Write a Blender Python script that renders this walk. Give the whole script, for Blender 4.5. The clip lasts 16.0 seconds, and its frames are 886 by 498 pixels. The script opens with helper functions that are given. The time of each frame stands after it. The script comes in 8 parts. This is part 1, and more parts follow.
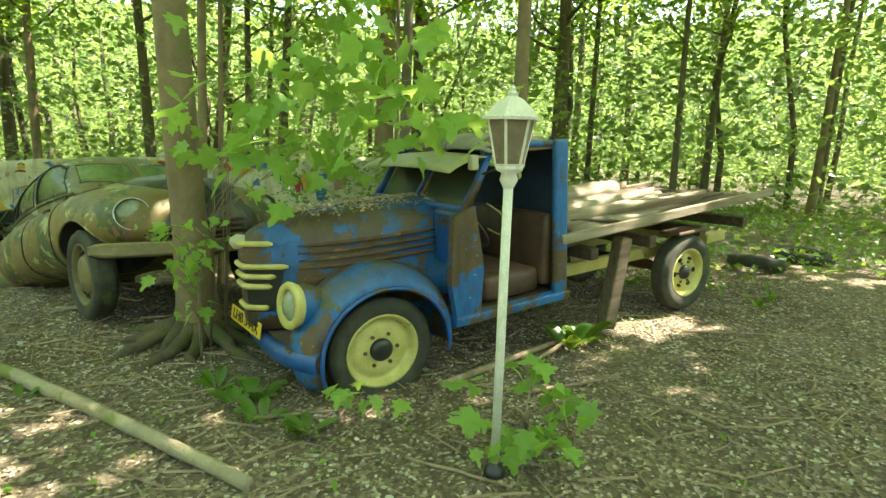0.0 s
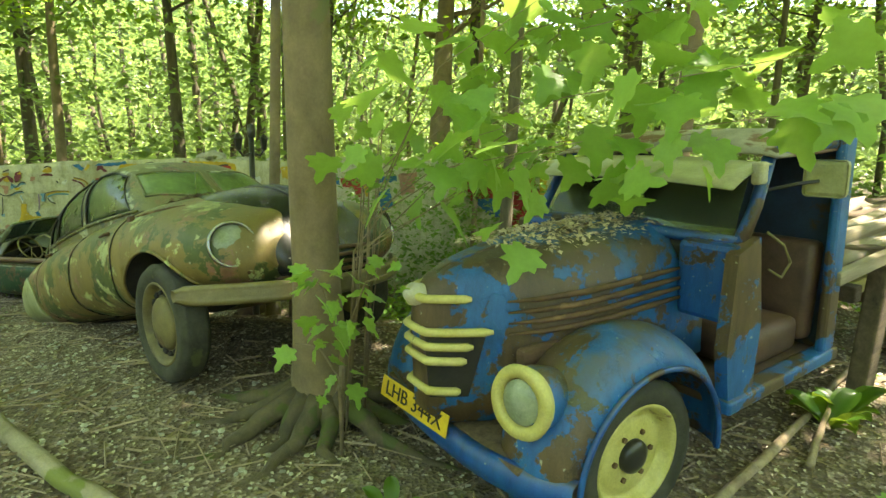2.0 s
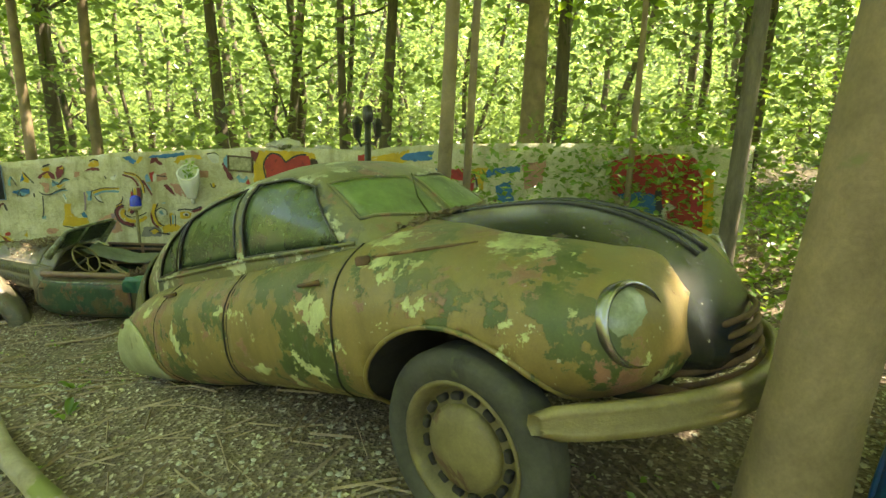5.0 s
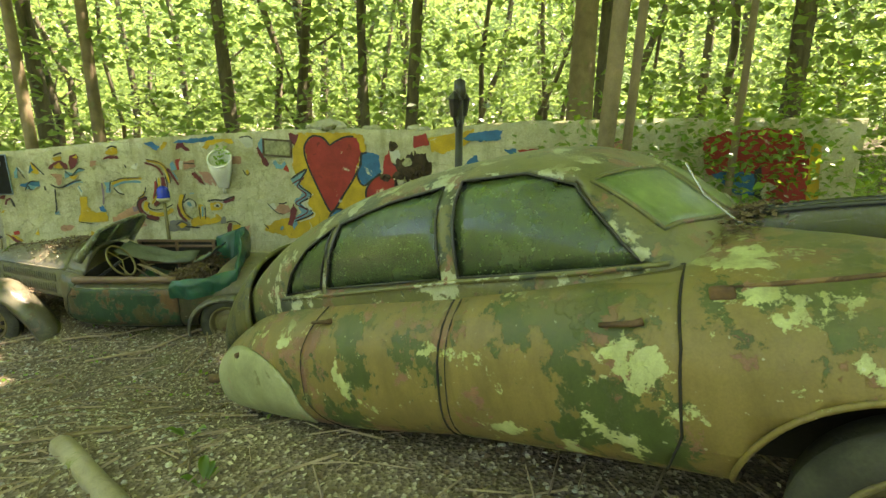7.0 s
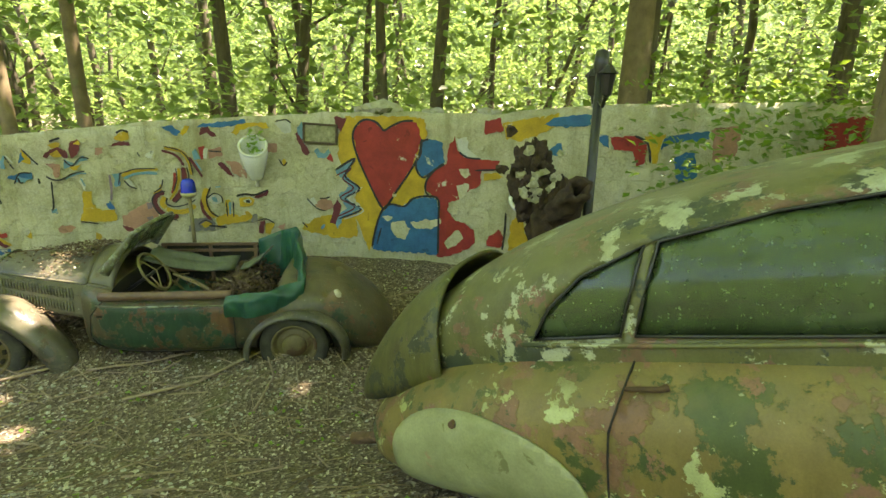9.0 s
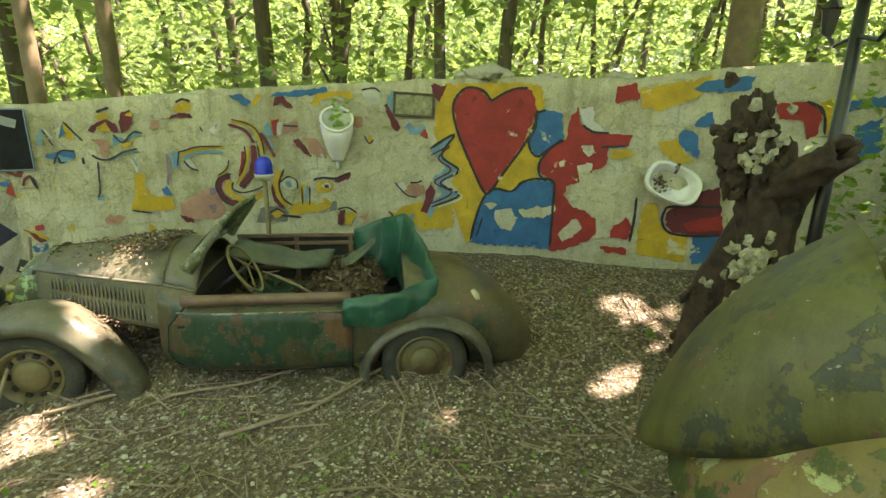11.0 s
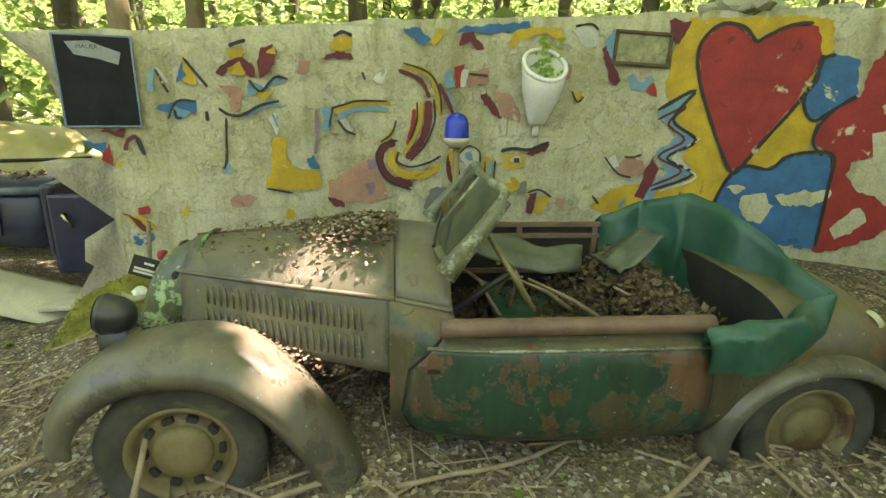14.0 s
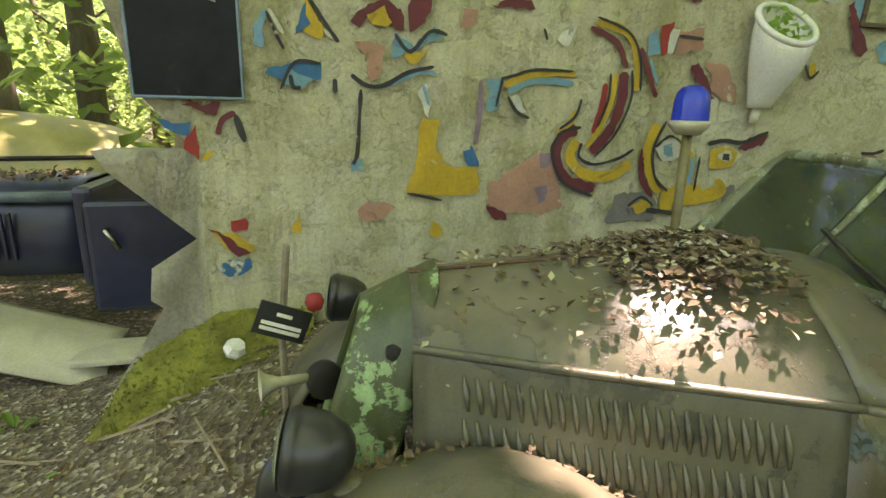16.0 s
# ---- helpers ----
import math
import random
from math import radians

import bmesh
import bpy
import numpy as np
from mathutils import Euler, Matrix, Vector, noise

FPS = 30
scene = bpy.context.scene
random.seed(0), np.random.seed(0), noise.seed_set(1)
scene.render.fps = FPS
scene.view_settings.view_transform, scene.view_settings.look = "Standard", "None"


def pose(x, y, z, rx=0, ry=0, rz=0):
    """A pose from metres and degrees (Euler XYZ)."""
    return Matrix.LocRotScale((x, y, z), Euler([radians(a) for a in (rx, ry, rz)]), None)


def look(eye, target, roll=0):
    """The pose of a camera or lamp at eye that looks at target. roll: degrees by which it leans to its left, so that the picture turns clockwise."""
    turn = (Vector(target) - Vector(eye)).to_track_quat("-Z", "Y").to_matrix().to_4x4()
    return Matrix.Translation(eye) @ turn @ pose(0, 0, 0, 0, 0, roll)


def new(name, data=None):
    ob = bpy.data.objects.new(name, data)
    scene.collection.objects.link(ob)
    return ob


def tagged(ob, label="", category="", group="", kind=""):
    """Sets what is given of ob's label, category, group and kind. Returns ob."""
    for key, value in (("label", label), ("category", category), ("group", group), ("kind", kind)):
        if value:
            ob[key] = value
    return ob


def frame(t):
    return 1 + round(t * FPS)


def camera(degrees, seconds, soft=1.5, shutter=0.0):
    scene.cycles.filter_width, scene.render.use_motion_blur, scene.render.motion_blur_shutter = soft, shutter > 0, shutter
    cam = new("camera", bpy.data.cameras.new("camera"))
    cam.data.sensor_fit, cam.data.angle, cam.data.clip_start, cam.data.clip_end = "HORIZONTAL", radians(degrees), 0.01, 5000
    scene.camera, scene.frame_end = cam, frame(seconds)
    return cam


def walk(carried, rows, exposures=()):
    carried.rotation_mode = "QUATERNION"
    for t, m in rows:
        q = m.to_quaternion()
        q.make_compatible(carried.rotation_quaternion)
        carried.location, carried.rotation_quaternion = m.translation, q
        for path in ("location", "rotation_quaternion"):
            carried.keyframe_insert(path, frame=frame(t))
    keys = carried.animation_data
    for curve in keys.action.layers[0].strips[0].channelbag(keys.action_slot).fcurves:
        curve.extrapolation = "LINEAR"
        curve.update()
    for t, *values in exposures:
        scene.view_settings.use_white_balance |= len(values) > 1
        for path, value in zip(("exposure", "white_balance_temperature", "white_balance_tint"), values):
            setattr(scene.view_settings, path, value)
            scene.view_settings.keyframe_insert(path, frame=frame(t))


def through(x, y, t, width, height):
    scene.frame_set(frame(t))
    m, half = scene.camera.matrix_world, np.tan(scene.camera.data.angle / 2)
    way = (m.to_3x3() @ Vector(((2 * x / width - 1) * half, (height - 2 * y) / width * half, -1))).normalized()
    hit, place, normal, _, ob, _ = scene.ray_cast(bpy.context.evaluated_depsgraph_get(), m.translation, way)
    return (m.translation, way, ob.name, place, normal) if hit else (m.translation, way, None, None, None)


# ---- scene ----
cam = camera(79.8, 16.0)
PATH = [
    (0, (0.161, -0.155, 1.79), (0.143, 1.811, 1.424), 2.5),
    (0.5, (-0.144, 0.175, 1.756), (-0.165, 2.141, 1.393), 2.4),
    (1, (-0.403, 0.488, 1.79), (-0.427, 2.454, 1.426), 2.4),
    (1.5, (-0.714, 0.762, 1.786), (-0.75, 2.726, 1.411), 2.2),
    (2, (-1.03, 0.989, 1.785), (-1.077, 2.952, 1.404), 2.1),
    (2.5, (-1.343, 1.245, 1.771), (-1.398, 3.205, 1.378), 1.9),
    (3, (-1.635, 1.442, 1.788), (-1.699, 3.4, 1.384), 1.8),
    (3.5, (-1.963, 1.645, 1.799), (-2.026, 3.602, 1.39), 1.7),
    (4, (-2.239, 1.866, 1.777), (-2.298, 3.82, 1.355), 1.5),
    (4.5, (-2.508, 2.134, 1.783), (-2.569, 4.085, 1.348), 1.3),
    (5, (-2.816, 2.336, 1.772), (-2.867, 4.285, 1.324), 1.3),
    (5.2, (-2.926, 2.416, 1.798), (-2.99, 4.358, 1.322), 1.2),
    (7.3, (-4.236, 3.123, 1.725), (-4.168, 5.049, 1.191), 0.7),
    (7.5, (-4.371, 3.221, 1.692), (-4.28, 5.144, 1.151), 1.0),
    (8, (-4.701, 3.482, 1.679), (-4.567, 5.399, 1.124), 0.9),
    (8.5, (-5.06, 3.723, 1.657), (-4.893, 5.635, 1.095), 0.9),
    (8.7, (-5.202, 3.814, 1.656), (-5.019, 5.724, 1.093), 1.1),
    (10.8, (-6.455, 4.909, 1.257), (-6.234, 6.818, 0.703), 0.8),
    (11, (-6.56, 5.033, 1.236), (-6.348, 6.942, 0.68), 0.8),
    (11.5, (-6.86, 5.31, 1.144), (-6.671, 7.221, 0.587), 1.0),
    (12, (-7.09, 5.575, 1.043), (-6.913, 7.49, 0.493), 0.9),
    (12.5, (-7.305, 5.831, 0.96), (-7.138, 7.748, 0.416), 0.7),
    (13, (-7.601, 6.045, 0.887), (-7.429, 7.963, 0.346), 1.1),
    (13.5, (-7.842, 6.294, 0.808), (-7.668, 8.211, 0.264), 1.1),
    (14, (-8.088, 6.599, 0.762), (-7.915, 8.514, 0.213), 1.1),
    (14.5, (-8.38, 6.894, 0.691), (-8.2, 8.809, 0.141), 1.3),
    (15, (-8.627, 7.19, 0.642), (-8.434, 9.106, 0.103), 1.3),
    (15.5, (-8.837, 7.506, 0.591), (-8.64, 9.426, 0.066), 1.3),
    (16, (-9.076, 7.779, 0.536), (-8.867, 9.701, 0.024), 1.4),
]
walk(cam, [(t, look(eye, target, roll)) for t, eye, target, roll in PATH], [(0, 2.82, 7600, 8), (3.5, 2.98, 8500, 11), (5, 2.95, 8600, 15), (8.5, 2.95, 8100, 19), (12.5, 3.1, 7800, 31), (14.5, 3.25, 7700, 37), (16, 3.0, 7700, 38)])

# ---- world, sun, exposure ----
SUN_EL, SUN_AZ = radians(62), radians(76)
world = bpy.data.worlds.new("world")
scene.world = world
world.use_nodes = True
wn = world.node_tree.nodes
sky = wn.new("ShaderNodeTexSky")
sky.sky_type, sky.sun_disc = "NISHITA", False
sky.sun_elevation, sky.sun_rotation = SUN_EL, SUN_AZ
wn["Background"].inputs["Strength"].default_value = 0.15
world.node_tree.links.new(sky.outputs[0], wn["Background"].inputs["Color"])
sun = new("sun", bpy.data.lights.new("sun", "SUN"))
sun.data.energy, sun.data.angle, sun.data.color = 4.2, radians(0.6), (1.0, 0.96, 0.89)
SUN_DIR = Vector((math.sin(SUN_AZ) * math.cos(SUN_EL), math.cos(SUN_AZ) * math.cos(SUN_EL), math.sin(SUN_EL)))
sun.matrix_world = look(SUN_DIR * 60, (0, 0, 0))

# ---- materials ----
def shader(name):
    m = bpy.data.materials.new(name)
    m.use_nodes = True
    return m, m.node_tree.nodes, m.node_tree.links, m.node_tree.nodes["Principled BSDF"]


def coords(n, l, kind="Object", scale=1.0):
    tc, mp = n.new("ShaderNodeTexCoord"), n.new("ShaderNodeMapping")
    mp.inputs["Scale"].default_value = (scale,) * 3 if not hasattr(scale, "__len__") else scale
    l.new(tc.outputs[kind], mp.inputs["Vector"])
    return mp.outputs["Vector"]


def noise_tex(n, l, vec, scale, detail=6.0, rough=0.6, distort=0.0):
    t = n.new("ShaderNodeTexNoise")
    t.inputs["Scale"].default_value, t.inputs["Detail"].default_value = scale, detail
    t.inputs["Roughness"].default_value, t.inputs["Distortion"].default_value = rough, distort
    l.new(vec, t.inputs["Vector"])
    return t.outputs["Fac"]


def ramp(n, l, fac, stops, interp="LINEAR"):
    r = n.new("ShaderNodeValToRGB")
    r.color_ramp.interpolation = interp
    while len(r.color_ramp.elements) < len(stops):
        r.color_ramp.elements.new(0.5)
    for e, (p, c) in zip(r.color_ramp.elements, stops):
        e.position, e.color = p, (*c, 1) if hasattr(c, "__len__") else (c, c, c, 1)
    l.new(fac, r.inputs["Fac"])
    return r.outputs["Color"]


def mix(n, l, fac, a, b, mode="MIX"):
    m = n.new("ShaderNodeMix")
    m.data_type, m.blend_type = "RGBA", mode
    for key, v in ((0, fac), (6, a), (7, b)):
        if hasattr(v, "is_output"):
            l.new(v, m.inputs[key])
        elif key == 0:
            m.inputs[0].default_value = v
        else:
            m.inputs[key].default_value = (*v, 1)
    return m.outputs[2]


def bump(n, l, height, strength, distance, bsdf):
    b = n.new("ShaderNodeBump")
    b.inputs["Strength"].default_value, b.inputs["Distance"].default_value = strength, distance
    l.new(height, b.inputs["Height"])
    l.new(b.outputs["Normal"], bsdf.inputs["Normal"])


def rough_mat(name, dark, light, scale=8.0, rough=0.85, relief=0.004, metal=0.0, spots=None, spot_at=0.62, fine=90.0, kind="Object", stretch=None):
    """A worn surface: broad colour changes, fine grain, optional patches of another colour, and relief."""
    m, n, l, b = shader(name)
    v = coords(n, l, kind, stretch or 1.0)
    broad, grain = noise_tex(n, l, v, scale, 5, 0.65, 0.3), noise_tex(n, l, v, fine, 4, 0.7)
    c = ramp(n, l, broad, [(0.3, dark), (0.7, light)])
    c = mix(n, l, 0.35, c, ramp(n, l, grain, [(0.3, 0.35), (0.7, 1.0)]), "MULTIPLY")
    if spots:
        for k, col in enumerate(spots):
            f = noise_tex(n, l, v, scale * (0.55 + 0.6 * k), 8, 0.62, 0.5 + 0.4 * k)
            c = mix(n, l, ramp(n, l, f, [(spot_at - 0.015, 0.0), (spot_at + 0.015, 1.0)]), c, col)
    l.new(c, b.inputs["Base Color"])
    b.inputs["Roughness"].default_value, b.inputs["Metallic"].default_value = rough, metal
    bump(n, l, grain, 0.5, relief, b)
    return m


def peeling(name, layers, scale=2.2, rough=0.6, dust=None, wash=0.55):
    """Old paint in flaking layers: (colour, threshold) from the bottom up, with edges that stand proud, moss and dust on faces that look up."""
    m, n, l, b = shader(name)
    v = coords(n, l)
    c, h = mix(n, l, noise_tex(n, l, v, 5.0), tuple(x * 0.55 for x in layers[0][0]), tuple(min(1, x * 1.25) for x in layers[0][0])), None
    for k, (col, at) in enumerate(layers[1:]):
        off = n.new("ShaderNodeVectorMath")
        off.inputs[1].default_value = (3.1 * k + 1, 7.7 * k, 1.9 * k)
        l.new(v, off.inputs[0])
        f = noise_tex(n, l, off.outputs[0], scale * (1 + 0.35 * k), 12, 0.68, 0.15)
        edge = ramp(n, l, f, [(at - 0.008, 0.0), (at + 0.008, 1.0)])
        tone = mix(n, l, noise_tex(n, l, v, 7.0 + 4 * k, 7), tuple(x * 0.6 for x in col), tuple(min(1, x * 1.15) for x in col))
        c = mix(n, l, edge, c, tone)
        h = edge if h is None else mix(n, l, 0.5, h, edge, "ADD")
    grain = noise_tex(n, l, v, 130, 4, 0.7)
    c = mix(n, l, 0.3, c, ramp(n, l, grain, [(0.3, 0.3), (0.65, 1.0)]), "MULTIPLY")
    speck = noise_tex(n, l, v, 38, 3, 0.5)
    c = mix(n, l, ramp(n, l, speck, [(0.70, 0.0), (0.73, 0.55)]), c, (0.50, 0.52, 0.40))
    streak = noise_tex(n, l, coords(n, l, "Object", (14.0, 14.0, 3.0)), 1.0, 6, 0.7)
    c = mix(n, l, wash, c, ramp(n, l, streak, [(0.33, 0.28), (0.6, 1.0)]), "MULTIPLY")
    if dust:
        geo, sep = n.new("ShaderNodeNewGeometry"), n.new("ShaderNodeSeparateXYZ")
        l.new(geo.outputs["Normal"], sep.inputs[0])
        mul = n.new("ShaderNodeMath")
        mul.operation = "MULTIPLY"
        l.new(ramp(n, l, sep.outputs["Z"], [(0.35, 0.0), (0.95, 1.0)]), mul.inputs[0])
        l.new(ramp(n, l, noise_tex(n, l, v, 3.3, 8, 0.65), [(0.42, 0.0), (0.58, 0.9)]), mul.inputs[1])
        c = mix(n, l, mul.outputs[0], c, dust)
    l.new(c, b.inputs["Base Color"])
    b.inputs["Roughness"].default_value = rough
    hh = mix(n, l, 0.25, h, grain, "ADD") if h is not None else grain
    bump(n, l, hh, 0.6, 0.004, b)
    return m


def leaf_mat(name, dark, light, through=0.5, scale=0.8, glow=(0.55, 0.76, 0.07)):
    m, n, l, b = shader(name)
    geo = n.new("ShaderNodeNewGeometry")
    v = coords(n, l, "Object")
    c = ramp(n, l, geo.outputs["Random Per Island"], [(0.0, dark), (1.0, light)])
    c = mix(n, l, ramp(n, l, noise_tex(n, l, v, scale, 3), [(0.35, 0.0), (0.65, 0.6)]), c, tuple(x * 1.25 for x in light))
    own = n.new("ShaderNodeObjectInfo")
    c = mix(n, l, 0.75, c, ramp(n, l, own.outputs["Random"], [(0.0, (0.55, 0.62, 0.5)), (0.6, (1.0, 1.0, 1.0)), (1.0, (1.35, 1.2, 1.2))]), "MULTIPLY")
    l.new(c, b.inputs["Base Color"])
    b.inputs["Roughness"].default_value = 0.33
    tr, mx = n.new("ShaderNodeBsdfTranslucent"), n.new("ShaderNodeMixShader")
    warm = mix(n, l, 0.55, c, glow)
    l.new(warm, tr.inputs["Color"])
    mx.inputs[0].default_value = through
    l.new(b.outputs[0], mx.inputs[1])
    l.new(tr.outputs[0], mx.inputs[2])
    l.new(mx.outputs[0], n["Material Output"].inputs["Surface"])
    return m


def dirty_glass(name, tint, dirt, amount=0.5, scale=3.0):
    m, n, l, b = shader(name)
    v = coords(n, l)
    g, mx, tr = n.new("ShaderNodeBsdfGlossy"), n.new("ShaderNodeMixShader"), n.new("ShaderNodeBsdfTransparent")
    fr, mx2 = n.new("ShaderNodeFresnel"), n.new("ShaderNodeMixShader")
    fr.inputs[0].default_value = 1.5
    g.inputs["Roughness"].default_value = 0.06
    tr.inputs["Color"].default_value = (*tint, 1)
    l.new(fr.outputs[0], mx.inputs[0])
    l.new(tr.outputs[0], mx.inputs[1])
    l.new(g.outputs[0], mx.inputs[2])
    spots = ramp(n, l, noise_tex(n, l, v, 60, 3, 0.5), [(0.66, 0.0), (0.70, 1.0)])
    film = ramp(n, l, noise_tex(n, l, v, scale, 6, 0.6), [(0.3, amount * 0.6), (0.7, amount * 1.3)])
    fac = mix(n, l, 0.6, film, spots, "ADD")
    l.new(ramp(n, l, noise_tex(n, l, v, 14, 4), [(0.3, tuple(x * 0.6 for x in dirt)), (0.7, dirt)]), b.inputs["Base Color"])
    b.inputs["Roughness"].default_value = 0.35
    l.new(fac, mx2.inputs[0])
    l.new(mx.outputs[0], mx2.inputs[1])
    l.new(b.outputs[0], mx2.inputs[2])
    l.new(mx2.outputs[0], n["Material Output"].inputs["Surface"])
    return m


def ground_mat():
    m, n, l, b = shader("forest_floor")
    v = coords(n, l)
    vo = n.new("ShaderNodeTexVoronoi")
    vo.inputs["Scale"].default_value = 46
    l.new(v, vo.inputs["Vector"])
    chips = ramp(n, l, vo.outputs["Color"], [(0.0, (0.045, 0.033, 0.021)), (0.5, (0.13, 0.100, 0.064)), (0.76, (0.27, 0.215, 0.15)), (1.0, (0.66, 0.60, 0.48))])
    soil = ramp(n, l, noise_tex(n, l, v, 1.3, 8), [(0.35, (0.065, 0.048, 0.031)), (0.65, (0.17, 0.135, 0.09))])
    c = mix(n, l, 0.28, chips, soil)
    moss = ramp(n, l, noise_tex(n, l, v, 0.9, 9, 0.68), [(0.57, 0.0), (0.68, 0.5)])
    c = mix(n, l, moss, c, (0.11, 0.13, 0.035))
    l.new(c, b.inputs["Base Color"])
    b.inputs["Roughness"].default_value = 0.95
    bump(n, l, mix(n, l, 0.5, vo.outputs["Distance"], noise_tex(n, l, v, 60, 5), "ADD"), 0.9, 0.02, b)
    return m


M_GROUND = ground_mat()
M_BARK = rough_mat("beech_bark", (0.14, 0.105, 0.058), (0.28, 0.21, 0.12), 5, 0.75, 0.004, spots=[(0.15, 0.145, 0.065)], stretch=(1, 1, 0.8))
M_BARK_DARK = rough_mat("dark_bark", (0.075, 0.066, 0.042), (0.19, 0.16, 0.105), 9, 0.95, 0.02, spots=[(0.04, 0.06, 0.02)], stretch=(1, 1, 0.25))
M_LEAF = leaf_mat("beech_leaf", (0.05, 0.12, 0.012), (0.115, 0.23, 0.022), 0.6)
M_LEAF_FAR = leaf_mat("far_leaf", (0.065, 0.125, 0.028), (0.15, 0.235, 0.06), 0.58, 0.35, (0.40, 0.56, 0.14))
M_LEAF_NEAR = leaf_mat("maple_leaf", (0.10, 0.23, 0.04), (0.22, 0.40, 0.09), 0.5, 3.5, (0.55, 0.76, 0.14))
M_LEAF_LOW = leaf_mat("ground_leaf", (0.03, 0.09, 0.012), (0.07, 0.17, 0.025), 0.35)
def wall_mat():
    """Rendered blockwork: faint courses under patchy, stained plaster."""
    m, n, l, b = shader("weathered_render")
    v = coords(n, l)
    sep, com = n.new("ShaderNodeSeparateXYZ"), n.new("ShaderNodeCombineXYZ")
    l.new(v, sep.inputs[0])
    l.new(sep.outputs["X"], com.inputs["X"])
    l.new(sep.outputs["Z"], com.inputs["Y"])
    br = n.new("ShaderNodeTexBrick")
    for key, val in (("Scale", 1.0), ("Brick Width", 0.5), ("Row Height", 0.245), ("Mortar Size", 0.012), ("Mortar Smooth", 0.6)):
        br.inputs[key].default_value = val
    l.new(com.outputs[0], br.inputs["Vector"])
    big, mid, fine = noise_tex(n, l, v, 1.6, 8, 0.68, 0.4), noise_tex(n, l, v, 7, 8, 0.7, 0.6), noise_tex(n, l, v, 55, 5, 0.75)
    c = ramp(n, l, big, [(0.30, (0.36, 0.33, 0.19)), (0.5, (0.52, 0.49, 0.33)), (0.68, (0.66, 0.63, 0.47))])
    c = mix(n, l, ramp(n, l, mid, [(0.48, 0.0), (0.66, 0.7)]), c, (0.62, 0.60, 0.45))
    drip = noise_tex(n, l, coords(n, l, "Object", (6.0, 1.0, 0.7)), 1.0, 6, 0.6)
    c = mix(n, l, ramp(n, l, drip, [(0.50, 0.0), (0.66, 0.65)]), c, (0.30, 0.27, 0.14))
    c = mix(n, l, ramp(n, l, mid, [(0.30, 0.6), (0.44, 0.0)]), c, (0.33, 0.30, 0.17))
    c = mix(n, l, 0.45, c, ramp(n, l, fine, [(0.32, 0.35), (0.62, 1.0)]), "MULTIPLY")
    joint = mix(n, l, ramp(n, l, big, [(0.52, 0.0), (0.72, 0.8)]), (0, 0, 0), br.outputs["Fac"])
    c = mix(n, l, joint, c, (0.30, 0.28, 0.18))
    flake = noise_tex(n, l, v, 3.2, 12, 0.72, 0.3)
    coat = ramp(n, l, flake, [(0.505, 0.0), (0.513, 1.0)])
    c = mix(n, l, mix(n, l, 0.2, (0, 0, 0), coat), c, (0.58, 0.56, 0.38))
    c = mix(n, l, ramp(n, l, flake, [(0.490, 0.0), (0.503, 0.12), (0.512, 0.0)]), c, (0.20, 0.18, 0.11))
    pit = noise_tex(n, l, v, 24, 6, 0.7)
    c = mix(n, l, ramp(n, l, pit, [(0.29, 0.75), (0.37, 0.0)]), c, (0.17, 0.155, 0.09))
    l.new(c, b.inputs["Base Color"])
    b.inputs["Roughness"].default_value = 0.95
    hh = mix(n, l, 0.5, mid, fine, "ADD")
    hh = mix(n, l, 0.25, hh, coat, "ADD")
    bump(n, l, mix(n, l, 0.5, hh, joint, "SUBTRACT"), 1.0, 0.02, b)
    return m


M_CONCRETE = wall_mat()
M_CONCRETE_RAW = rough_mat("raw_concrete", (0.30, 0.30, 0.22), (0.52, 0.50, 0.40), 3, 0.95, 0.02, spots=[(0.13, 0.16, 0.04)], spot_at=0.57)
M_TATRA = peeling("flaking_green_paint", [((0.24, 0.12, 0.07), 0), ((0.24, 0.175, 0.06), 0.41), ((0.07, 0.10, 0.03), 0.53), ((0.30, 0.15, 0.10), 0.585), ((0.50, 0.54, 0.26), 0.585)], 2.3, 0.5, dust=(0.14, 0.125, 0.05), wash=0.3)
M_TATRA_ROOF = peeling("green_roof_paint", [((0.24, 0.14, 0.085), 0), ((0.15, 0.15, 0.06), 0.42), ((0.06, 0.08, 0.05), 0.56), ((0.50, 0.53, 0.36), 0.575), ((0.27, 0.14, 0.09), 0.60)], 3.0, 0.45, dust=(0.17, 0.16, 0.07), wash=0.3)
M_HOOD_DARK = peeling("dark_bonnet_paint", [((0.09, 0.07, 0.05), 0), ((0.03, 0.032, 0.028), 0.35), ((0.10, 0.12, 0.07), 0.62)], 3.0, 0.25)
M_BLUE = peeling("flaking_blue_paint", [((0.085, 0.055, 0.035), 0), ((0.13, 0.085, 0.045), 0.40), ((0.012, 0.15, 0.44), 0.495), ((0.10, 0.105, 0.05), 0.62)], 1.9, 0.45, dust=(0.10, 0.085, 0.045))
M_BLUE_FULL = peeling("blue_paint", [((0.085, 0.055, 0.035), 0), ((0.010, 0.11, 0.40), 0.40), ((0.11, 0.08, 0.045), 0.63)], 2.4, 0.4, dust=(0.10, 0.085, 0.045))
M_YELLOW = rough_mat("cream_yellow_paint", (0.42, 0.37, 0.10), (0.66, 0.60, 0.24), 6, 0.55, 0.002, spots=[(0.16, 0.09, 0.04)], spot_at=0.66)
M_GREEN = peeling("green_and_rust_paint", [((0.15, 0.078, 0.04), 0), ((0.022, 0.070, 0.040), 0.44), ((0.10, 0.085, 0.042), 0.555), ((0.17, 0.085, 0.045), 0.60), ((0.48, 0.40, 0.16), 0.70)], 2.6, 0.36, dust=(0.13, 0.11, 0.06))
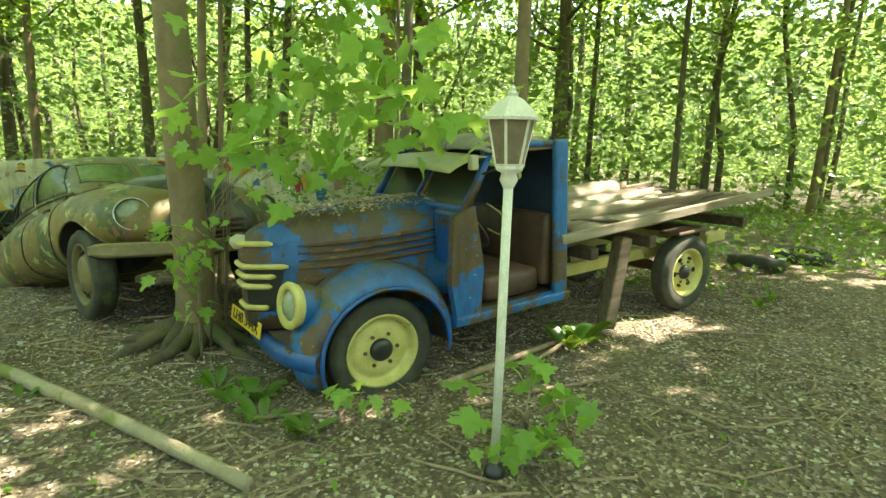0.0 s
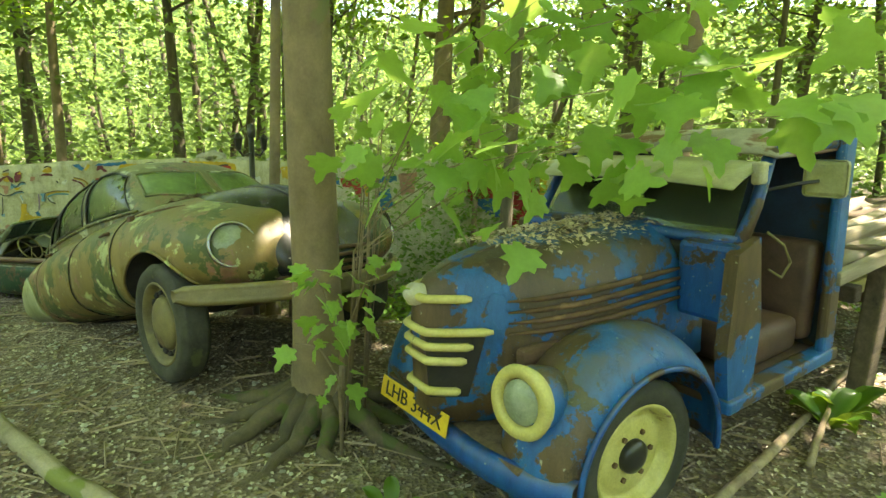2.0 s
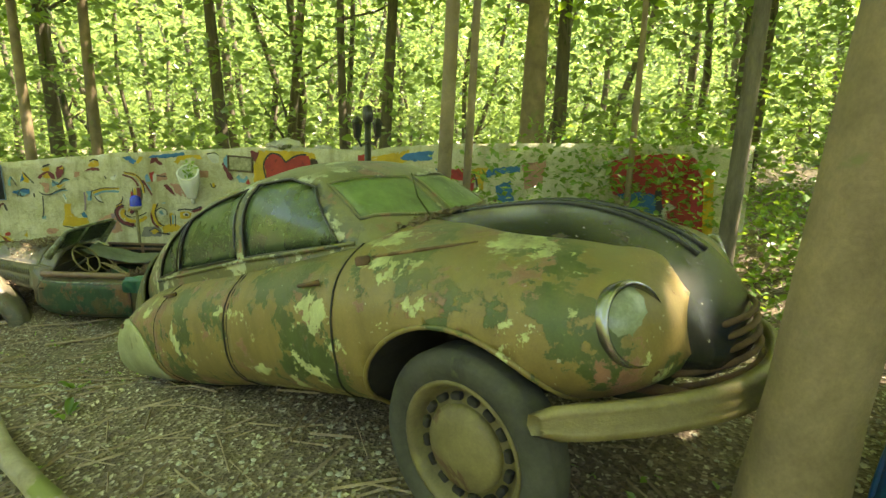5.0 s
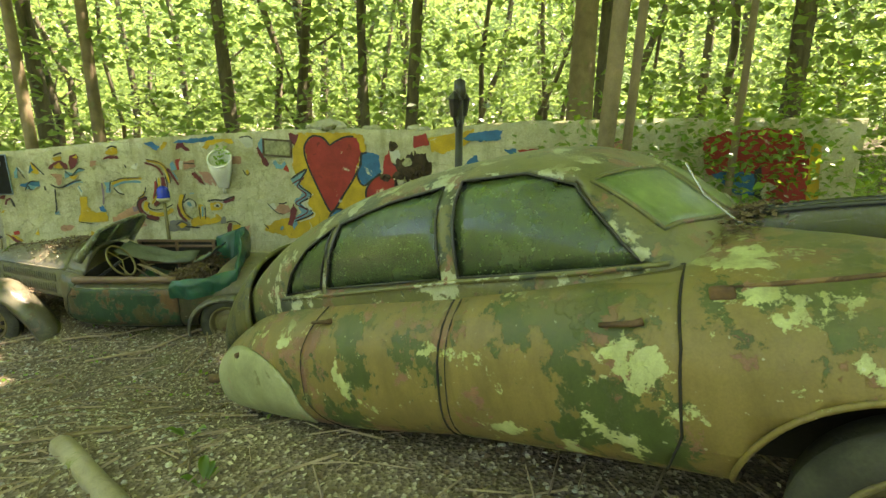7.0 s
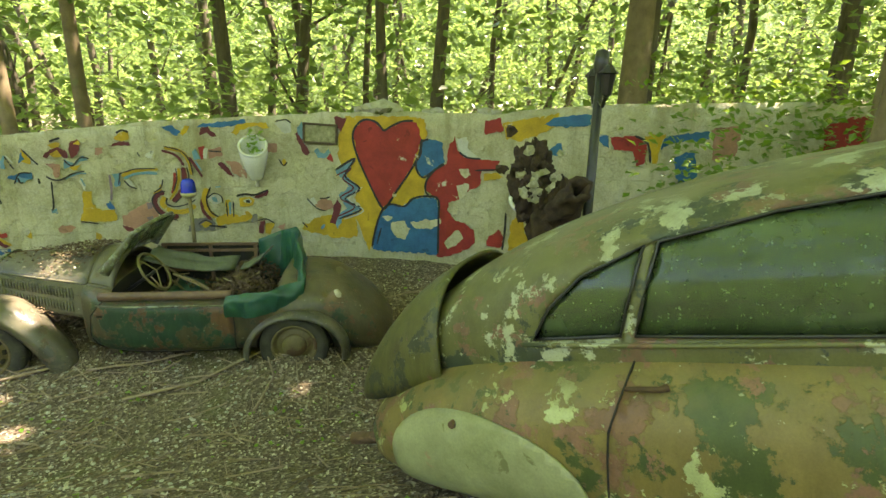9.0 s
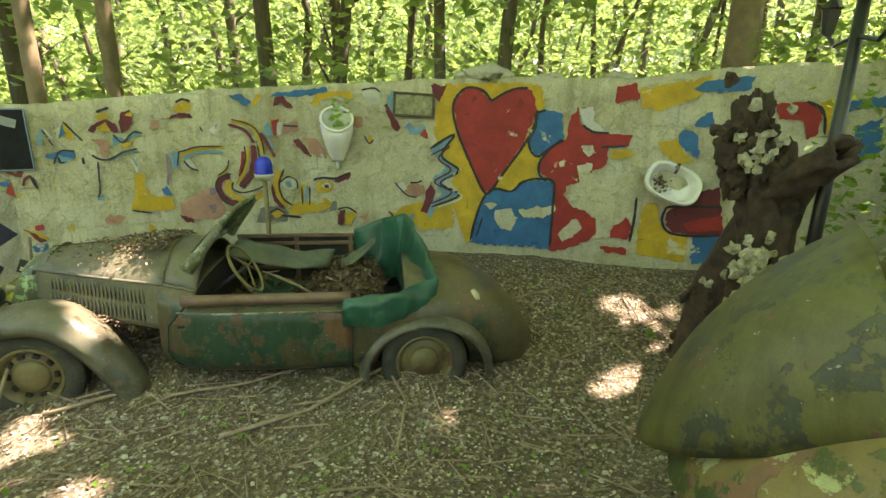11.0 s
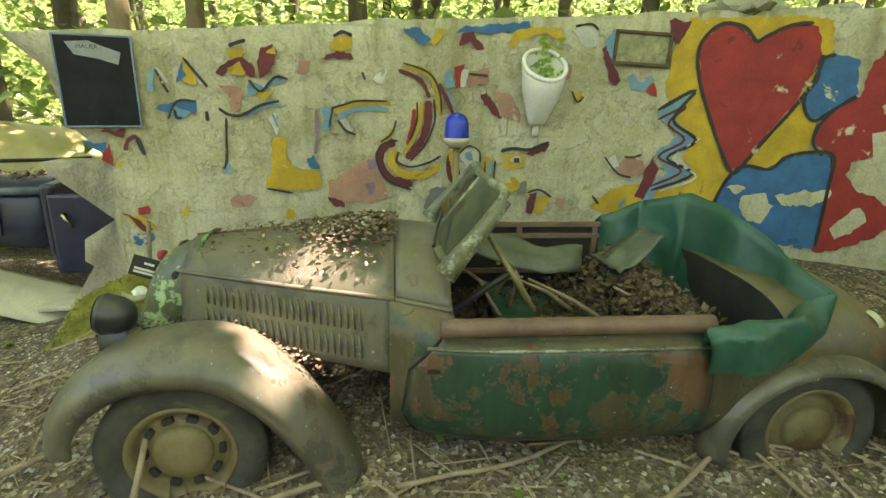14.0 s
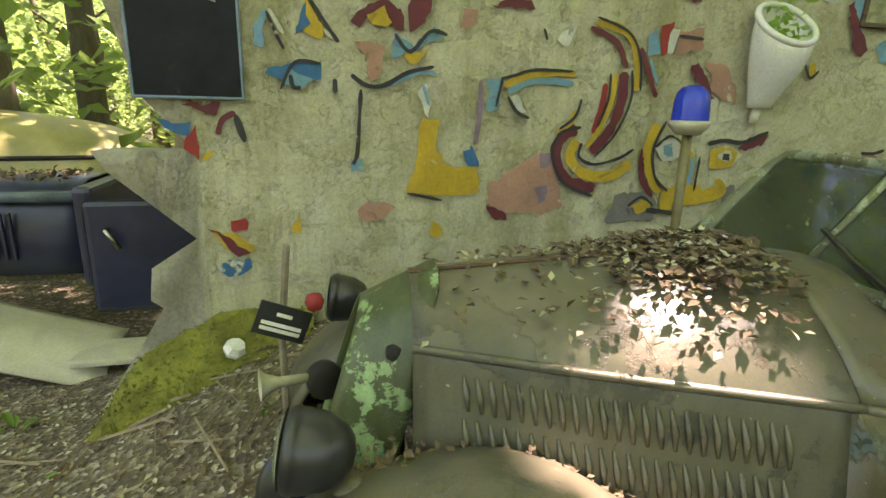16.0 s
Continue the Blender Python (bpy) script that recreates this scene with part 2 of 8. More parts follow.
M_OLIVE = peeling("olive_paint", [((0.12, 0.078, 0.045), 0), ((0.135, 0.128, 0.085), 0.36), ((0.085, 0.085, 0.06), 0.54), ((0.16, 0.12, 0.085), 0.62), ((0.27, 0.27, 0.19), 0.69)], 2.8, 0.33, dust=(0.14, 0.12, 0.08), wash=0.35)
M_RUST = rough_mat("brown_rust", (0.06, 0.036, 0.022), (0.17, 0.095, 0.05), 7, 0.9, 0.006, spots=[(0.20, 0.12, 0.06)])
# near-black for dark parts, and for shade painted into cabins, arches and grilles
M_DARK = rough_mat("dark_parts_and_shade", (0.010, 0.010, 0.009), (0.032, 0.029, 0.024), 6, 0.9)
M_TYRE = rough_mat("old_rubber", (0.022, 0.023, 0.018), (0.075, 0.075, 0.055), 6, 0.9, 0.006, spots=[(0.07, 0.08, 0.035)])
M_HUB = rough_mat("mossy_wheel_paint", (0.10, 0.08, 0.035), (0.20, 0.165, 0.07), 7, 0.6, 0.003, spots=[(0.09, 0.05, 0.025)])
M_BUMPER = rough_mat("olive_bumper", (0.13, 0.105, 0.042), (0.24, 0.20, 0.09), 5, 0.5, 0.003)
M_WOOD = rough_mat("weathered_wood", (0.16, 0.12, 0.075), (0.40, 0.34, 0.25), 4, 0.9, 0.01, stretch=(0.25, 3, 3))
M_WOOD_DARK = rough_mat("rotten_wood", (0.05, 0.036, 0.024), (0.17, 0.125, 0.08), 5, 0.95, 0.012, stretch=(0.4, 3, 3))
M_STICK = rough_mat("dry_branch", (0.17, 0.12, 0.075), (0.38, 0.30, 0.20), 9, 0.9, 0.004)
M_LITTER = rough_mat("leaf_litter", (0.07, 0.045, 0.025), (0.20, 0.14, 0.085), 30, 0.9, 0.004)
M_WHITE = rough_mat("weathered_white_paint", (0.58, 0.57, 0.48), (0.80, 0.80, 0.72), 7, 0.5, 0.002)
M_CERAMIC = rough_mat("white_ceramic", (0.68, 0.68, 0.63), (0.82, 0.82, 0.78), 3, 0.12, 0.0005)
M_CHROME = rough_mat("dull_chrome", (0.22, 0.22, 0.20), (0.42, 0.42, 0.39), 8, 0.25, 0.001, metal=1.0)
M_BLACK = rough_mat("black_enamel", (0.012, 0.013, 0.014), (0.035, 0.036, 0.036), 5, 0.28, 0.001)
M_LEATHER = rough_mat("brown_leather", (0.055, 0.026, 0.018), (0.14, 0.075, 0.05), 5, 0.55, 0.004)
M_TARP = rough_mat("green_tarpaulin", (0.008, 0.055, 0.036), (0.018, 0.12, 0.08), 3, 0.35, 0.003)
M_DKBLUE = rough_mat("dark_blue_paint", (0.010, 0.014, 0.035), (0.028, 0.036, 0.075), 4, 0.3, 0.002)
M_CREAM = rough_mat("cream_paint", (0.38, 0.36, 0.24), (0.58, 0.55, 0.40), 4, 0.5, 0.003)
# dirt film tinted to carry the green of the wood mirrored in the panes
M_GLASS = dirty_glass("dirty_green_glass", (0.34, 0.46, 0.30), (0.13, 0.20, 0.09), 0.42)
# denser film paints in the bright green light of the windscreen
M_GLASS_FILM = dirty_glass("green_film_screen_glass", (0.4, 0.5, 0.3), (0.17, 0.25, 0.09), 0.75)
M_GLASS_CLEAR = dirty_glass("dusty_glass", (0.72, 0.82, 0.70), (0.22, 0.27, 0.16), 0.15)
M_GLASS_LAMP = dirty_glass("brown_lamp_glass", (0.55, 0.48, 0.36), (0.30, 0.25, 0.17), 0.7)
M_BLUELAMP = rough_mat("blue_plastic", (0.003, 0.02, 0.45), (0.008, 0.05, 0.62), 5, 0.12, 0.0005)
M_MOSS = rough_mat("moss", (0.09, 0.095, 0.016), (0.30, 0.30, 0.05), 7, 0.98, 0.02, spots=[(0.10, 0.08, 0.05)], spot_at=0.62)


def paint(name, c):
    return rough_mat(name, tuple(x * 0.6 for x in c), c, 5, 0.7, 0.006, spots=[(0.50, 0.48, 0.35), tuple(x * 0.45 for x in c)], spot_at=0.655, fine=60)


P_RED, P_YEL, P_BLU = paint("mural_red", (0.42, 0.035, 0.03)), paint("mural_yellow", (0.62, 0.40, 0.03)), paint("mural_blue", (0.02, 0.16, 0.36))
P_BLK, P_WHT, P_PNK = paint("mural_black", (0.03, 0.03, 0.035)), paint("mural_white", (0.66, 0.66, 0.58)), paint("mural_pink", (0.52, 0.27, 0.19))
P_MAR, P_LBL, P_GRN = paint("mural_maroon", (0.17, 0.025, 0.035)), paint("mural_light_blue", (0.16, 0.36, 0.48)), paint("mural_green", (0.12, 0.24, 0.09))
P_GRY, P_LIL = paint("mural_grey", (0.22, 0.21, 0.20)), paint("mural_lilac", (0.28, 0.19, 0.26))


# ---- helpers for meshes ----
def mesh_of(bm, material, smooth=False):
    me = bpy.data.meshes.new("mesh")
    bmesh.ops.recalc_face_normals(bm, faces=bm.faces[:])
    for f in bm.faces:
        f.smooth = smooth
    bm.to_mesh(me)
    bm.free()
    for m in material if isinstance(material, (list, tuple)) else (material,):
        me.materials.append(m)
    return me


def part(name, bm, material, parent, label="", smooth=False):
    ob = new(name, bm if isinstance(bm, bpy.types.Mesh) else mesh_of(bm, material, smooth))
    ob.parent = parent
    return tagged(ob, label)


def thing(name, m, label, category, group="", kind=""):
    ob = new(name)
    ob.matrix_world = m
    ob.empty_display_size = 0.1
    return tagged(ob, label, category, group, kind)


def single(name, bm, material, label, category, smooth=False, m=None, group="", kind=""):
    ob = new(name, mesh_of(bm, material, smooth))
    if m is not None:
        ob.matrix_world = m
    return tagged(ob, label, category, group, kind)


def smoothstep(a, b, x):
    t = min(1.0, max(0.0, (x - a) / (b - a)))
    return t * t * (3 - 2 * t)


def curve_at(knots, x):
    """Smooth interpolation through rows (x, value, ...) sorted by x."""
    if x <= knots[0][0]:
        return list(knots[0][1:])
    if x >= knots[-1][0]:
        return list(knots[-1][1:])
    i = max(k for k in range(len(knots) - 1) if knots[k][0] <= x)
    a, b = knots[i], knots[i + 1]
    h = b[0] - a[0]
    t = (x - a[0]) / h
    out = []
    for k in range(1, len(a)):
        d = (b[k] - a[k]) / h
        da = (d + (a[k] - knots[i - 1][k]) / (a[0] - knots[i - 1][0])) / 2 if i > 0 else d
        db = (d + (knots[i + 2][k] - b[k]) / (knots[i + 2][0] - b[0])) / 2 if i + 2 < len(knots) else d
        da = 0 if d * da <= 0 and d else da
        db = 0 if d * db <= 0 and d else db
        out.append((2 * t**3 - 3 * t**2 + 1) * a[k] + (t**3 - 2 * t**2 + t) * h * da + (-2 * t**3 + 3 * t**2) * b[k] + (t**3 - t**2) * h * db)
    return out


def box(bm, cx, cy, cz, sx, sy, sz, m=None, bevel=0.0):
    r = bmesh.ops.create_cube(bm, size=1.0, matrix=(m or Matrix()) @ Matrix.Translation((cx, cy, cz)) @ Matrix.Diagonal((sx, sy, sz, 1)))
    if bevel:
        es = list({e for v in r["verts"] for e in v.link_edges})
        bmesh.ops.bevel(bm, geom=es, offset=bevel, segments=2, affect="EDGES", profile=0.5)
    return bm


def cyl(bm, p0, p1, r0, r1=None, seg=16, caps=True):
    p0, p1 = Vector(p0), Vector(p1)
    d = p1 - p0
    m = Matrix.Translation((p0 + p1) / 2) @ d.to_track_quat("Z", "Y").to_matrix().to_4x4()
    bmesh.ops.create_cone(bm, cap_ends=caps, segments=seg, radius1=r0, radius2=r0 if r1 is None else r1, depth=d.length, matrix=m)
    return bm


def tube(bm, pts, radii, seg=8, closed=False):
    """A tube along points, with one radius or a radius for each."""
    pts = [Vector(p) for p in pts]
    radii = radii if hasattr(radii, "__len__") else [radii] * len(pts)
    rings, up = [], Vector((0.31, 0.17, 0.93)).normalized()
    for i, p in enumerate(pts):
        a, b = pts[i - 1] if i or closed else p, pts[(i + 1) % len(pts)] if i + 1 < len(pts) or closed else p
        d = (b - a).normalized()
        u = d.cross(up)
        u = u.normalized() if u.length > 1e-4 else d.orthogonal().normalized()
        w = d.cross(u)
        rings.append([bm.verts.new(p + (u * math.cos(t) + w * math.sin(t)) * radii[i]) for t in [2 * math.pi * k / seg for k in range(seg)]])
    for i in range(len(rings) - (0 if closed else 1)):
        a, b = rings[i], rings[(i + 1) % len(rings)]
        for k in range(seg):
            bm.faces.new((a[k], a[(k + 1) % seg], b[(k + 1) % seg], b[k]))
    if not closed:
        bm.faces.new(rings[0][::-1])
        bm.faces.new(rings[-1])
    return bm


def lathe(bm, prof, seg=24, m=None):
    """Turn a profile of (radius, height) round the z axis; m then places it."""
    m = m or Matrix()
    rings = [[bm.verts.new(m @ Vector((r * math.cos(t), r * math.sin(t), h))) for t in [2 * math.pi * k / seg for k in range(seg)]] if r > 1e-5 else [bm.verts.new(m @ Vector((0, 0, h)))] for r, h in prof]
    for a, b in zip(rings, rings[1:]):
        for k in range(seg):
            j = (k + 1) % seg
            if len(a) == 1 and len(b) == 1:
                continue
            if len(a) == 1:
                bm.faces.new((a[0], b[j], b[k]))
            elif len(b) == 1:
                bm.faces.new((a[k], a[j], b[0]))
            else:
                bm.faces.new((a[k], a[j], b[j], b[k]))
    return bm


def grid(bm, fn, nu, nv, close_u=False):
    """A sheet of nu x nv points fn(u, v), u and v from 0 to 1."""
    vs = [[bm.verts.new(fn(i / (nu if close_u else nu - 1), j / (nv - 1))) for j in range(nv)] for i in range(nu)]
    for i in range(nu if close_u else nu - 1):
        for j in range(nv - 1):
            bm.faces.new((vs[i][j], vs[(i + 1) % nu][j], vs[(i + 1) % nu][j + 1], vs[i][j + 1]))
    return vs


def thicken(bm, t):
    bmesh.ops.recalc_face_normals(bm, faces=bm.faces[:])
    bmesh.ops.solidify(bm, geom=bm.faces[:], thickness=t)
    return bm


def prism(bm, pts, depth, m=None):
    """A flat polygon (x, z) with depth along y."""
    m = m or Matrix()
    a = [bm.verts.new(m @ Vector((x, 0, z))) for x, z in pts]
    b = [bm.verts.new(m @ Vector((x, depth, z))) for x, z in pts]
    bm.faces.new(a)
    bm.faces.new(b[::-1])
    for k in range(len(a)):
        j = (k + 1) % len(a)
        bm.faces.new((a[k], b[k], b[j], a[j]))
    return bm


def cut(bm, cutters, materials, index=0):
    """bm less the cutters (bmeshes), as a mesh; cut faces take the material slot index."""
    def temp(b, n):
        bmesh.ops.recalc_face_normals(b, faces=b.faces[:])
        me = bpy.data.meshes.new("temp")
        for f in b.faces:
            f.material_index = n
            f.smooth = n == 0
        b.to_mesh(me)
        b.free()
        for mm in materials:
            me.materials.append(mm)
        return new("temp", me)
    base, others = temp(bm, 0), [temp(c, index) for c in cutters]
    for o in others:
        md = base.modifiers.new("cut", "BOOLEAN")
        md.operation, md.object, md.solver = "DIFFERENCE", o, "EXACT"
    bpy.context.view_layer.update()
    me = bpy.data.meshes.new_from_object(base.evaluated_get(bpy.context.evaluated_depsgraph_get()))
    for o in (base, *others):
        bpy.data.objects.remove(o)
    return me


class Hull:
    """A rounded long body: rows of (x, low z, high z, half width, squareness), symmetric in y."""

    def __init__(self, rows):
        self.rows = rows

    def at(self, x):
        return curve_at(self.rows, x)

    def half(self, x, z):
        lo, hi, w, n = self.at(x)
        s = min(1.0, abs(z - (lo + hi) / 2) / max(1e-4, (hi - lo) / 2))
        return w * (1 - s**n) ** (1 / n)

    def top(self, x, y):
        lo, hi, w, n = self.at(x)
        s = min(1.0, abs(y) / max(1e-4, w))
        return (lo + hi) / 2 + (hi - lo) / 2 * (1 - s**n) ** (1 / n)

    def mesh(self, bm=None, nx=48, ring=40):
        bm = bm or bmesh.new()
        x0, x1 = self.rows[0][0], self.rows[-1][0]
        def fn(u, v):
            x = x0 + (x1 - x0) * (0.5 - 0.5 * math.cos(math.pi * v))
            lo, hi, w, n = self.at(x)
            a = 2 * math.pi * u
            c, s = math.cos(a), math.sin(a)
            return Vector((x, w * math.copysign(abs(c) ** (2 / n), c), (lo + hi) / 2 + (hi - lo) / 2 * math.copysign(abs(s) ** (2 / n), s)))
        vs = grid(bm, fn, ring, nx, True)
        bm.faces.new([r[0] for r in vs][::-1])
        bm.faces.new([r[-1] for r in vs])
        return bm


def side_panel(hull, pts, side, proud=0.004, thick=0.006, step=0.06):
    """A patch that follows the hull's side: a polygon (x, z) cut into cells."""
    bm = bmesh.new()
    f = bm.faces.new([bm.verts.new((x, 0, z)) for x, z in pts])
    xs, zs = [p[0] for p in pts], [p[1] for p in pts]
    for axis, lo, hi in (((1, 0, 0), min(xs), max(xs)), ((0, 0, 1), min(zs), max(zs))):
        n = int((hi - lo) / step)
        for k in range(1, n + 1):
            w = lo + (hi - lo) * k / (n + 1)
            bmesh.ops.bisect_plane(bm, geom=bm.verts[:] + bm.edges[:] + bm.faces[:], plane_co=Vector(axis) * w, plane_no=axis)
    for v in bm.verts:
        v.co.y = side * (hull.half(v.co.x, v.co.z) + proud)
    return thicken(bm, thick)


def arch_cut(x, z, r, y0, y1):
    bm = bmesh.new()
    cyl(bm, (x, y0, z), (x, y1, z), r, seg=40)
    return bm


# ---- ground ----
def ground_z(x, y):
    """The forest floor: level where the lorry stands, a hollow in front of the wall, a rise behind it."""
    left = smoothstep(1.5, -2.0, x) if y > 4 else 1.0
    z = 0.06 - 0.92 * smoothstep(5.1, 8.0, y) * left + 0.42 * smoothstep(8.1, 10.1, y) * left * smoothstep(-10.6, -9.2, x)
    z += 0.18 * smoothstep(-5.2, -2.9, x) * (1 - smoothstep(6.5, 9.0, y) * smoothstep(1.5, -1.0, x)) + 0.045 * min(6.0, max(0.0, x))
    z += 0.05 * math.exp(-((x + 2.6) ** 2) / 0.3 - (y - 4.0) ** 2 / 0.3)
    z -= 0.16 * smoothstep(-4.2, -7.5, x) * (1 - smoothstep(6.4, 8.2, y))
    z += 0.12 * math.exp(-((x + 6.35) ** 2) / 0.35 - (y - 8.55) ** 2 / 0.3) + 0.05 * math.exp(-((x + 8.9) ** 2) / 0.4 - (y - 8.5) ** 2 / 0.3)
    z += 0.015 * math.sin(2.1 * x + 0.7 * y) + 0.012 * math.sin(1.3 * y - 2.7 * x)
    z += 0.03 * noise.noise((x * 0.8, y * 0.8, 0)) + 0.014 * noise.noise((x * 4, y * 4, 1))
    return z


def ground():
    bm = bmesh.new()
    def spread(u, mid, near, far):
        s = 2 * u - 1
        return mid + near * s + (far - near) * math.copysign(abs(s) ** 5, s)
    def fn(u, v):
        x, y = spread(u, -4, 14, 400), spread(v, 7, 12, 400)
        return Vector((x, y, ground_z(x, y)))
    grid(bm, fn, 300, 300)
    return single("ground", bm, M_GROUND, "forest floor of bare soil, gravel and dry leaf litter", "ground", True, kind="structure")


ground()

# ---- mural wall ----
WALL_LINE = [(-10.6, 9.90), (-10.1, 10.03), (-8.96, 10.33), (-7.86, 10.55), (-6.4, 10.70), (-5.4, 10.50), (-4.2, 10.18), (-3.6, 9.95), (-2.0, 9.45), (0.7, 8.82)]
WALL_TOP = [(-10.6, 1.06), (-10.0, 1.09), (-9.0, 1.18), (-8.3, 1.25), (-7.0, 1.34), (-5.9, 1.40), (-5.0, 1.42), (-4.1, 1.43), (-3.5, 1.51), (-2.0, 1.59), (0.7, 1.64)]


def wall_y(x):
    return curve_at(WALL_LINE, x)[0]


def wall_top(x):
    return curve_at(WALL_TOP, x)[0] + 0.022 * noise.noise((x * 3, 0, 0)) + 0.012 * noise.noise((x * 11, 0, 0))


def mural_wall():
    bm = bmesh.new()
    n = 150
    rows = []
    for i in range(n + 1):
        x = -9.86 + 10.54 * i / n
        y, t = wall_y(x), wall_top(x)
        b = ground_z(x, y) - 0.3
        rows.append([bm.verts.new((x, y + dy + 0.006 * noise.noise((x * 2, zz * 2, 3)), zz)) for dy, zz in [(0, b + (t - b) * k / 12) for k in range(13)] + [(0.22, t - 0.01), (0.24, b)]])
    for a, c in zip(rows, rows[1:]):
        for k in range(15):
            bm.faces.new((a[k], c[k], c[(k + 1) % 15], a[(k + 1) % 15]))
    bm.faces.new(rows[-1][::-1])
    # the broken, star-shaped end
    jag = [(-9.86, wall_top(-9.86)), (-10.3, 1.07), (-10.12, 0.89), (-10.04, 0.56), (-9.86, 0.34), (-10.225, 0.345), (-10.19, 0.27), (-9.89, -0.03), (-10.07, -0.15), (-10.085, -0.29), (-10.04, -0.33), (-10.3, -0.75), (-10.48, -1.15), (-9.86, -1.2)]
    front = [bm.verts.new((x, wall_y(x) + 0.012 * noise.noise((x * 9, z * 9, 5)), z)) for x, z in jag]
    rear = [bm.verts.new((x + 0.02, wall_y(x) + 0.2, z)) for x, z in jag]
    bm.faces.new(front)
    bm.faces.new(rear[::-1])
    for k in range(len(jag)):
        j = (k + 1) % len(jag)
        bm.faces.new((front[k], rear[k], rear[j], front[j]))
    return single("wall_mural", bm, M_CONCRETE, "weathered concrete wall with peeling colourful mural paint", "wall", True, kind="structure")


WALL = mural_wall()

# ---- trees ----
def leaf_shape(rng, size):
    """A pointed oval leaf of four triangles, folded a little along its rib."""
    w = size * rng.uniform(0.28, 0.36)
    return [(0, 0, 0), (w, size * 0.45, size * 0.06), (0, size, -size * 0.1), (-w, size * 0.45, size * 0.06)]


def leaves_mesh(rng, places, size, material, flat=0.6):
    """One mesh of many leaves, each an island, at the places given."""
    verts, faces = [], []
    for p in places:
        s = size * rng.uniform(0.6, 1.3)
        q = Euler((rng.gauss(0, flat), rng.gauss(0, flat), rng.uniform(0, 6.3))).to_matrix()
        k = len(verts)
        verts += [Vector(p) + q @ Vector(c) for c in leaf_shape(rng, s)]
        faces.append((k, k + 1, k + 2))
        faces.append((k, k + 2, k + 3))
    me = bpy.data.meshes.new("leaves")
    me.from_pydata(verts, [], faces)
    me.materials.append(material)
    return me


def trunk_mesh(rng, h, r, lean, limbs, seg=12):
    """A tapered trunk with a root flare and limbs. Returns the bmesh and the ends of the limbs."""
    bm, ends = bmesh.new(), []
    def axis(t):
        return Vector((lean[0] * t * h + 0.05 * math.sin(3 * t + r * 40) * t * h * 0.25, lean[1] * t * h + 0.03 * math.sin(4 * t + r * 90) * t * h * 0.2, t * h))
    ts = [0, 0.015, 0.04, 0.09] + [0.16 + 0.84 * k / 10 for k in range(11)]
    tube(bm, [axis(t) - Vector((0, 0, 0.15 if t == 0 else 0)) for t in ts], [r * (1.65 if t < 0.01 else 1.35 if t < 0.03 else 1.12 if t < 0.06 else 1.0 - 0.75 * t) for t in ts], seg)
    for k in range(limbs):
        t = rng.uniform(0.35, 0.95)
        a, ln = rng.uniform(0, 6.3), h * rng.uniform(0.12, 0.3) * (1.15 - t * 0.6)
        p = axis(t)
        d = Vector((math.cos(a), math.sin(a), rng.uniform(0.1, 0.8))).normalized()
        pts = [p, p + d * ln * 0.4, p + d * ln * 0.75 + Vector((0, 0, ln * 0.1)), p + d * ln + Vector((0, 0, ln * 0.12))]
        tube(bm, pts, [r * 0.35 * (1.1 - t * 0.7), r * 0.22 * (1.1 - t * 0.7), r * 0.14 * (1.1 - t * 0.7), r * 0.06], 6)
        ends += pts[1:]
    return bm, ends


def crown_places(rng, ends, count, spread):
    out = []
    clumps = []
    for e in ends:
        for _ in range(3):
            clumps.append(e + Vector((rng.gauss(0, spread), rng.gauss(0, spread), rng.gauss(0, spread * 0.5))))
    for _ in range(count):
        c = rng.choice(clumps)
        out.append(c + Vector((rng.gauss(0, 0.33), rng.gauss(0, 0.33), rng.gauss(0, 0.13))))
    return out


# chosen spots in the clearing that the sun reaches through gaps cut in the leaves: x, y, z, radius
SUN_SPOTS = [(-8.60, 8.44, -0.36, 0.25), (-8.40, 8.72, 0.14, 0.32), (2.2, 4.42, 0.32, 0.36), (1.75, 4.25, 0.3, 0.2), (1.63, 3.02, 0.28, 0.22), (3.86, 4.56, 0.35, 0.24), (-2.38, 3.5, 0.24, 0.15), (0.14, 2.62, 0.24, 0.12), (-2.02, 4.08, 1.27, 0.28), (-8.76, 8.0, -0.85, 0.3), (-4.27, 9.2, -0.6, 0.28), (-4.82, 8.4, -0.7, 0.28), (-8.7, 8.0, -0.8, 0.26), (-8.2, 7.6, -0.8, 0.22)]


def in_gap(p):
    for x, y, z, r in SUN_SPOTS:
        d = Vector(p) - Vector((x, y, z))
        if (d - SUN_DIR * d.dot(SUN_DIR)).length < r:
            return True
    return False


def tree(name, x, y, h, r, lean, seed, bark, leaves, label, limbs=12, size=0.13, spread=0.5, group=""):
    rng = random.Random(seed)
    t = thing(name, pose(x, y, ground_z(x, y)), label, "tree", group)
    bm, ends = trunk_mesh(rng, h, r, lean, limbs)
    part("trunk", bm, bark, t, smooth=True)
    if leaves:
        base = Vector((x, y, ground_z(x, y)))
        part("crown", leaves_mesh(rng, [p for p in crown_places(rng, ends, leaves, spread) if not in_gap(base + Vector(p))], size, M_LEAF), None, t)
    return t


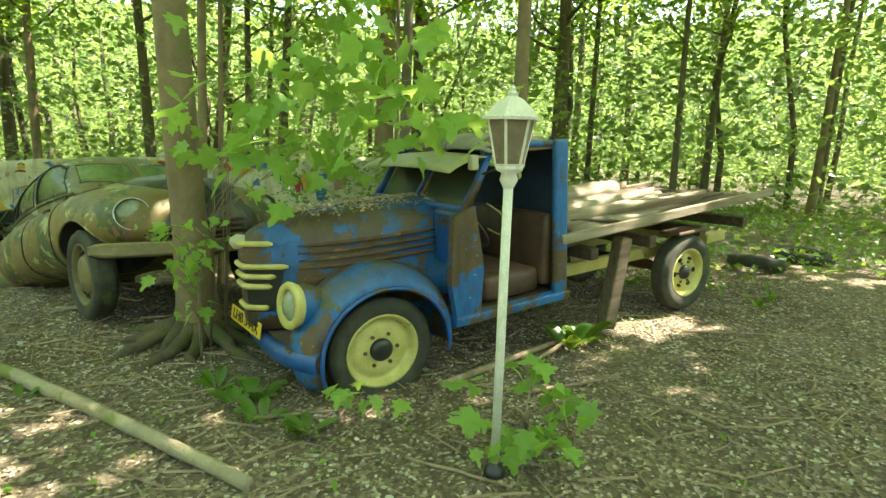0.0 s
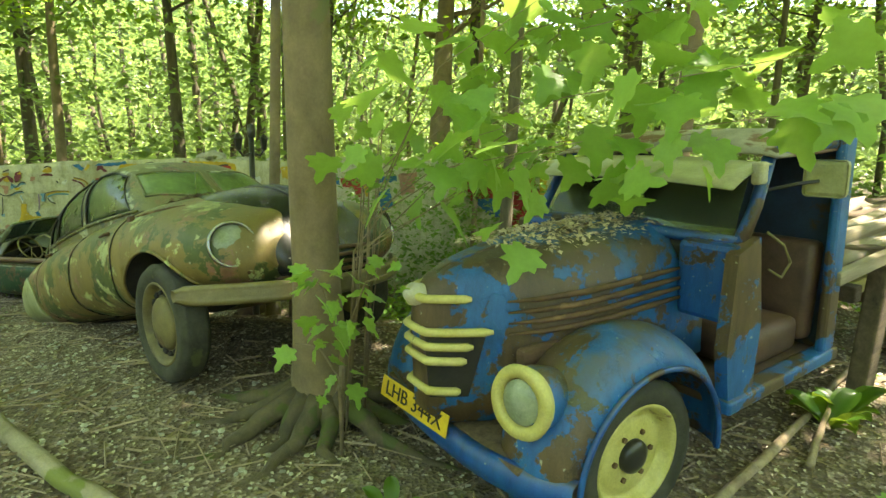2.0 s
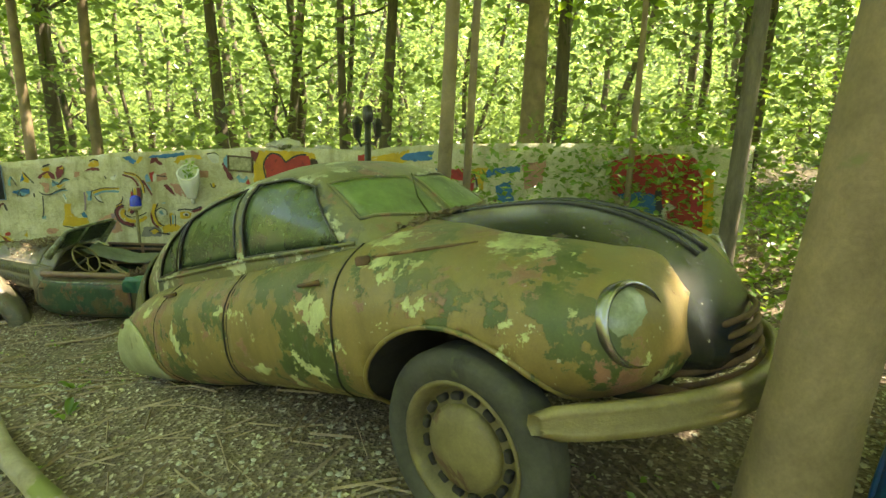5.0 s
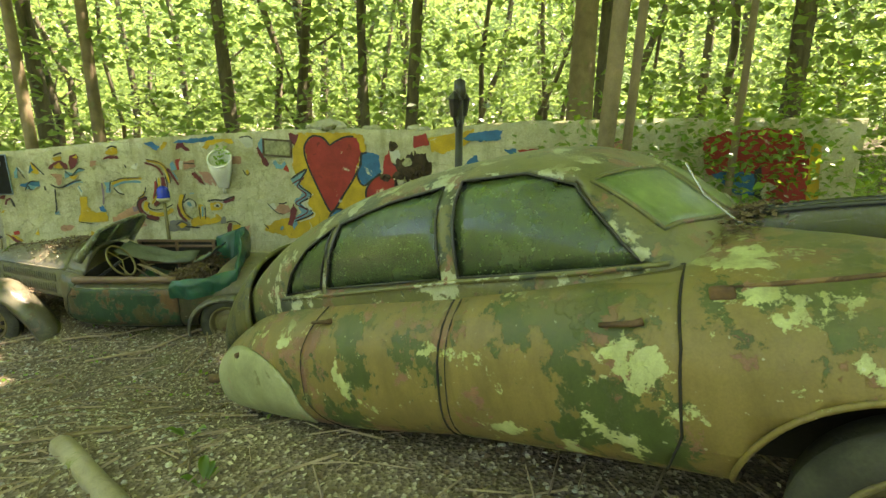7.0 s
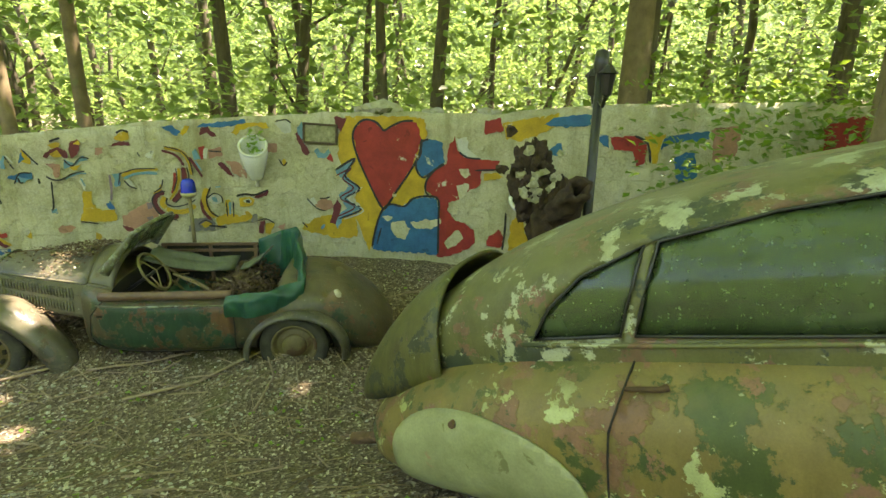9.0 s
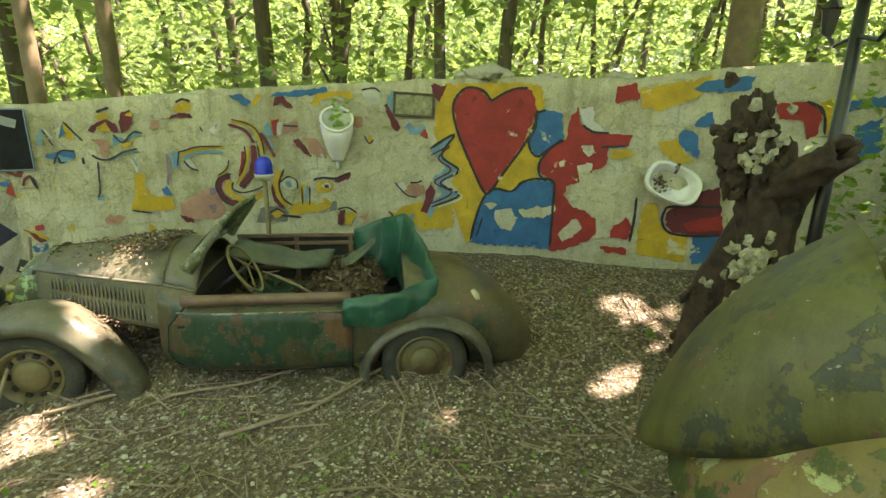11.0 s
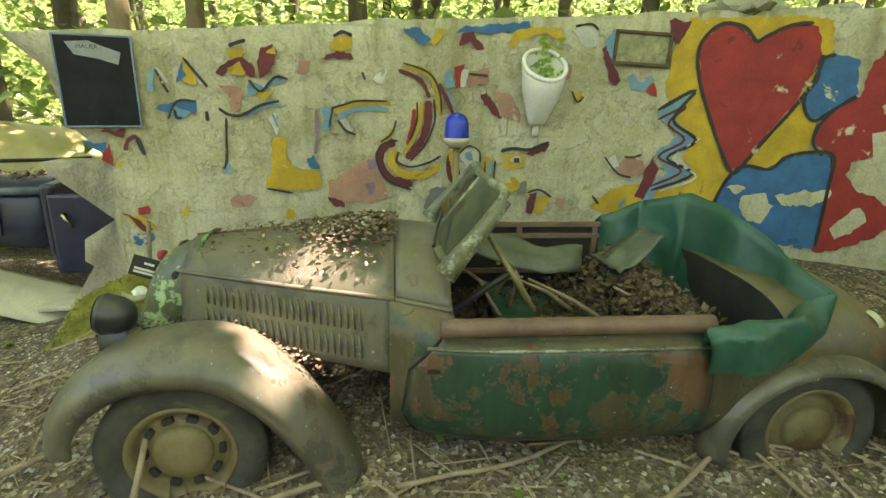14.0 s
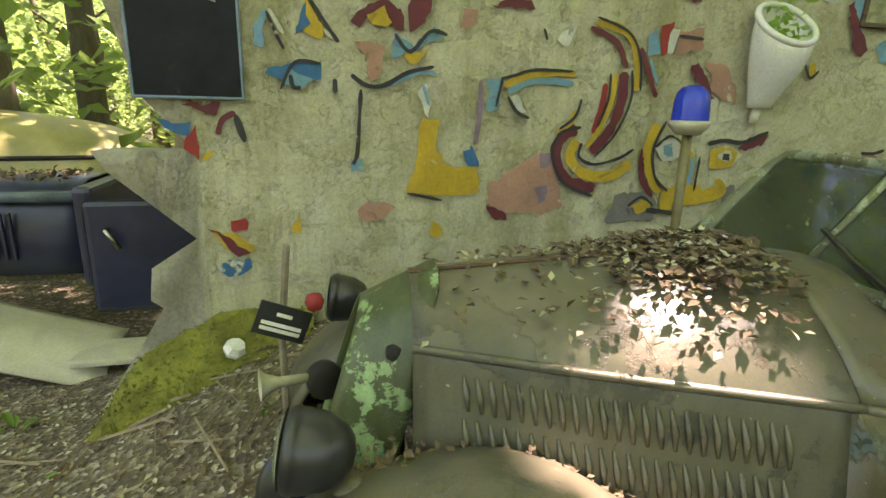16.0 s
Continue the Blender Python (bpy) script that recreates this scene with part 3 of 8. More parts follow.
# ---- wheels ----
def wheel(parent, x, y, z, r, rim, out, rim_mat, cap_r, holes=0, cap_mat=None, width=0.15, studs=0, steer=0, hub_dark=False):
    """A tyre with its rim and cap; out: 1 or -1, the side of y on which its face lies."""
    m = pose(x, y, z, -90 * out, 0, 0) if not steer else pose(x, y, z, 0, 0, steer) @ pose(0, 0, 0, -90 * out, 0, 0)
    h, e = width / 2, r - rim
    bm = lathe(bmesh.new(), [(rim - 0.01, -h * 0.7), (rim + e * 0.25, -h), (r - e * 0.22, -h * 0.98), (r - 0.012, -h * 0.72), (r, -h * 0.62), (r - 0.008, -h * 0.3), (r, 0), (r - 0.008, h * 0.3), (r, h * 0.62), (r - 0.012, h * 0.72), (r - e * 0.22, h * 0.98), (r - e * 0.45, h * 1.03), (rim + e * 0.25, h), (rim - 0.01, h * 0.7)], 48, m)
    w = part("wheel", bm, M_TYRE, parent, "cracked old rubber tyre", True)
    bm = lathe(bmesh.new(), [(rim, h * 0.55), (rim + 0.008, h * 0.86), (rim - 0.005, h * 0.9), (rim - 0.022, h * 0.62), (rim - 0.03, h * 0.2), (rim * 0.80, h * 0.05), (rim * 0.72, h * 0.3), (rim * 0.45, h * 0.38), (rim * 0.3, h * 0.30), (0, h * 0.30), (0, -h * 0.4), (rim - 0.01, -h * 0.4)], 40, m)
    part("rim", bm, rim_mat, w, smooth=True)
    bm = lathe(bmesh.new(), [(cap_r, h * 0.3), (cap_r, h * 0.55), (cap_r * 0.9, h * 0.72), (cap_r * 0.55, h * 0.86), (0, h * 0.92)], 32, m)
    part("hub_cap", bm, cap_mat or rim_mat, w, smooth=True)
    for k in range(holes):
        a = 2 * math.pi * k / holes
        rr = (rim * 0.86 + cap_r) / 2 if cap_r > rim * 0.5 else rim * 0.62
        # near-black blocks in place of the shaded holes in the rim
        bm = bmesh.new()
        box(bm, rr, 0, h * 0.36, 0.028, 0.045, 0.03, m @ Matrix.Rotation(a, 4, "Z"), 0.008)
        part("slot", bm, M_DARK, w)
    for k in range(studs):
        a = 2 * math.pi * k / studs
        bm = cyl(bmesh.new(), m @ Vector((cap_r * 1.45 * math.cos(a), cap_r * 1.45 * math.sin(a), h * 0.3)), m @ Vector((cap_r * 1.45 * math.cos(a), cap_r * 1.45 * math.sin(a), h * 0.52)), 0.013, seg=6)
        part("wheel_nut", bm, M_RUST, w)
    return w


# ---- streamlined saloon ----
def saloon():
    car = thing("saloon_car", pose(-2.373, 4.664, 0.367, -1.2, -14.6, -36.3), "abandoned streamlined saloon car with flaking mossy green paint", "car")
    hull = Hull([(-3.72, 0.32, 0.44, 0.20, 2.0), (-3.6, 0.22, 0.57, 0.42, 2.3), (-3.3, 0.20, 0.74, 0.63, 2.6), (-2.8, 0.20, 0.92, 0.76, 2.7), (-2.1, 0.20, 1.02, 0.80, 2.8), (-1.4, 0.24, 1.06, 0.80, 2.7),
                 (-0.7, 0.24, 1.09, 0.81, 2.7), (0.0, 0.24, 1.06, 0.83, 2.6), (0.4, 0.32, 0.98, 0.81, 2.5), (0.62, 0.35, 0.90, 0.75, 2.6), (0.76, 0.40, 0.82, 0.65, 2.5), (0.84, 0.45, 0.72, 0.46, 2.2)])
    roof = Hull([(-3.5, 0.70, 0.86, 0.25, 2.2), (-3.15, 0.62, 1.10, 0.42, 2.4), (-2.75, 0.52, 1.285, 0.53, 2.7), (-2.35, 0.48, 1.40, 0.59, 2.9), (-1.9, 0.46, 1.48, 0.63, 3.0), (-1.35, 0.46, 1.512, 0.65, 3.0),
                 (-1.0, 0.46, 1.50, 0.65, 3.0), (-0.76, 0.50, 1.43, 0.635, 2.8), (-0.55, 0.62, 1.30, 0.61, 2.6), (-0.38, 0.80, 1.13, 0.56, 2.4), (-0.28, 0.92, 1.04, 0.45, 2.2)])
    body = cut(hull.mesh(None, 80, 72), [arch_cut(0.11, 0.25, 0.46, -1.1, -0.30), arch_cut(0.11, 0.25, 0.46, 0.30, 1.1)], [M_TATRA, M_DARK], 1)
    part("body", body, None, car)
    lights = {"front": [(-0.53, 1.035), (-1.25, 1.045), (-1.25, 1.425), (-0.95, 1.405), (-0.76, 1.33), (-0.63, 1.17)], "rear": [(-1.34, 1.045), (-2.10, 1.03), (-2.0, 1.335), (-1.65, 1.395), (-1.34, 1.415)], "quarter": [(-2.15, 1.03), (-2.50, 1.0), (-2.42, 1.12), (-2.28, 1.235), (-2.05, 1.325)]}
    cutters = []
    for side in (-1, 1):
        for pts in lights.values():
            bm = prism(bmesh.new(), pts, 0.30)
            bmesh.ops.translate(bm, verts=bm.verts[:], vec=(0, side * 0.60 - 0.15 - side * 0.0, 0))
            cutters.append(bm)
    # window pockets are painted near-black, as an unlit cabin
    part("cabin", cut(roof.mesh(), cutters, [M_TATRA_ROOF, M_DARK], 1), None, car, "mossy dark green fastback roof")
    for side in (-1, 1):
        for pts in lights.values():
            cx, cz = sum(p[0] for p in pts) / len(pts), sum(p[1] for p in pts) / len(pts)
            w = part("side_window", side_panel(roof, pts, side, -0.012, 0.004), M_GLASS, car, "dirty green side window", True)
            ring = [(x, side * (roof.half(x, z) + 0.004), z) for x, z in pts]
            full = []
            for a, b in zip(ring, ring[1:] + ring[:1]):
                for k in range(5):
                    q = Vector(a).lerp(Vector(b), k / 5)
                    full.append((q.x, side * (roof.half(q.x, q.z) + 0.003), q.z))
            part("window_seal", tube(bmesh.new(), full, 0.006, 6, True), M_BLACK, w, smooth=True)
        for pts, lab in (([(-0.41, 1.02), (-0.40, 0.82), (-0.43, 0.55), (-0.55, 0.32), (-1.36, 0.28), (-1.30, 0.6), (-1.24, 1.01)], "front door"), ([(-1.28, 1.01), (-1.34, 0.6), (-1.40, 0.28), (-2.08, 0.26), (-2.22, 0.5), (-2.19, 0.75), (-2.11, 0.95)], "rear door")):
            d = part("door", side_panel(hull, pts, side, 0.006, 0.012), M_TATRA, car, "flaking olive and green " + lab, True)
            hx = pts[0][0] + (-0.10 if "front" in lab else -0.72)
            y = hull.half(hx, 0.89) + 0.03
            bm = tube(bmesh.new(), [(hx, side * (y - 0.02), 0.89), (hx - 0.02, side * y, 0.89), (hx - 0.13, side * (y - 0.004), 0.885)], [0.014, 0.011, 0.008], 8)
            part("door_handle", bm, M_RUST, d, smooth=True)
            seam = [Vector((x, 0, z)) for x, z in pts]
            line = [a.lerp(b, k / 6) for a, b in zip(seam, seam[1:] + seam[:1]) for k in range(6)]
            part("door_gap", tube(bmesh.new(), [(p.x, side * (hull.half(p.x, p.z) + 0.003), p.z) for p in line], 0.005, 5, True), M_DARK, d)
        sk = [(-2.78 + 0.49 * math.cos(a) + 0.10 * max(0.0, math.cos(a)) * max(0.0, -math.sin(a)), 0.47 + (0.28 if math.sin(a) > 0 else 0.225) * math.copysign(abs(math.sin(a)) ** (1.0 if math.sin(a) > 0 else 0.6), math.sin(a))) for a in [2 * math.pi * k / 40 for k in range(40)]]
        s = part("wheel_cover", side_panel(hull, sk, side, 0.016, 0.014, 0.05), M_SKIRT, car, "pale green rear wheel cover", True)
        part("bolt", cyl(bmesh.new(), (-2.84, side * (hull.half(-2.84, 0.70) - 0.01), 0.70), (-2.84, side * (hull.half(-2.84, 0.70) + 0.03), 0.70), 0.016, seg=8), M_RUST, s)
        # belt moulding under the windows
        belt = [(x, side * (max(hull.half(x, z), roof.half(x, z)) + 0.006), z) for x, z in [(-0.45 - 0.1 * k, 1.03 - 0.004 * max(0, k - 8)) for k in range(22)]]
        part("waist_moulding", tube(bmesh.new(), belt, 0.010, 6), M_TATRA_ROOF, car, smooth=True)
        # headlamp
        hm = pose(0.70, side * 0.585, 0.655, 0, 86, side * 20)
        lamp = part("headlamp", lathe(bmesh.new(), [(0.130, 0.0), (0.136, 0.045), (0.128, 0.066), (0.115, 0.058), (0.113, 0.03)], 36, hm), M_CHROME, car, "round chrome headlamp ring", True)
        part("lens", lathe(bmesh.new(), [(0.114, 0.040), (0.09, 0.060), (0.05, 0.075), (0, 0.08), (0, 0.0), (0.114, 0.0)], 32, hm), M_LENS, lamp, "mossy glass lens", True)
        part("side_lamp", lathe(bmesh.new(), [(0.03, -0.03), (0.03, 0.02), (0.018, 0.04), (0, 0.045)], 16, pose(0.74, side * 0.53, 0.50, 0, 80, side * 20)), M_RUST, car, smooth=True)
        wheel(car, 0.15, side * 0.735, 0.26, 0.365, 0.25, side, M_HUB, 0.16, 16, width=0.17, steer=-3)
        wheel(car, -2.68, side * 0.52, 0.30, 0.33, 0.2, side, M_HUB, 0.13)
        # fender crease and wing mirror stub
        part("trim_strip", tube(bmesh.new(), [(x, side * (hull.half(x, 0.965) + 0.004), 0.965) for x in (-0.26, -0.15, 0.0, 0.1, 0.2)], [0.004, 0.009, 0.009, 0.008, 0.003], 6), M_RUST, car)
        part("hinge", box(bmesh.new(), -0.29, side * (hull.half(-0.29, 0.955) + 0.015), 0.955, 0.07, 0.03, 0.04, bevel=0.008), M_RUST, car)
        part("arch_lip", tube(bmesh.new(), [(0.11 + 0.46 * math.cos(a), side * (hull.half(0.11 + 0.46 * math.cos(a), 0.25 + 0.46 * math.sin(a)) + 0.002), 0.25 + 0.46 * math.sin(a)) for a in [math.radians(12 + 164 * k / 24) for k in range(25)]], 0.010, 6), M_TATRA, car, smooth=True)
    # bonnet
    bonnet = Hull([(-0.34, 0.78, 1.09, 0.46, 2.4), (0.0, 0.70, 1.085, 0.50, 2.4), (0.3, 0.60, 1.055, 0.54, 2.4), (0.5, 0.50, 0.995, 0.53, 2.4), (0.68, 0.42, 0.90, 0.50, 2.3), (0.82, 0.36, 0.78, 0.42, 2.2), (0.91, 0.37, 0.63, 0.28, 2.1), (0.945, 0.42, 0.52, 0.10, 2.0)])
    bn = part("bonnet", bonnet.mesh(None, 64, 64), M_HOOD_DARK, car, "dark bonnet with worn shiny paint", True)
    for side in (-1, 1):
        part("bonnet_rib", tube(bmesh.new(), [(x, side * yy, bonnet.top(x, yy) + 0.004) for x, yy in [(-0.3 + 0.08 * k, 0.05 + 0.001 * k) for k in range(15)]], 0.014, 8), M_HOOD_DARK, bn, smooth=True)
    for k in range(5):
        z = 0.38 + 0.045 * k
        part("grille_bar", tube(bmesh.new(), [(0.68 + 0.29 * math.cos(a), 0.38 * math.sin(a), z) for a in [math.radians(-74 + 148 * j / 12) for j in range(13)]], 0.012, 6), M_RUST, car, smooth=True)
    # black block painted as the shade behind the grille bars
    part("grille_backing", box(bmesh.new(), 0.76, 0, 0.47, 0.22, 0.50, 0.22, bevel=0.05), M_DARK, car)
    # windscreen of two panes
    for side in (-1, 1):
        def pane(u, v, lift=0.006):
            y = (0.03 + 0.48 * u) * (1 - 0.10 * v)
            x = -0.35 - 0.24 * v - 0.12 * u * u
            return Vector((x, side * y, roof.top(x, y) + lift))
        bm = bmesh.new()
        grid(bm, lambda u, v: pane(u, v, 0.006), 10, 8)
        ws = part("windscreen", thicken(bm, 0.004), M_GLASS_FILM, car, "dirty split windscreen pane", True)
        # near-black sheet under the glass stands in for the unlit cabin
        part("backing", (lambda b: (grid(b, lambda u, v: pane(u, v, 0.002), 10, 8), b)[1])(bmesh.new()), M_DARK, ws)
        edge = [pane(u, 0) for u in np.linspace(0, 1, 8)] + [pane(1, v) for v in np.linspace(0.1, 1, 7)] + [pane(u, 1) for u in np.linspace(0.9, 0, 7)] + [pane(0, v) for v in np.linspace(0.9, 0.1, 6)]
        part("windscreen_frame", tube(bmesh.new(), edge, 0.009, 6, True), M_TATRA_ROOF, ws, smooth=True)
    part("wiper", tube(bmesh.new(), [(-0.30, -0.22, 1.10), (-0.40, -0.17, 1.20), (-0.46, -0.12, 1.33)], 0.004, 5), M_CHROME, car, "bent bright wiper arm")
    # bumper with three ribs
    def bump_line(u, lift, out):
        a = -1 + 2 * u
        return Vector((1.0 - 0.50 * abs(a) ** 2.4 + out, 0.86 * a, 0.34 + 0.08 * abs(a) ** 2 + lift))
    bm = bmesh.new()
    prof = [(-0.06, -0.01), (-0.055, 0.02), (-0.03, 0.035), (-0.016, 0.018), (0.0, 0.038), (0.016, 0.018), (0.03, 0.035), (0.055, 0.02), (0.06, -0.01), (0.0, -0.02)]
    grid(bm, lambda v, u: bump_line(u, *prof[int(round(v * len(prof))) % len(prof)]), len(prof), 40, True)
    for v in bm.verts:
        v.co.z += (0.34 + 0.08 * (v.co.y / 0.86) ** 2 - v.co.z) * 0.45 * smoothstep(0.80, 0.86, abs(v.co.y))
    part("front_bumper", bm, M_BUMPER, car, "olive ribbed front bumper", True)
    for side in (-1, 1):
        part("bumper_bracket", cyl(bmesh.new(), (0.55, side * 0.4, 0.40), (0.90, side * 0.4, 0.36), 0.02), M_RUST, car)
    # raised engine lid and tail details
    bm = bmesh.new()
    def lid(u, v):
        x = -3.02 - 0.82 * v ** 0.8
        w, edge, crown = curve_at([(-3.84, 0.12, 0.50, 0.53), (-3.78, 0.24, 0.53, 0.63), (-3.6, 0.38, 0.58, 0.87), (-3.4, 0.45, 0.64, 1.05), (-3.2, 0.49, 0.70, 1.18), (-3.02, 0.52, 0.745, 1.26)], x)
        a = math.pi * u
        return Vector((x, w * math.copysign(abs(math.cos(a)) ** 0.8, math.cos(a)), edge + (crown - edge) * math.sin(a) ** 0.75))
    grid(bm, lid, 30, 20)
    part("engine_lid", thicken(bm, 0.02), M_LID, car, "raised mossy engine lid", True)
    part("tail_pipe", cyl(bmesh.new(), (-3.45, -0.46, 0.42), (-3.68, -0.50, 0.41), 0.032, seg=14), M_RUST, car, smooth=True)
    part("jack_foot", box(bmesh.new(), -2.22, -0.72, 0.17, 0.05, 0.05, 0.16, bevel=0.01), M_BUMPER, car)
    part("tail_lamp", lathe(bmesh.new(), [(0.045, 0), (0.04, 0.03), (0, 0.04)], 16, pose(-3.58, -0.36, 0.46, 0, -80, 30)), M_RUST, car, smooth=True)
    return car


# mossy body paint, darkened for the shade that the lid lies in
M_LID = peeling("shaded_mossy_lid_paint", [((0.13, 0.085, 0.045), 0), ((0.12, 0.115, 0.035), 0.40), ((0.055, 0.065, 0.04), 0.54), ((0.20, 0.10, 0.07), 0.64), ((0.24, 0.26, 0.12), 0.70)], 3.2, 0.5, dust=(0.11, 0.115, 0.035))
M_SKIRT = rough_mat("pale_green_cover", (0.20, 0.21, 0.10), (0.36, 0.37, 0.21), 4, 0.6, 0.003, spots=[(0.34, 0.18, 0.12), (0.15, 0.15, 0.06)], spot_at=0.64)
M_LENS = rough_mat("mossy_lens", (0.16, 0.19, 0.12), (0.32, 0.36, 0.26), 8, 0.15, 0.001)
SALOON = saloon()


# ---- blue lorry ----
def letters(text, size, material, parent, m, depth=0.002):
    """Raised lettering in the built-in font, as a mesh."""
    cu = bpy.data.curves.new("lettering", "FONT")
    cu.body, cu.size, cu.extrude, cu.align_x, cu.align_y = text, size, depth, "CENTER", "CENTER"
    ob = new("temp", cu)
    bpy.context.view_layer.update()
    me = bpy.data.meshes.new_from_object(ob.evaluated_get(bpy.context.evaluated_depsgraph_get()))
    bpy.data.objects.remove(ob)
    me.materials.clear()
    me.materials.append(material)
    out = new("lettering", me)
    out.parent = parent
    out.matrix_local = m
    return out


LORRY_POSE = pose(-0.50, 3.645, 0.155, 1.4, 4.56, 214.06)


def lorry():
    t = thing("flatbed_lorry", LORRY_POSE, "derelict blue flatbed lorry with rust and flaking paint", "truck")
    t.scale = (1.05, 1.0, 1.0)
    # bonnet: rounded nose, crowned top, straight pleated sides
    def sec(x):
        return curve_at([(-0.66, 0.56, 1.24, 0.44), (-0.3, 0.54, 1.235, 0.42), (0.1, 0.52, 1.22, 0.385), (0.3, 0.50, 1.20, 0.325), (0.45, 0.48, 1.18, 0.245), (0.57, 0.48, 1.15, 0.165), (0.66, 0.48, 1.10, 0.10), (0.71, 0.52, 1.02, 0.055)], x)
    def skin(u, v):
        x = -0.66 + 1.37 * math.sin(v * math.pi / 2)
        lo, hi, w = sec(x)
        a = math.pi * u
        c, s = math.cos(a), math.sin(a)
        return Vector((x, w * math.copysign(abs(c) ** 0.55, c), lo + (hi - lo) * abs(s) ** 0.62))
    bm = bmesh.new()
    vs = grid(bm, skin, 33, 30)
    bm.faces.new([r[-1] for r in vs])
    bn = part("bonnet", thicken(bm, 0.012), M_BLUE, t, "blue and rust-brown bonnet strewn with dead leaves", True)
    for side in (-1, 1):
        for k in range(4):
            z = 0.90 + 0.048 * k
            part("bonnet_flute", tube(bmesh.new(), [(x, side * (sec(x)[2] * (1 - max(0.0, (z - 0.9)) ** 2 * 1.2) + 0.004), z - 0.02 * (x + 0.6)) for x in (-0.52, -0.3, -0.1, 0.1, 0.3, 0.42)], [0.006, 0.015, 0.015, 0.015, 0.012, 0.004], 6), M_RUST, bn, smooth=True)
    part("bonnet_seam", tube(bmesh.new(), [(x, 0, sec(x)[1] + 0.002) for x in (-0.6, -0.3, 0, 0.3, 0.5, 0.6)], 0.008, 6), M_BLUE, bn, smooth=True)
    # grille bars wrapping the nose
    def nose(a, z, end, out):
        x = 0.70 - (0.70 - end) * abs(a) ** 1.7
        return Vector((x + out * (1 - abs(a)), math.copysign(sec(x)[2] + out, a) if abs(a) > 0.08 else (sec(x)[2] + out) * a / 0.08, z))
    for z, end in ((1.06, 0.55), (0.91, 0.48), (0.845, 0.55), (0.78, 0.575), (0.64, 0.60)):
        part("grille_bar", tube(bmesh.new(), [nose(-1 + 2 * j / 24, z - 0.012 * abs(-1 + j / 12), end, 0.016) for j in range(25)], [0.009] + [0.019] * 23 + [0.009], 8), M_YELLOW, t, "cream yellow grille bar", True)
    # black sheet painted as the shade between the bars
    bm = bmesh.new()
    grid(bm, lambda u, v: nose(-1 + 2 * u, 0.60 + 0.29 * v, 0.50 + 0.07 * (1 - v), 0.006), 24, 6)
    part("grille_opening", thicken(bm, 0.008), M_DARK, t)
    part("filler_cap", lathe(bmesh.new(), [(0.05, -0.03), (0.05, 0.015), (0.035, 0.03), (0.02, 0.045), (0, 0.05)], 20, pose(0.71, 0.0, 1.06, 0, 75, 0)), M_CREAM, t, smooth=True)
    # front wings
    for side in (-1, 1):
        def wing(u, v):
            a = math.radians(-14 + 204 * u)
            ca, sa = math.cos(a), math.sin(a)
            r = 0.415 + 0.135 * math.sin(math.pi * min(1, v * 1.02)) ** 0.55 * (0.75 + 0.25 * sa)
            x, z = 0.07 + r * ca * (1.0 if ca > 0 else 1.04), 0.35 + r * sa * 1.02
            y = 0.30 + 0.44 * v
            return Vector((x, side * y, z))
        bm = bmesh.new()
        grid(bm, wing, 40, 14)
        w = part("front_wing", thicken(bm, 0.012), M_BLUE, t, "bulging front wing of blue paint and bare rust", True)
        part("wing_lip", tube(bmesh.new(), [wing(k / 40, 1.0) for k in range(41)], 0.013, 6), M_BLUE_FULL, w, smooth=True)
        # apron between wing and bonnet
        part("inner_wing", box(bmesh.new(), 0.06, side * 0.33, 0.62, 0.72, 0.06, 0.42, bevel=0.02), M_RUST, w)
        hm = pose(0.52, side * 0.52, 0.72, 0, 82, side * 8)
        lamp = side < 0 or part("headlamp", lathe(bmesh.new(), [(0.120, 0.0), (0.136, 0.03), (0.145, 0.055), (0.135, 0.073), (0.095, 0.066), (0.092, 0.03)], 36, hm), M_YELLOW, t, "wide cream yellow headlamp ring", True)
        side < 0 or part("lamp_shell", lathe(bmesh.new(), [(0.0, -0.20), (0.05, -0.19), (0.10, -0.13), (0.125, -0.04), (0.128, 0.03)], 32, hm), M_BLUE, lamp, "rusty blue lamp shell", True)
        side < 0 or part("lens", lathe(bmesh.new(), [(0.088, 0.055), (0.06, 0.075), (0, 0.085), (0, 0.01), (0.088, 0.01)], 32, hm), M_LENS, lamp, "cloudy headlamp glass", True)
        wheel(t, 0.07, side * 0.60, 0.35, 0.345, 0.235, side, M_YELLOW, 0.075, 0, M_BLACK, 0.15, 6)
        wheel(t, -2.97, side * 0.64, 0.33, 0.36, 0.225, side, M_YELLOW, 0.07, 6, M_BLACK, 0.17, 6)
    # bumper, plate
    bm = bmesh.new()
    prof = [(-0.075, 0.0), (-0.05, 0.035), (0.0, 0.045), (0.05, 0.035), (0.075, 0.0), (0.0, -0.012)]
    grid(bm, lambda v, u: Vector((0.62 - 0.14 * abs(2 * u - 1) ** 3.2 + prof[int(round(v * 6)) % 6][1], 0.74 * (2 * u - 1), 0.38 + 0.02 * (2 * u - 1) ** 2 + prof[int(round(v * 6)) % 6][0])), 6, 36, True)
    part("front_bumper", bm, M_BLUE_FULL, t, "bright blue pressed steel bumper", True)
    part("bumper_shelf", box(bmesh.new(), 0.50, 0, 0.445, 0.22, 1.1, 0.02, bevel=0.006), M_LITTER, t, "ledge covered with leaf litter")
    plate = part("number_plate", box(bmesh.new(), 0, 0, 0, 0.50, 0.006, 0.105, pose(0.70, -0.10, 0.49, -12, 4, 98), 0.002), M_PLATE, t, "yellow number plate with black letters")
    letters("LHB 344X", 0.100, M_BLACK, plate, pose(0.70, -0.10, 0.49, -12, 4, 98) @ pose(0, -0.0045, 0.0, 90, 0, 0))
    # cab
    cab_shell(t)
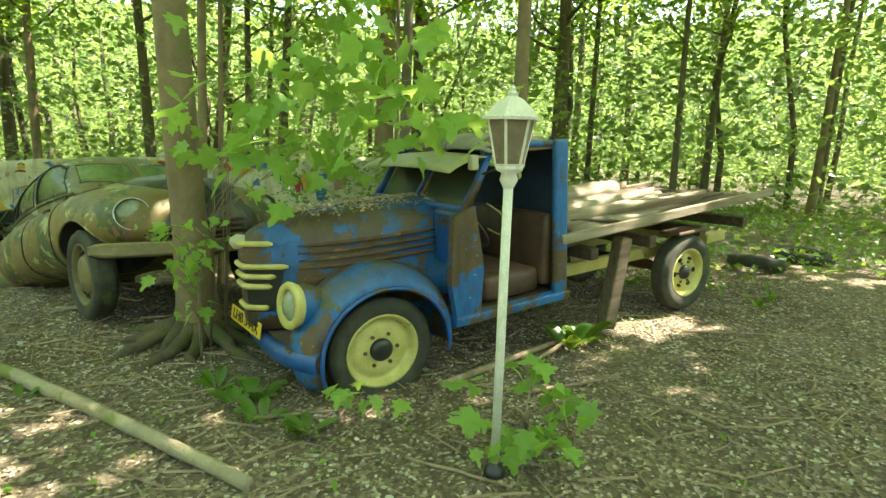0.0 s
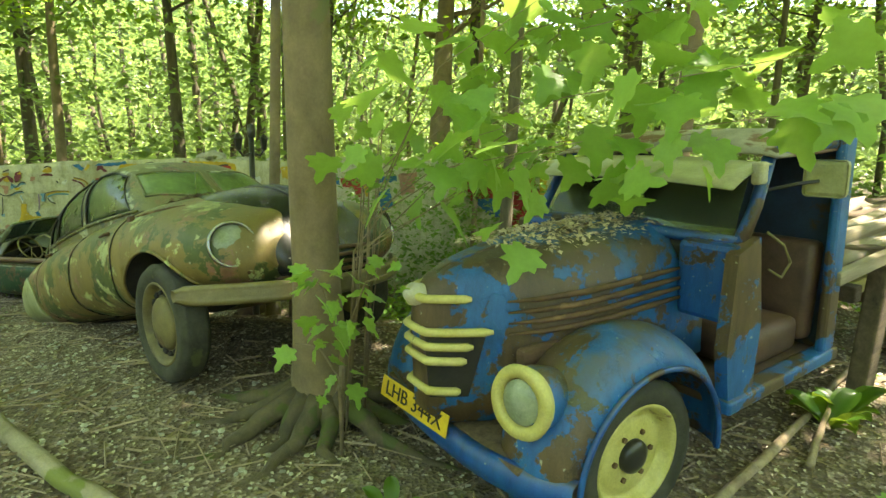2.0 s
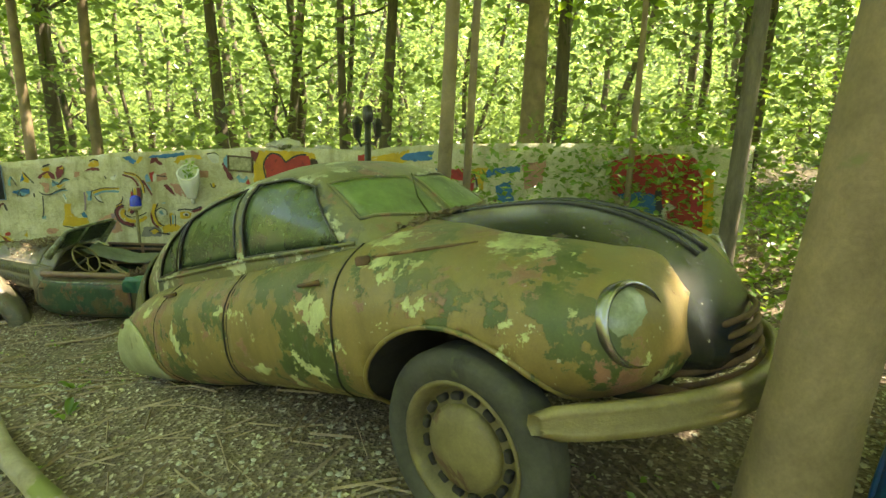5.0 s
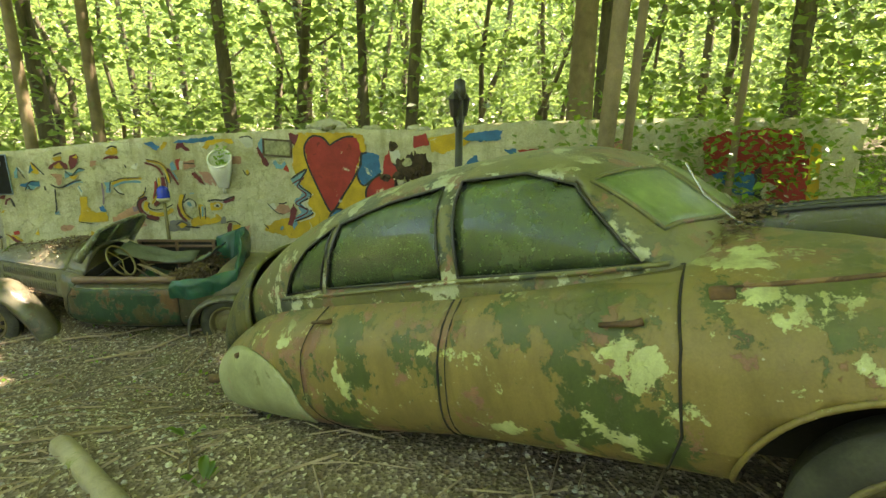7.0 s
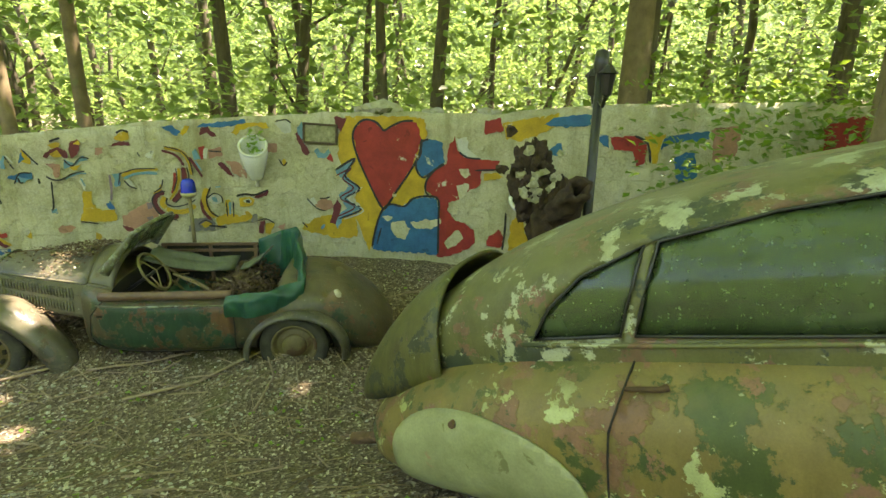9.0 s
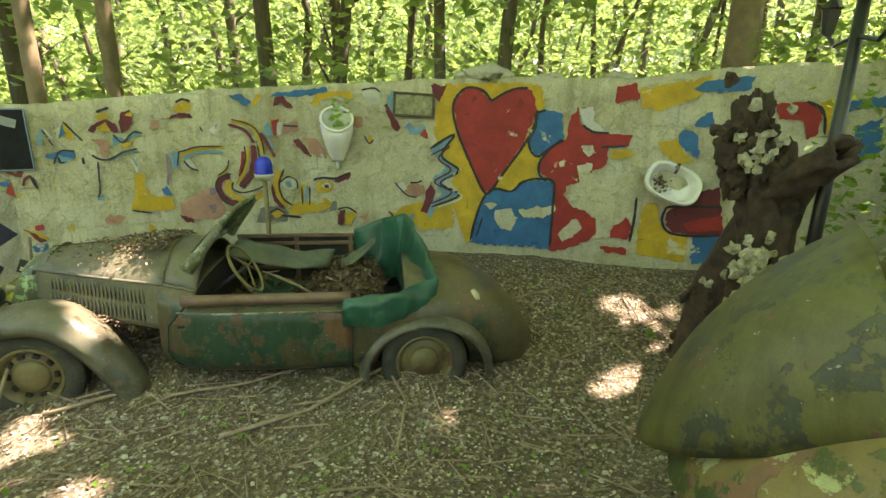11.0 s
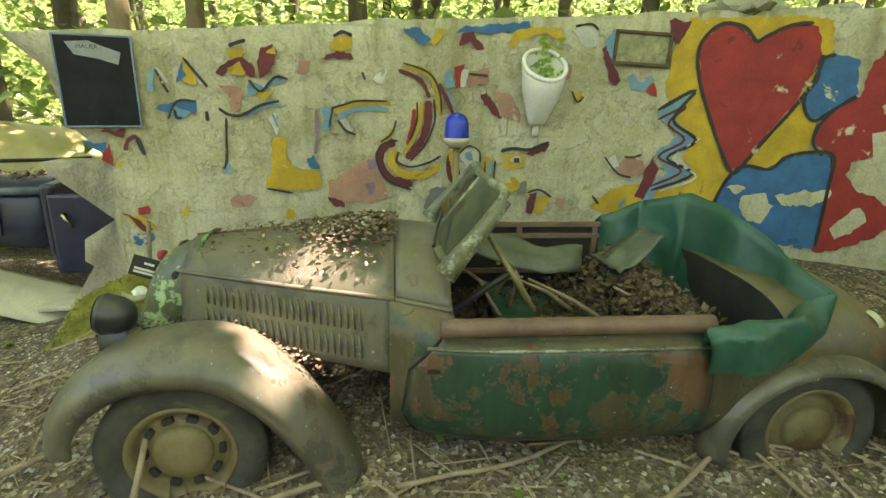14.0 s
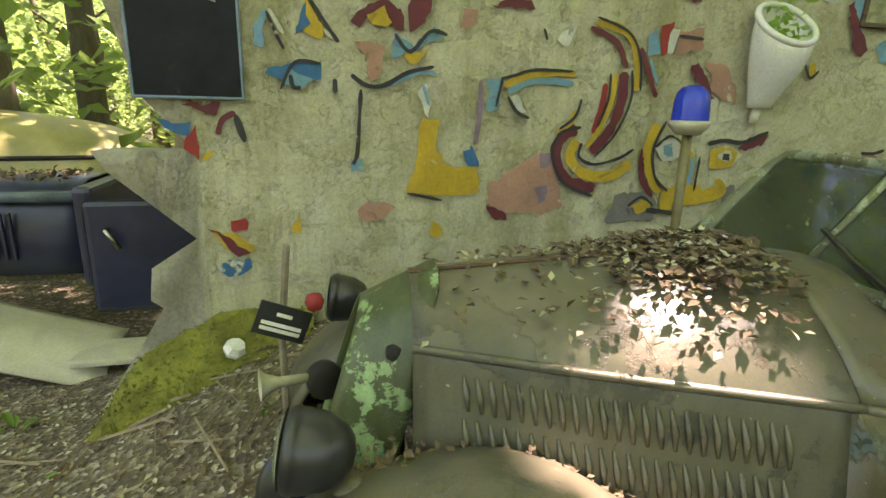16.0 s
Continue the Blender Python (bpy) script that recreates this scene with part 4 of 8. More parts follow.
    bm = bmesh.new()
    box(bm, -1.40, 0, 0.92, 0.035, 1.40, 0.98)
    for y0, y1 in ((-0.70, -0.30), (0.30, 0.70)):
        box(bm, -1.40, (y0 + y1) / 2, 1.49, 0.035, y1 - y0, 0.18)
    box(bm, -1.40, 0, 1.605, 0.034, 1.40, 0.05)
    part("back_wall", bm, M_CABIN, t, "dark blue cab back wall with a small window")
    part("cab_roof", cab_roof(), M_ROOF, t, "dented rusty grey cab roof", True)
    part("sill", box(bmesh.new(), -0.93, 0.70, 0.44, 1.02, 0.10, 0.07, bevel=0.015), M_BLUE, t)
    part("floor_pan", box(bmesh.new(), -0.93, 0, 0.44, 0.98, 1.36, 0.04), M_RUST, t)
    part("seat_back", box(bmesh.new(), -1.24, 0.0, 0.93, 0.13, 1.30, 0.56, pose(0, 0, 0, 0, -6, 0), 0.04), M_LEATHER, t, "worn brown leather seat back", True)
    part("seat", box(bmesh.new(), -0.98, 0.0, 0.58, 0.50, 1.28, 0.20, bevel=0.05), M_LEATHER, t, "torn brown leather seat", True)
    part("dashboard", box(bmesh.new(), -0.60, 0, 1.08, 0.14, 1.2, 0.18, bevel=0.03), M_DARK, t)
    sw = part("steering_wheel", tube(bmesh.new(), [pose(-0.80, 0.34, 1.0, 0, -55, 0) @ Vector((0.19 * math.cos(a), 0.19 * math.sin(a), 0)) for a in np.linspace(0, 2 * math.pi, 25)[:-1]], 0.012, 8, True), M_BLACK, t, smooth=True)
    part("steering_column", cyl(bmesh.new(), (-0.80, 0.34, 1.0), (-0.55, 0.34, 0.7), 0.018), M_BLACK, sw)
    for side in (-1, 1):
        def wpane(u, v):
            return Vector((-0.585 - 0.20 * v, side * (0.03 + 0.58 * u - 0.05 * v * u), 1.20 + 0.34 * v))
        bm = bmesh.new()
        grid(bm, wpane, 4, 4)
        part("windscreen", thicken(bm, 0.005), M_GLASS_CLEAR, t, "dusty split windscreen pane")
    bm = bmesh.new()
    grid(bm, lambda u, v: Vector((-0.76 + 0.30 * v + 0.02, (u - 0.5) * 1.36, 1.565 - 0.09 * v * v - 0.03 * (2 * u - 1) ** 2)), 16, 8)
    part("sun_visor", thicken(bm, 0.008), M_VISOR, t, "greenish dirty plastic sun visor", True)
    part("visor_bracket", box(bmesh.new(), -0.62, 0.69, 1.50, 0.06, 0.05, 0.10, bevel=0.012), M_CREAM, t)
    part("wing_mirror", box(bmesh.new(), -0.78, 0.88, 1.47, 0.02, 0.17, 0.16, pose(0, 0, 0), 0.02), M_VISOR, t, "yellowed mirror on a bent arm")
    part("mirror_arm", tube(bmesh.new(), [(-0.68, 0.70, 1.42), (-0.72, 0.80, 1.45), (-0.77, 0.86, 1.46)], 0.008, 6), M_BLACK, t)
    part("hanging_cable", tube(bmesh.new(), [(-0.72, 0.69, 1.22), (-0.80, 0.73, 1.15), (-0.85, 0.74, 1.06), (-0.78, 0.74, 1.0), (-0.70, 0.72, 1.05)], 0.006, 6), M_BUMPER, t)
    # chassis and flatbed
    for side in (-1, 1):
        part("chassis_rail", box(bmesh.new(), -2.6, side * 0.36, 0.50, 3.0, 0.06, 0.11, bevel=0.01), M_YELLOW, t, "chipped yellow chassis rail")
        part("bed_side", box(bmesh.new(), -2.86, side * 0.73, 0.83, 2.95, 0.05, 0.075, pose(0, 0, 0, 0, 2.0, 0), 0.006), M_WOOD, t, "bleached timber bed edge")
    for k in range(4):
        part("cross_member", box(bmesh.new(), -1.75 - 0.72 * k, 0, 0.70 + 0.0 * k, 0.09, 1.40, 0.10, bevel=0.01), M_WOOD_DARK, t)
    part("rear_axle", cyl(bmesh.new(), (-2.97, -0.6, 0.33), (-2.97, 0.6, 0.33), 0.05), M_RUST, t)
    for k in range(12):
        rng = random.Random(k)
        part("bed_plank", box(bmesh.new(), -2.85 - rng.uniform(0, 0.1), -0.66 + 0.12 * k, 0.80 + rng.uniform(-0.01, 0.012), 2.65 + rng.uniform(-0.2, 0.2), 0.105, 0.03, pose(0, 0, 0, 0, 2.0, 0), 0.004), M_WOOD_DARK, t)
    part("prop_post", box(bmesh.new(), 0, 0, 0, 0.13, 0.11, 0.78, pose(-1.98, 0.70, 0.42, 3, -18, 0), 0.015), M_WOOD_DARK, t, "rotten timber prop")
    part("rear_wing", box(bmesh.new(), -3.0, 0.62, 0.72, 0.42, 0.22, 0.035, bevel=0.012), M_RUST, t)
    part("rear_beam", box(bmesh.new(), -3.55, 0, 0.55, 0.08, 1.1, 0.10, bevel=0.01), M_YELLOW, t)
    return t


def cab_shell(t):
    """Corner posts, windscreen frame, cowl and far door of the cab, each a part."""
    for side in (-1, 1):
        part("rear_post", box(bmesh.new(), -1.36, side * 0.71, 1.02, 0.13, 0.05, 1.22, None, 0.02), M_BLUE, t, "blue rear door post with rust")
        part("windscreen_pillar", tube(bmesh.new(), [(-0.54, side * 0.66, 1.16), (-0.66, side * 0.66, 1.34), (-0.78, side * 0.64, 1.56)], [0.035, 0.03, 0.03], 8), M_BLUE_FULL, t, smooth=True)
        part("hinge_panel", prism(bmesh.new(), [(-0.60, 1.22), (-0.44, 1.16), (-0.40, 0.72), (-0.44, 0.44), (-0.62, 0.42), (-0.66, 0.8)], side * -0.06, pose(0, side * 0.73, 0)), M_BLUE, t, "flaking blue hinge panel")
        part("cowl_side", box(bmesh.new(), -0.52, side * 0.56, 1.0, 0.10, 0.30, 0.38, None, 0.03), M_BLUE_FULL, t)
        part("roof_rail", tube(bmesh.new(), [(-0.78, side * 0.645, 1.57), (-1.05, side * 0.67, 1.61), (-1.38, side * 0.68, 1.59)], 0.03, 8), M_BLUE, t, smooth=True)
    part("windscreen_sill", tube(bmesh.new(), [(-0.55, -0.66, 1.19), (-0.53, 0, 1.20), (-0.55, 0.66, 1.19)], 0.03, 8), M_BLUE_FULL, t, smooth=True)
    part("centre_bar", tube(bmesh.new(), [(-0.55, 0, 1.2), (-0.67, 0, 1.37), (-0.79, 0, 1.54)], 0.018, 6), M_BLUE_FULL, t, smooth=True)
    part("far_door", box(bmesh.new(), -0.98, -0.72, 0.74, 0.80, 0.03, 0.62), M_BLUE, t, "closed blue far door")


def cab_roof():
    bm = bmesh.new()
    def fn(u, v):
        x = -0.74 - 0.70 * v
        a = 2 * u - 1
        edge = abs(a) ** 5
        e2 = max(0.0, abs(2 * v - 1)) ** 6
        return Vector((x, 0.70 * a, 1.565 + 0.125 * (1 - edge) * (1 - 0.8 * e2) + 0.008 * noise.noise((x * 5, a * 4, 2))))
    grid(bm, fn, 24, 18)
    return thicken(bm, 0.012)


M_CABIN = rough_mat("dark_blue_lining", (0.008, 0.014, 0.03), (0.02, 0.045, 0.11), 4, 0.7, 0.003, spots=[(0.05, 0.03, 0.02)])
M_PLATE = rough_mat("yellow_plate", (0.55, 0.36, 0.03), (0.75, 0.52, 0.05), 6, 0.45, 0.001)
M_VISOR = rough_mat("dirty_plastic", (0.24, 0.25, 0.12), (0.42, 0.42, 0.24), 6, 0.3, 0.001)
M_ROOF = rough_mat("rusty_grey_roof", (0.20, 0.19, 0.14), (0.40, 0.37, 0.28), 4, 0.7, 0.004, spots=[(0.15, 0.085, 0.045)], spot_at=0.56)
LORRY = lorry()


# ---- green convertible ----
def convertible():
    c = thing("convertible_car", pose(-8.90, 9.10, -0.915, 0, 0, 180), "roofless green convertible car, rusty and full of debris", "car")
    # bonnet with sloping sides
    def hood(u, v):
        x = 0.12 - 0.92 * v
        w, top, edge, low, wl = curve_at([(-0.80, 0.44, 1.10, 0.875, 0.56, 0.50), (-0.35, 0.35, 1.075, 0.905, 0.62, 0.41), (0.12, 0.235, 1.035, 0.935, 0.70, 0.29)], x)
        s = 2 * u - 1
        if abs(s) > 0.62:
            k = (abs(s) - 0.62) / 0.38
            return Vector((x, math.copysign(w + (wl - w) * k, s), edge + (low - edge) * k))
        k = s / 0.62
        return Vector((x, w * k, edge + (top - edge) * (1 - abs(k) ** 2.2)))
    bm = bmesh.new()
    grid(bm, hood, 42, 22)
    bn = part("bonnet", thicken(bm, 0.012), M_OLIVE, c, "olive-brown bonnet with louvred sides under dead leaves", True)
    for side in (-1, 1):
        us = 0.5 + side * 0.315
        part("bonnet_bead", tube(bmesh.new(), [hood(us, v) + Vector((0, side * 0.004, 0.006)) for v in np.linspace(0, 1, 12)], 0.011, 6), M_OLIVE, bn, smooth=True)
        for row in range(2):
            for k in range(24):
                v = 0.12 + 0.72 * k / 23
                a, b = hood(0.5 + side * (0.345 + 0.073 * row), v), hood(0.5 + side * (0.345 + 0.073 * row + 0.058), v + 0.012)
                mid, d = (a + b) / 2, b - a
                bm = tube(bmesh.new(), [a + Vector((0, side * 0.0, 0)), mid + Vector((0, side * 0.008, 0)), b], [0.004, 0.0085, 0.004], 6)
                part("louvre", bm, M_OLIVE, bn, smooth=True)
    part("bonnet_hinge", tube(bmesh.new(), [hood(0.5, v) + Vector((0, 0, 0.004)) for v in np.linspace(0, 1, 10)], 0.006, 6), M_RUST, bn)
    # solid near-black block stands in for the shade under the bonnet
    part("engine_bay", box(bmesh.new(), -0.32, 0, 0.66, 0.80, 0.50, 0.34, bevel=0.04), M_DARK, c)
    # radiator shell
    def shell(u, v):
        a = math.pi * u
        x = 0.30 - 0.20 * v + 0.10 * (1 - math.sin(a) ** 0.5)
        return Vector((x - 0.05 * math.sin(a), (0.225 + 0.02 * v) * math.copysign(abs(math.cos(a)) ** 0.7, math.cos(a)), 0.46 + (0.50 + 0.10 * v) * math.sin(a) ** 0.6))
    bm = bmesh.new()
    grid(bm, shell, 28, 8)
    part("radiator_shell", thicken(bm, 0.012), M_GREENSHELL, c, "green radiator shell with flaking bright paint", True)
    part("radiator_core", box(bmesh.new(), 0.16, 0, 0.68, 0.05, 0.40, 0.48, bevel=0.02), M_DARK, c)
    # front wings, swept over the wheel and down to the running board
    for side in (-1, 1):
        line = [(0.56, 0.36), (0.54, 0.48), (0.44, 0.62), (0.26, 0.735), (0.0, 0.785), (-0.2, 0.745), (-0.38, 0.62), (-0.52, 0.45), (-0.62, 0.28), (-0.66, 0.16)]
        def wing(u, v):
            t = u * (len(line) - 1)
            i = min(int(t), len(line) - 2)
            k = t - i
            p0, p1, p2, p3 = (Vector((*line[max(0, min(len(line) - 1, j))], 0)) for j in (i - 1, i, i + 1, i + 2))
            p = 0.5 * ((2 * p1) + (p2 - p0) * k + (2 * p0 - 5 * p1 + 4 * p2 - p3) * k * k + (3 * p1 - p0 - 3 * p2 + p3) * k**3)
            y0, y1 = 0.30 + 0.12 * max(0, u - 0.5) * 2, 0.725 - 0.03 * u
            drop = 0.16 * max(0.0, (v - 0.45) / 0.55) ** 2.4 + 0.06 * max(0.0, (0.3 - v) / 0.3) ** 2
            cx, cz = -0.02, 0.33
            d = Vector((p.x - cx, p.y - cz))
            d = d.normalized() if u < 0.66 else Vector((-0.55, 0.45)).normalized()
            w = 1.0 if v < 0.96 else 0.98
            return Vector((p.x - d.x * drop, side * (y0 + (y1 - y0) * min(1.0, v * 1.12) ** 0.85) * w, p.y - d.y * drop))
        bm = bmesh.new()
        grid(bm, wing, 44, 16)
        part("front_wing", thicken(bm, 0.012), M_OLIVE, c, "sweeping olive-brown front wing", True)
        wheel(c, 0.04, side * 0.585, 0.305, 0.325, 0.205, side, M_HUB, 0.115, 10, width=0.14, steer=5)
        wheel(c, -2.60, side * 0.585, 0.305, 0.31, 0.20, side, M_HUB, 0.11, 0, width=0.14)
        lamp = part("headlamp", lathe(bmesh.new(), [(0, -0.098), (0.03, -0.094), (0.056, -0.076), (0.074, -0.042), (0.081, 0.0), (0.081, 0.012), (0.085, 0.016), (0.083, 0.024), (0.078, 0.035), (0, 0.03)], 28, pose(0.335, side * 0.42, 0.815, 0, 84, 0)), M_BLACK, c, "black enamel headlamp shell", True)
        part("lens", lathe(bmesh.new(), [(0.076, 0.040), (0.05, 0.05), (0, 0.055), (0, 0.03), (0.076, 0.03)], 24, pose(0.335, side * 0.42, 0.815, 0, 84, 0)), M_LENS, lamp, "cloudy glass lens", True)
        part("lamp_stalk", cyl(bmesh.new(), (0.26, side * 0.42, 0.74), (0.22, side * 0.40, 0.62), 0.03, 0.045), M_OLIVE, lamp, smooth=True)
    # tub: sides, tail, interior
    hull = Hull([(-3.50, 0.16, 0.34, 0.22, 2.2), (-3.38, 0.06, 0.52, 0.42, 2.3), (-3.1, 0.08, 0.76, 0.54, 2.5), (-2.8, 0.14, 0.88, 0.60, 2.8), (-2.4, 0.19, 0.87, 0.645, 3.4), (-1.6, 0.20, 0.86, 0.66, 4.0), (-1.0, 0.22, 0.88, 0.62, 4.0), (-0.78, 0.26, 0.92, 0.54, 4.0)])
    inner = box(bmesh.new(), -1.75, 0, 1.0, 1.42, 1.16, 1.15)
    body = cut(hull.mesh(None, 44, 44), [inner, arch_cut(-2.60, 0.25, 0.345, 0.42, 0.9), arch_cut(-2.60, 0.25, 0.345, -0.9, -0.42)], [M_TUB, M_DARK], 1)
    part("body", body, None, c, "olive, green and rust-brown tub")
    def scuttle(u, v):
        p = hood(u, 1.0)
        return Vector((-0.805 - 0.23 * v, p.y * (1 + 0.13 * v), p.z - 0.03 * v if p.z > 0.8 else p.z - 0.12 * v))
    bm = bmesh.new()
    grid(bm, lambda u, v: scuttle(0.19 + 0.62 * u, v), 20, 8)
    sc = part("scuttle", thicken(bm, 0.012), M_OLIVE, c, "olive scuttle in front of the windscreen", True)
    for side in (-1, 1):
        bm = bmesh.new()
        grid(bm, lambda u, v: scuttle(0.5 + side * (0.31 + 0.19 * u), v * (1 - 0.55 * u)), 8, 8)
        part("scuttle_side", thicken(bm, 0.012), M_GREEN, sc, "green scuttle side with orange rust", True)
        part("scuttle_bead", tube(bmesh.new(), [scuttle(0.5 + side * 0.315, v) + Vector((0, side * 0.004, 0.004)) for v in np.linspace(0, 1, 6)], 0.012, 6), M_OLIVE, sc, smooth=True)
    for side in (-1, 1):
        pts = [(-0.985, 0.83), (-0.86, 0.62), (-0.83, 0.42), (-0.90, 0.27), (-2.08, 0.235), (-2.10, 0.5), (-2.09, 0.80)]
        d = part("door", side_panel(hull, [(x, min(z, 0.76)) for x, z in pts], side, 0.008, 0.016), M_GREEN, c, "green door with large rust patches", True)
        mold = [(x, side * (hull.half(x, 0.72) + 0.012), 0.725) for x in np.linspace(-0.93, -2.08, 14)]
        part("moulding", tube(bmesh.new(), mold, 0.008, 6), M_PALEGREEN, d, smooth=True)
        part("door_cap", tube(bmesh.new(), [(x, side * 0.615, 0.815) for x in np.linspace(-0.98, -2.09, 10)], [0.038] * 10, 10), M_RUSTBROWN, d, "brown rusted door capping", True)
        part("lock", box(bmesh.new(), -0.955, side * (hull.half(-0.95, 0.63) + 0.012), 0.63, 0.05, 0.012, 0.02, bevel=0.004), M_DARK, d)
        line = [Vector((x, 0, min(z, 0.76))) for x, z in pts]
        gap = [a.lerp(b, k / 6) for a, b in zip(line, line[1:]) for k in range(6)]
        part("door_gap", tube(bmesh.new(), [(p.x, side * (hull.half(p.x, p.z) + 0.004), p.z) for p in gap], 0.007, 5), M_DARK, d)
        # rear wing
        def rw(u, v):
            a = math.radians(-8 + 196 * u)
            r = 0.345 + 0.055 * math.sin(math.pi * min(1, 0.1 + v * 0.9)) ** 0.7
            return Vector((-2.62 + r * math.cos(a) * 1.22, side * (0.50 + 0.20 * v), 0.235 + r * math.sin(a) * 1.06))
        bm = bmesh.new()
        grid(bm, rw, 30, 9)
        part("rear_wing", thicken(bm, 0.012), M_OLIVE, c, "rounded olive rear wing", True)
    part("spare_wheel_cover", lathe(bmesh.new(), [(0, 0.05), (0.12, 0.045), (0.25, 0.0), (0.27, -0.06)], 30, pose(-3.12, 0, 0.66, 0, -48, 0)), M_OLIVE, c, "round olive spare wheel cover", True)
    part("tail_lamp", lathe(bmesh.new(), [(0.05, 0), (0.045, 0.03), (0, 0.045)], 16, pose(-2.98, 0.42, 0.72, 0, -60, 0)), M_CREAM, c, smooth=True)
    # windscreen: raked frame with a centre post
    def ws(y, h):
        return Vector((-0.985 - 0.235 * h - 0.03 * (abs(y) / 0.5) ** 2, y * (1 - 0.05 * h), 1.035 + 0.29 * h))
    frame_line = [ws(y, 0) for y in np.linspace(-0.5, 0.5, 9)] + [ws(0.5, h) for h in (0.3, 0.6, 0.88)] + [ws(0.47, 0.98)] + [ws(y, 1.0) for y in np.linspace(0.42, -0.42, 8)] + [ws(-0.47, 0.98)] + [ws(-0.5, h) for h in (0.88, 0.6, 0.3)]
    wf = part("windscreen_frame", tube(bmesh.new(), frame_line, 0.019, 8, True), M_PALEGREEN, c, "pale green flaking windscreen frame", True)
    for s in (-1, 1):
        part("side_post", tube(bmesh.new(), [ws(s * 0.515, h) + Vector((-0.012, 0, 0)) for h in (-0.12, 0.1, 0.4, 0.7, 0.9)], [0.05, 0.042, 0.034, 0.03, 0.022], 10), M_PALEGREEN, wf, smooth=True)
    part("centre_post", tube(bmesh.new(), [ws(0, 0), ws(0, 1)], 0.013, 8), M_PALEGREEN, wf, smooth=True)
    for s in (-1, 1):
        bm = bmesh.new()
        grid(bm, lambda u, v: ws(s * (0.02 + 0.46 * u), 0.04 + 0.92 * v), 5, 4)
        part("pane", thicken(bm, 0.005), M_GLASS_CLEAR, wf, "dusty windscreen glass")
    part("wiper", tube(bmesh.new(), [(-0.97, 0.30, 1.06), (-0.99, 0.16, 1.10), (-1.03, 0.0, 1.15)], 0.009, 6), M_BLACK, c)
    sw = part("steering_wheel", tube(bmesh.new(), [pose(-1.32, 0.28, 0.93, 0, -58, 0) @ Vector((0.19 * math.cos(a), 0.19 * math.sin(a), 0)) for a in np.linspace(0, 2 * math.pi, 33)[:-1]], 0.012, 8, True), M_BUMPER, c, "faded thin-rimmed steering wheel", True)
    for a in (0.5, 2.6, 4.7):
        part("spoke", tube(bmesh.new(), [pose(-1.32, 0.28, 0.93, 0, -58, 0) @ Vector(q) for q in ((0, 0, 0.02), (0.19 * math.cos(a), 0.19 * math.sin(a), 0))], 0.007, 6), M_BUMPER, sw)
    part("steering_column", cyl(bmesh.new(), (-1.32, 0.28, 0.93), (-1.02, 0.28, 0.72), 0.016), M_BLACK, sw)
    # far door inside: frame of laths and panels
    dp = part("inner_door_panel", box(bmesh.new(), -1.55, -0.585, 0.72, 1.0, 0.02, 0.46), M_DARK, c, "bare dark inside of the far door")
    for z in (0.95, 0.88, 0.66, 0.50):
        part("door_lath", box(bmesh.new(), -1.55, -0.565, z, 1.0, 0.025, 0.03, bevel=0.004), M_RUSTBROWN, dp)
    for x in (-1.08, -1.55, -2.02):
        part("door_stile", box(bmesh.new(), x, -0.57, 0.72, 0.035, 0.03, 0.48, bevel=0.004), M_RUSTBROWN, dp)
    part("window_winder", tube(bmesh.new(), [(-1.42, -0.55, 0.80), (-1.42, -0.50, 0.80), (-1.42, -0.50, 0.72)], 0.012, 6), M_CREAM, dp)
    # seats in ruins
    def sheet(p0, p1, p2, p3, sag, seed):
        bm = bmesh.new()
        p0, p1, p2, p3 = map(Vector, (p0, p1, p2, p3))
        grid(bm, lambda u, v: p0.lerp(p1, u).lerp(p3.lerp(p2, u), v) + Vector((0, 0, -sag * math.sin(math.pi * u) + 0.03 * noise.noise((u * 4, v * 4, seed)))), 12, 8)
        return thicken(bm, 0.012)
    part("seat_back", sheet((-1.16, 0.12, 1.0), (-1.86, -0.30, 0.74), (-1.90, -0.42, 0.86), (-1.20, -0.15, 1.06), 0.05, 1), M_SEAT, c, "collapsed grey-green seat back", True)
    part("seat_cushion", sheet((-1.3, 0.5, 0.62), (-1.9, 0.45, 0.60), (-1.9, -0.4, 0.62), (-1.3, -0.4, 0.66), 0.06, 2), M_TARP, c, "torn green seat cushion", True)
    part("rear_cushion", sheet((-1.98, -0.05, 0.80), (-2.25, -0.15, 0.98), (-2.25, -0.42, 0.96), (-1.95, -0.40, 0.80), 0.03, 3), M_SEAT, c, "bent grey leather squab", True)
    part("floor", box(bmesh.new(), -1.75, 0, 0.45, 1.40, 1.12, 0.04), M_DARK, c)
    # folded hood
    knots = [(-2.06, -0.60, 1.00, 0.90), (-2.30, -0.58, 1.10, 0.86), (-2.50, -0.40, 1.19, 0.86), (-2.58, -0.05, 1.13, 0.88), (-2.64, 0.25, 0.99, 0.86), (-2.66, 0.48, 0.90, 0.80), (-2.45, 0.62, 0.86, 0.72), (-2.22, 0.655, 0.84, 0.69), (-2.05, 0.655, 0.82, 0.70)]
    def hoodcloth(u, v):
        t = u * (len(knots) - 1)
        i = min(int(t), len(knots) - 2)
        k = t - i
        k = k * k * (3 - 2 * k) * 0.4 + k * 0.6
        a, b = Vector(knots[i][:3]).lerp(Vector(knots[i + 1][:3]), k), knots[i][3] + (knots[i + 1][3] - knots[i][3]) * k
        mid = Vector((-2.1, 0.0, 0))
        out = Vector((a.x - mid.x, a.y, 0)).normalized()
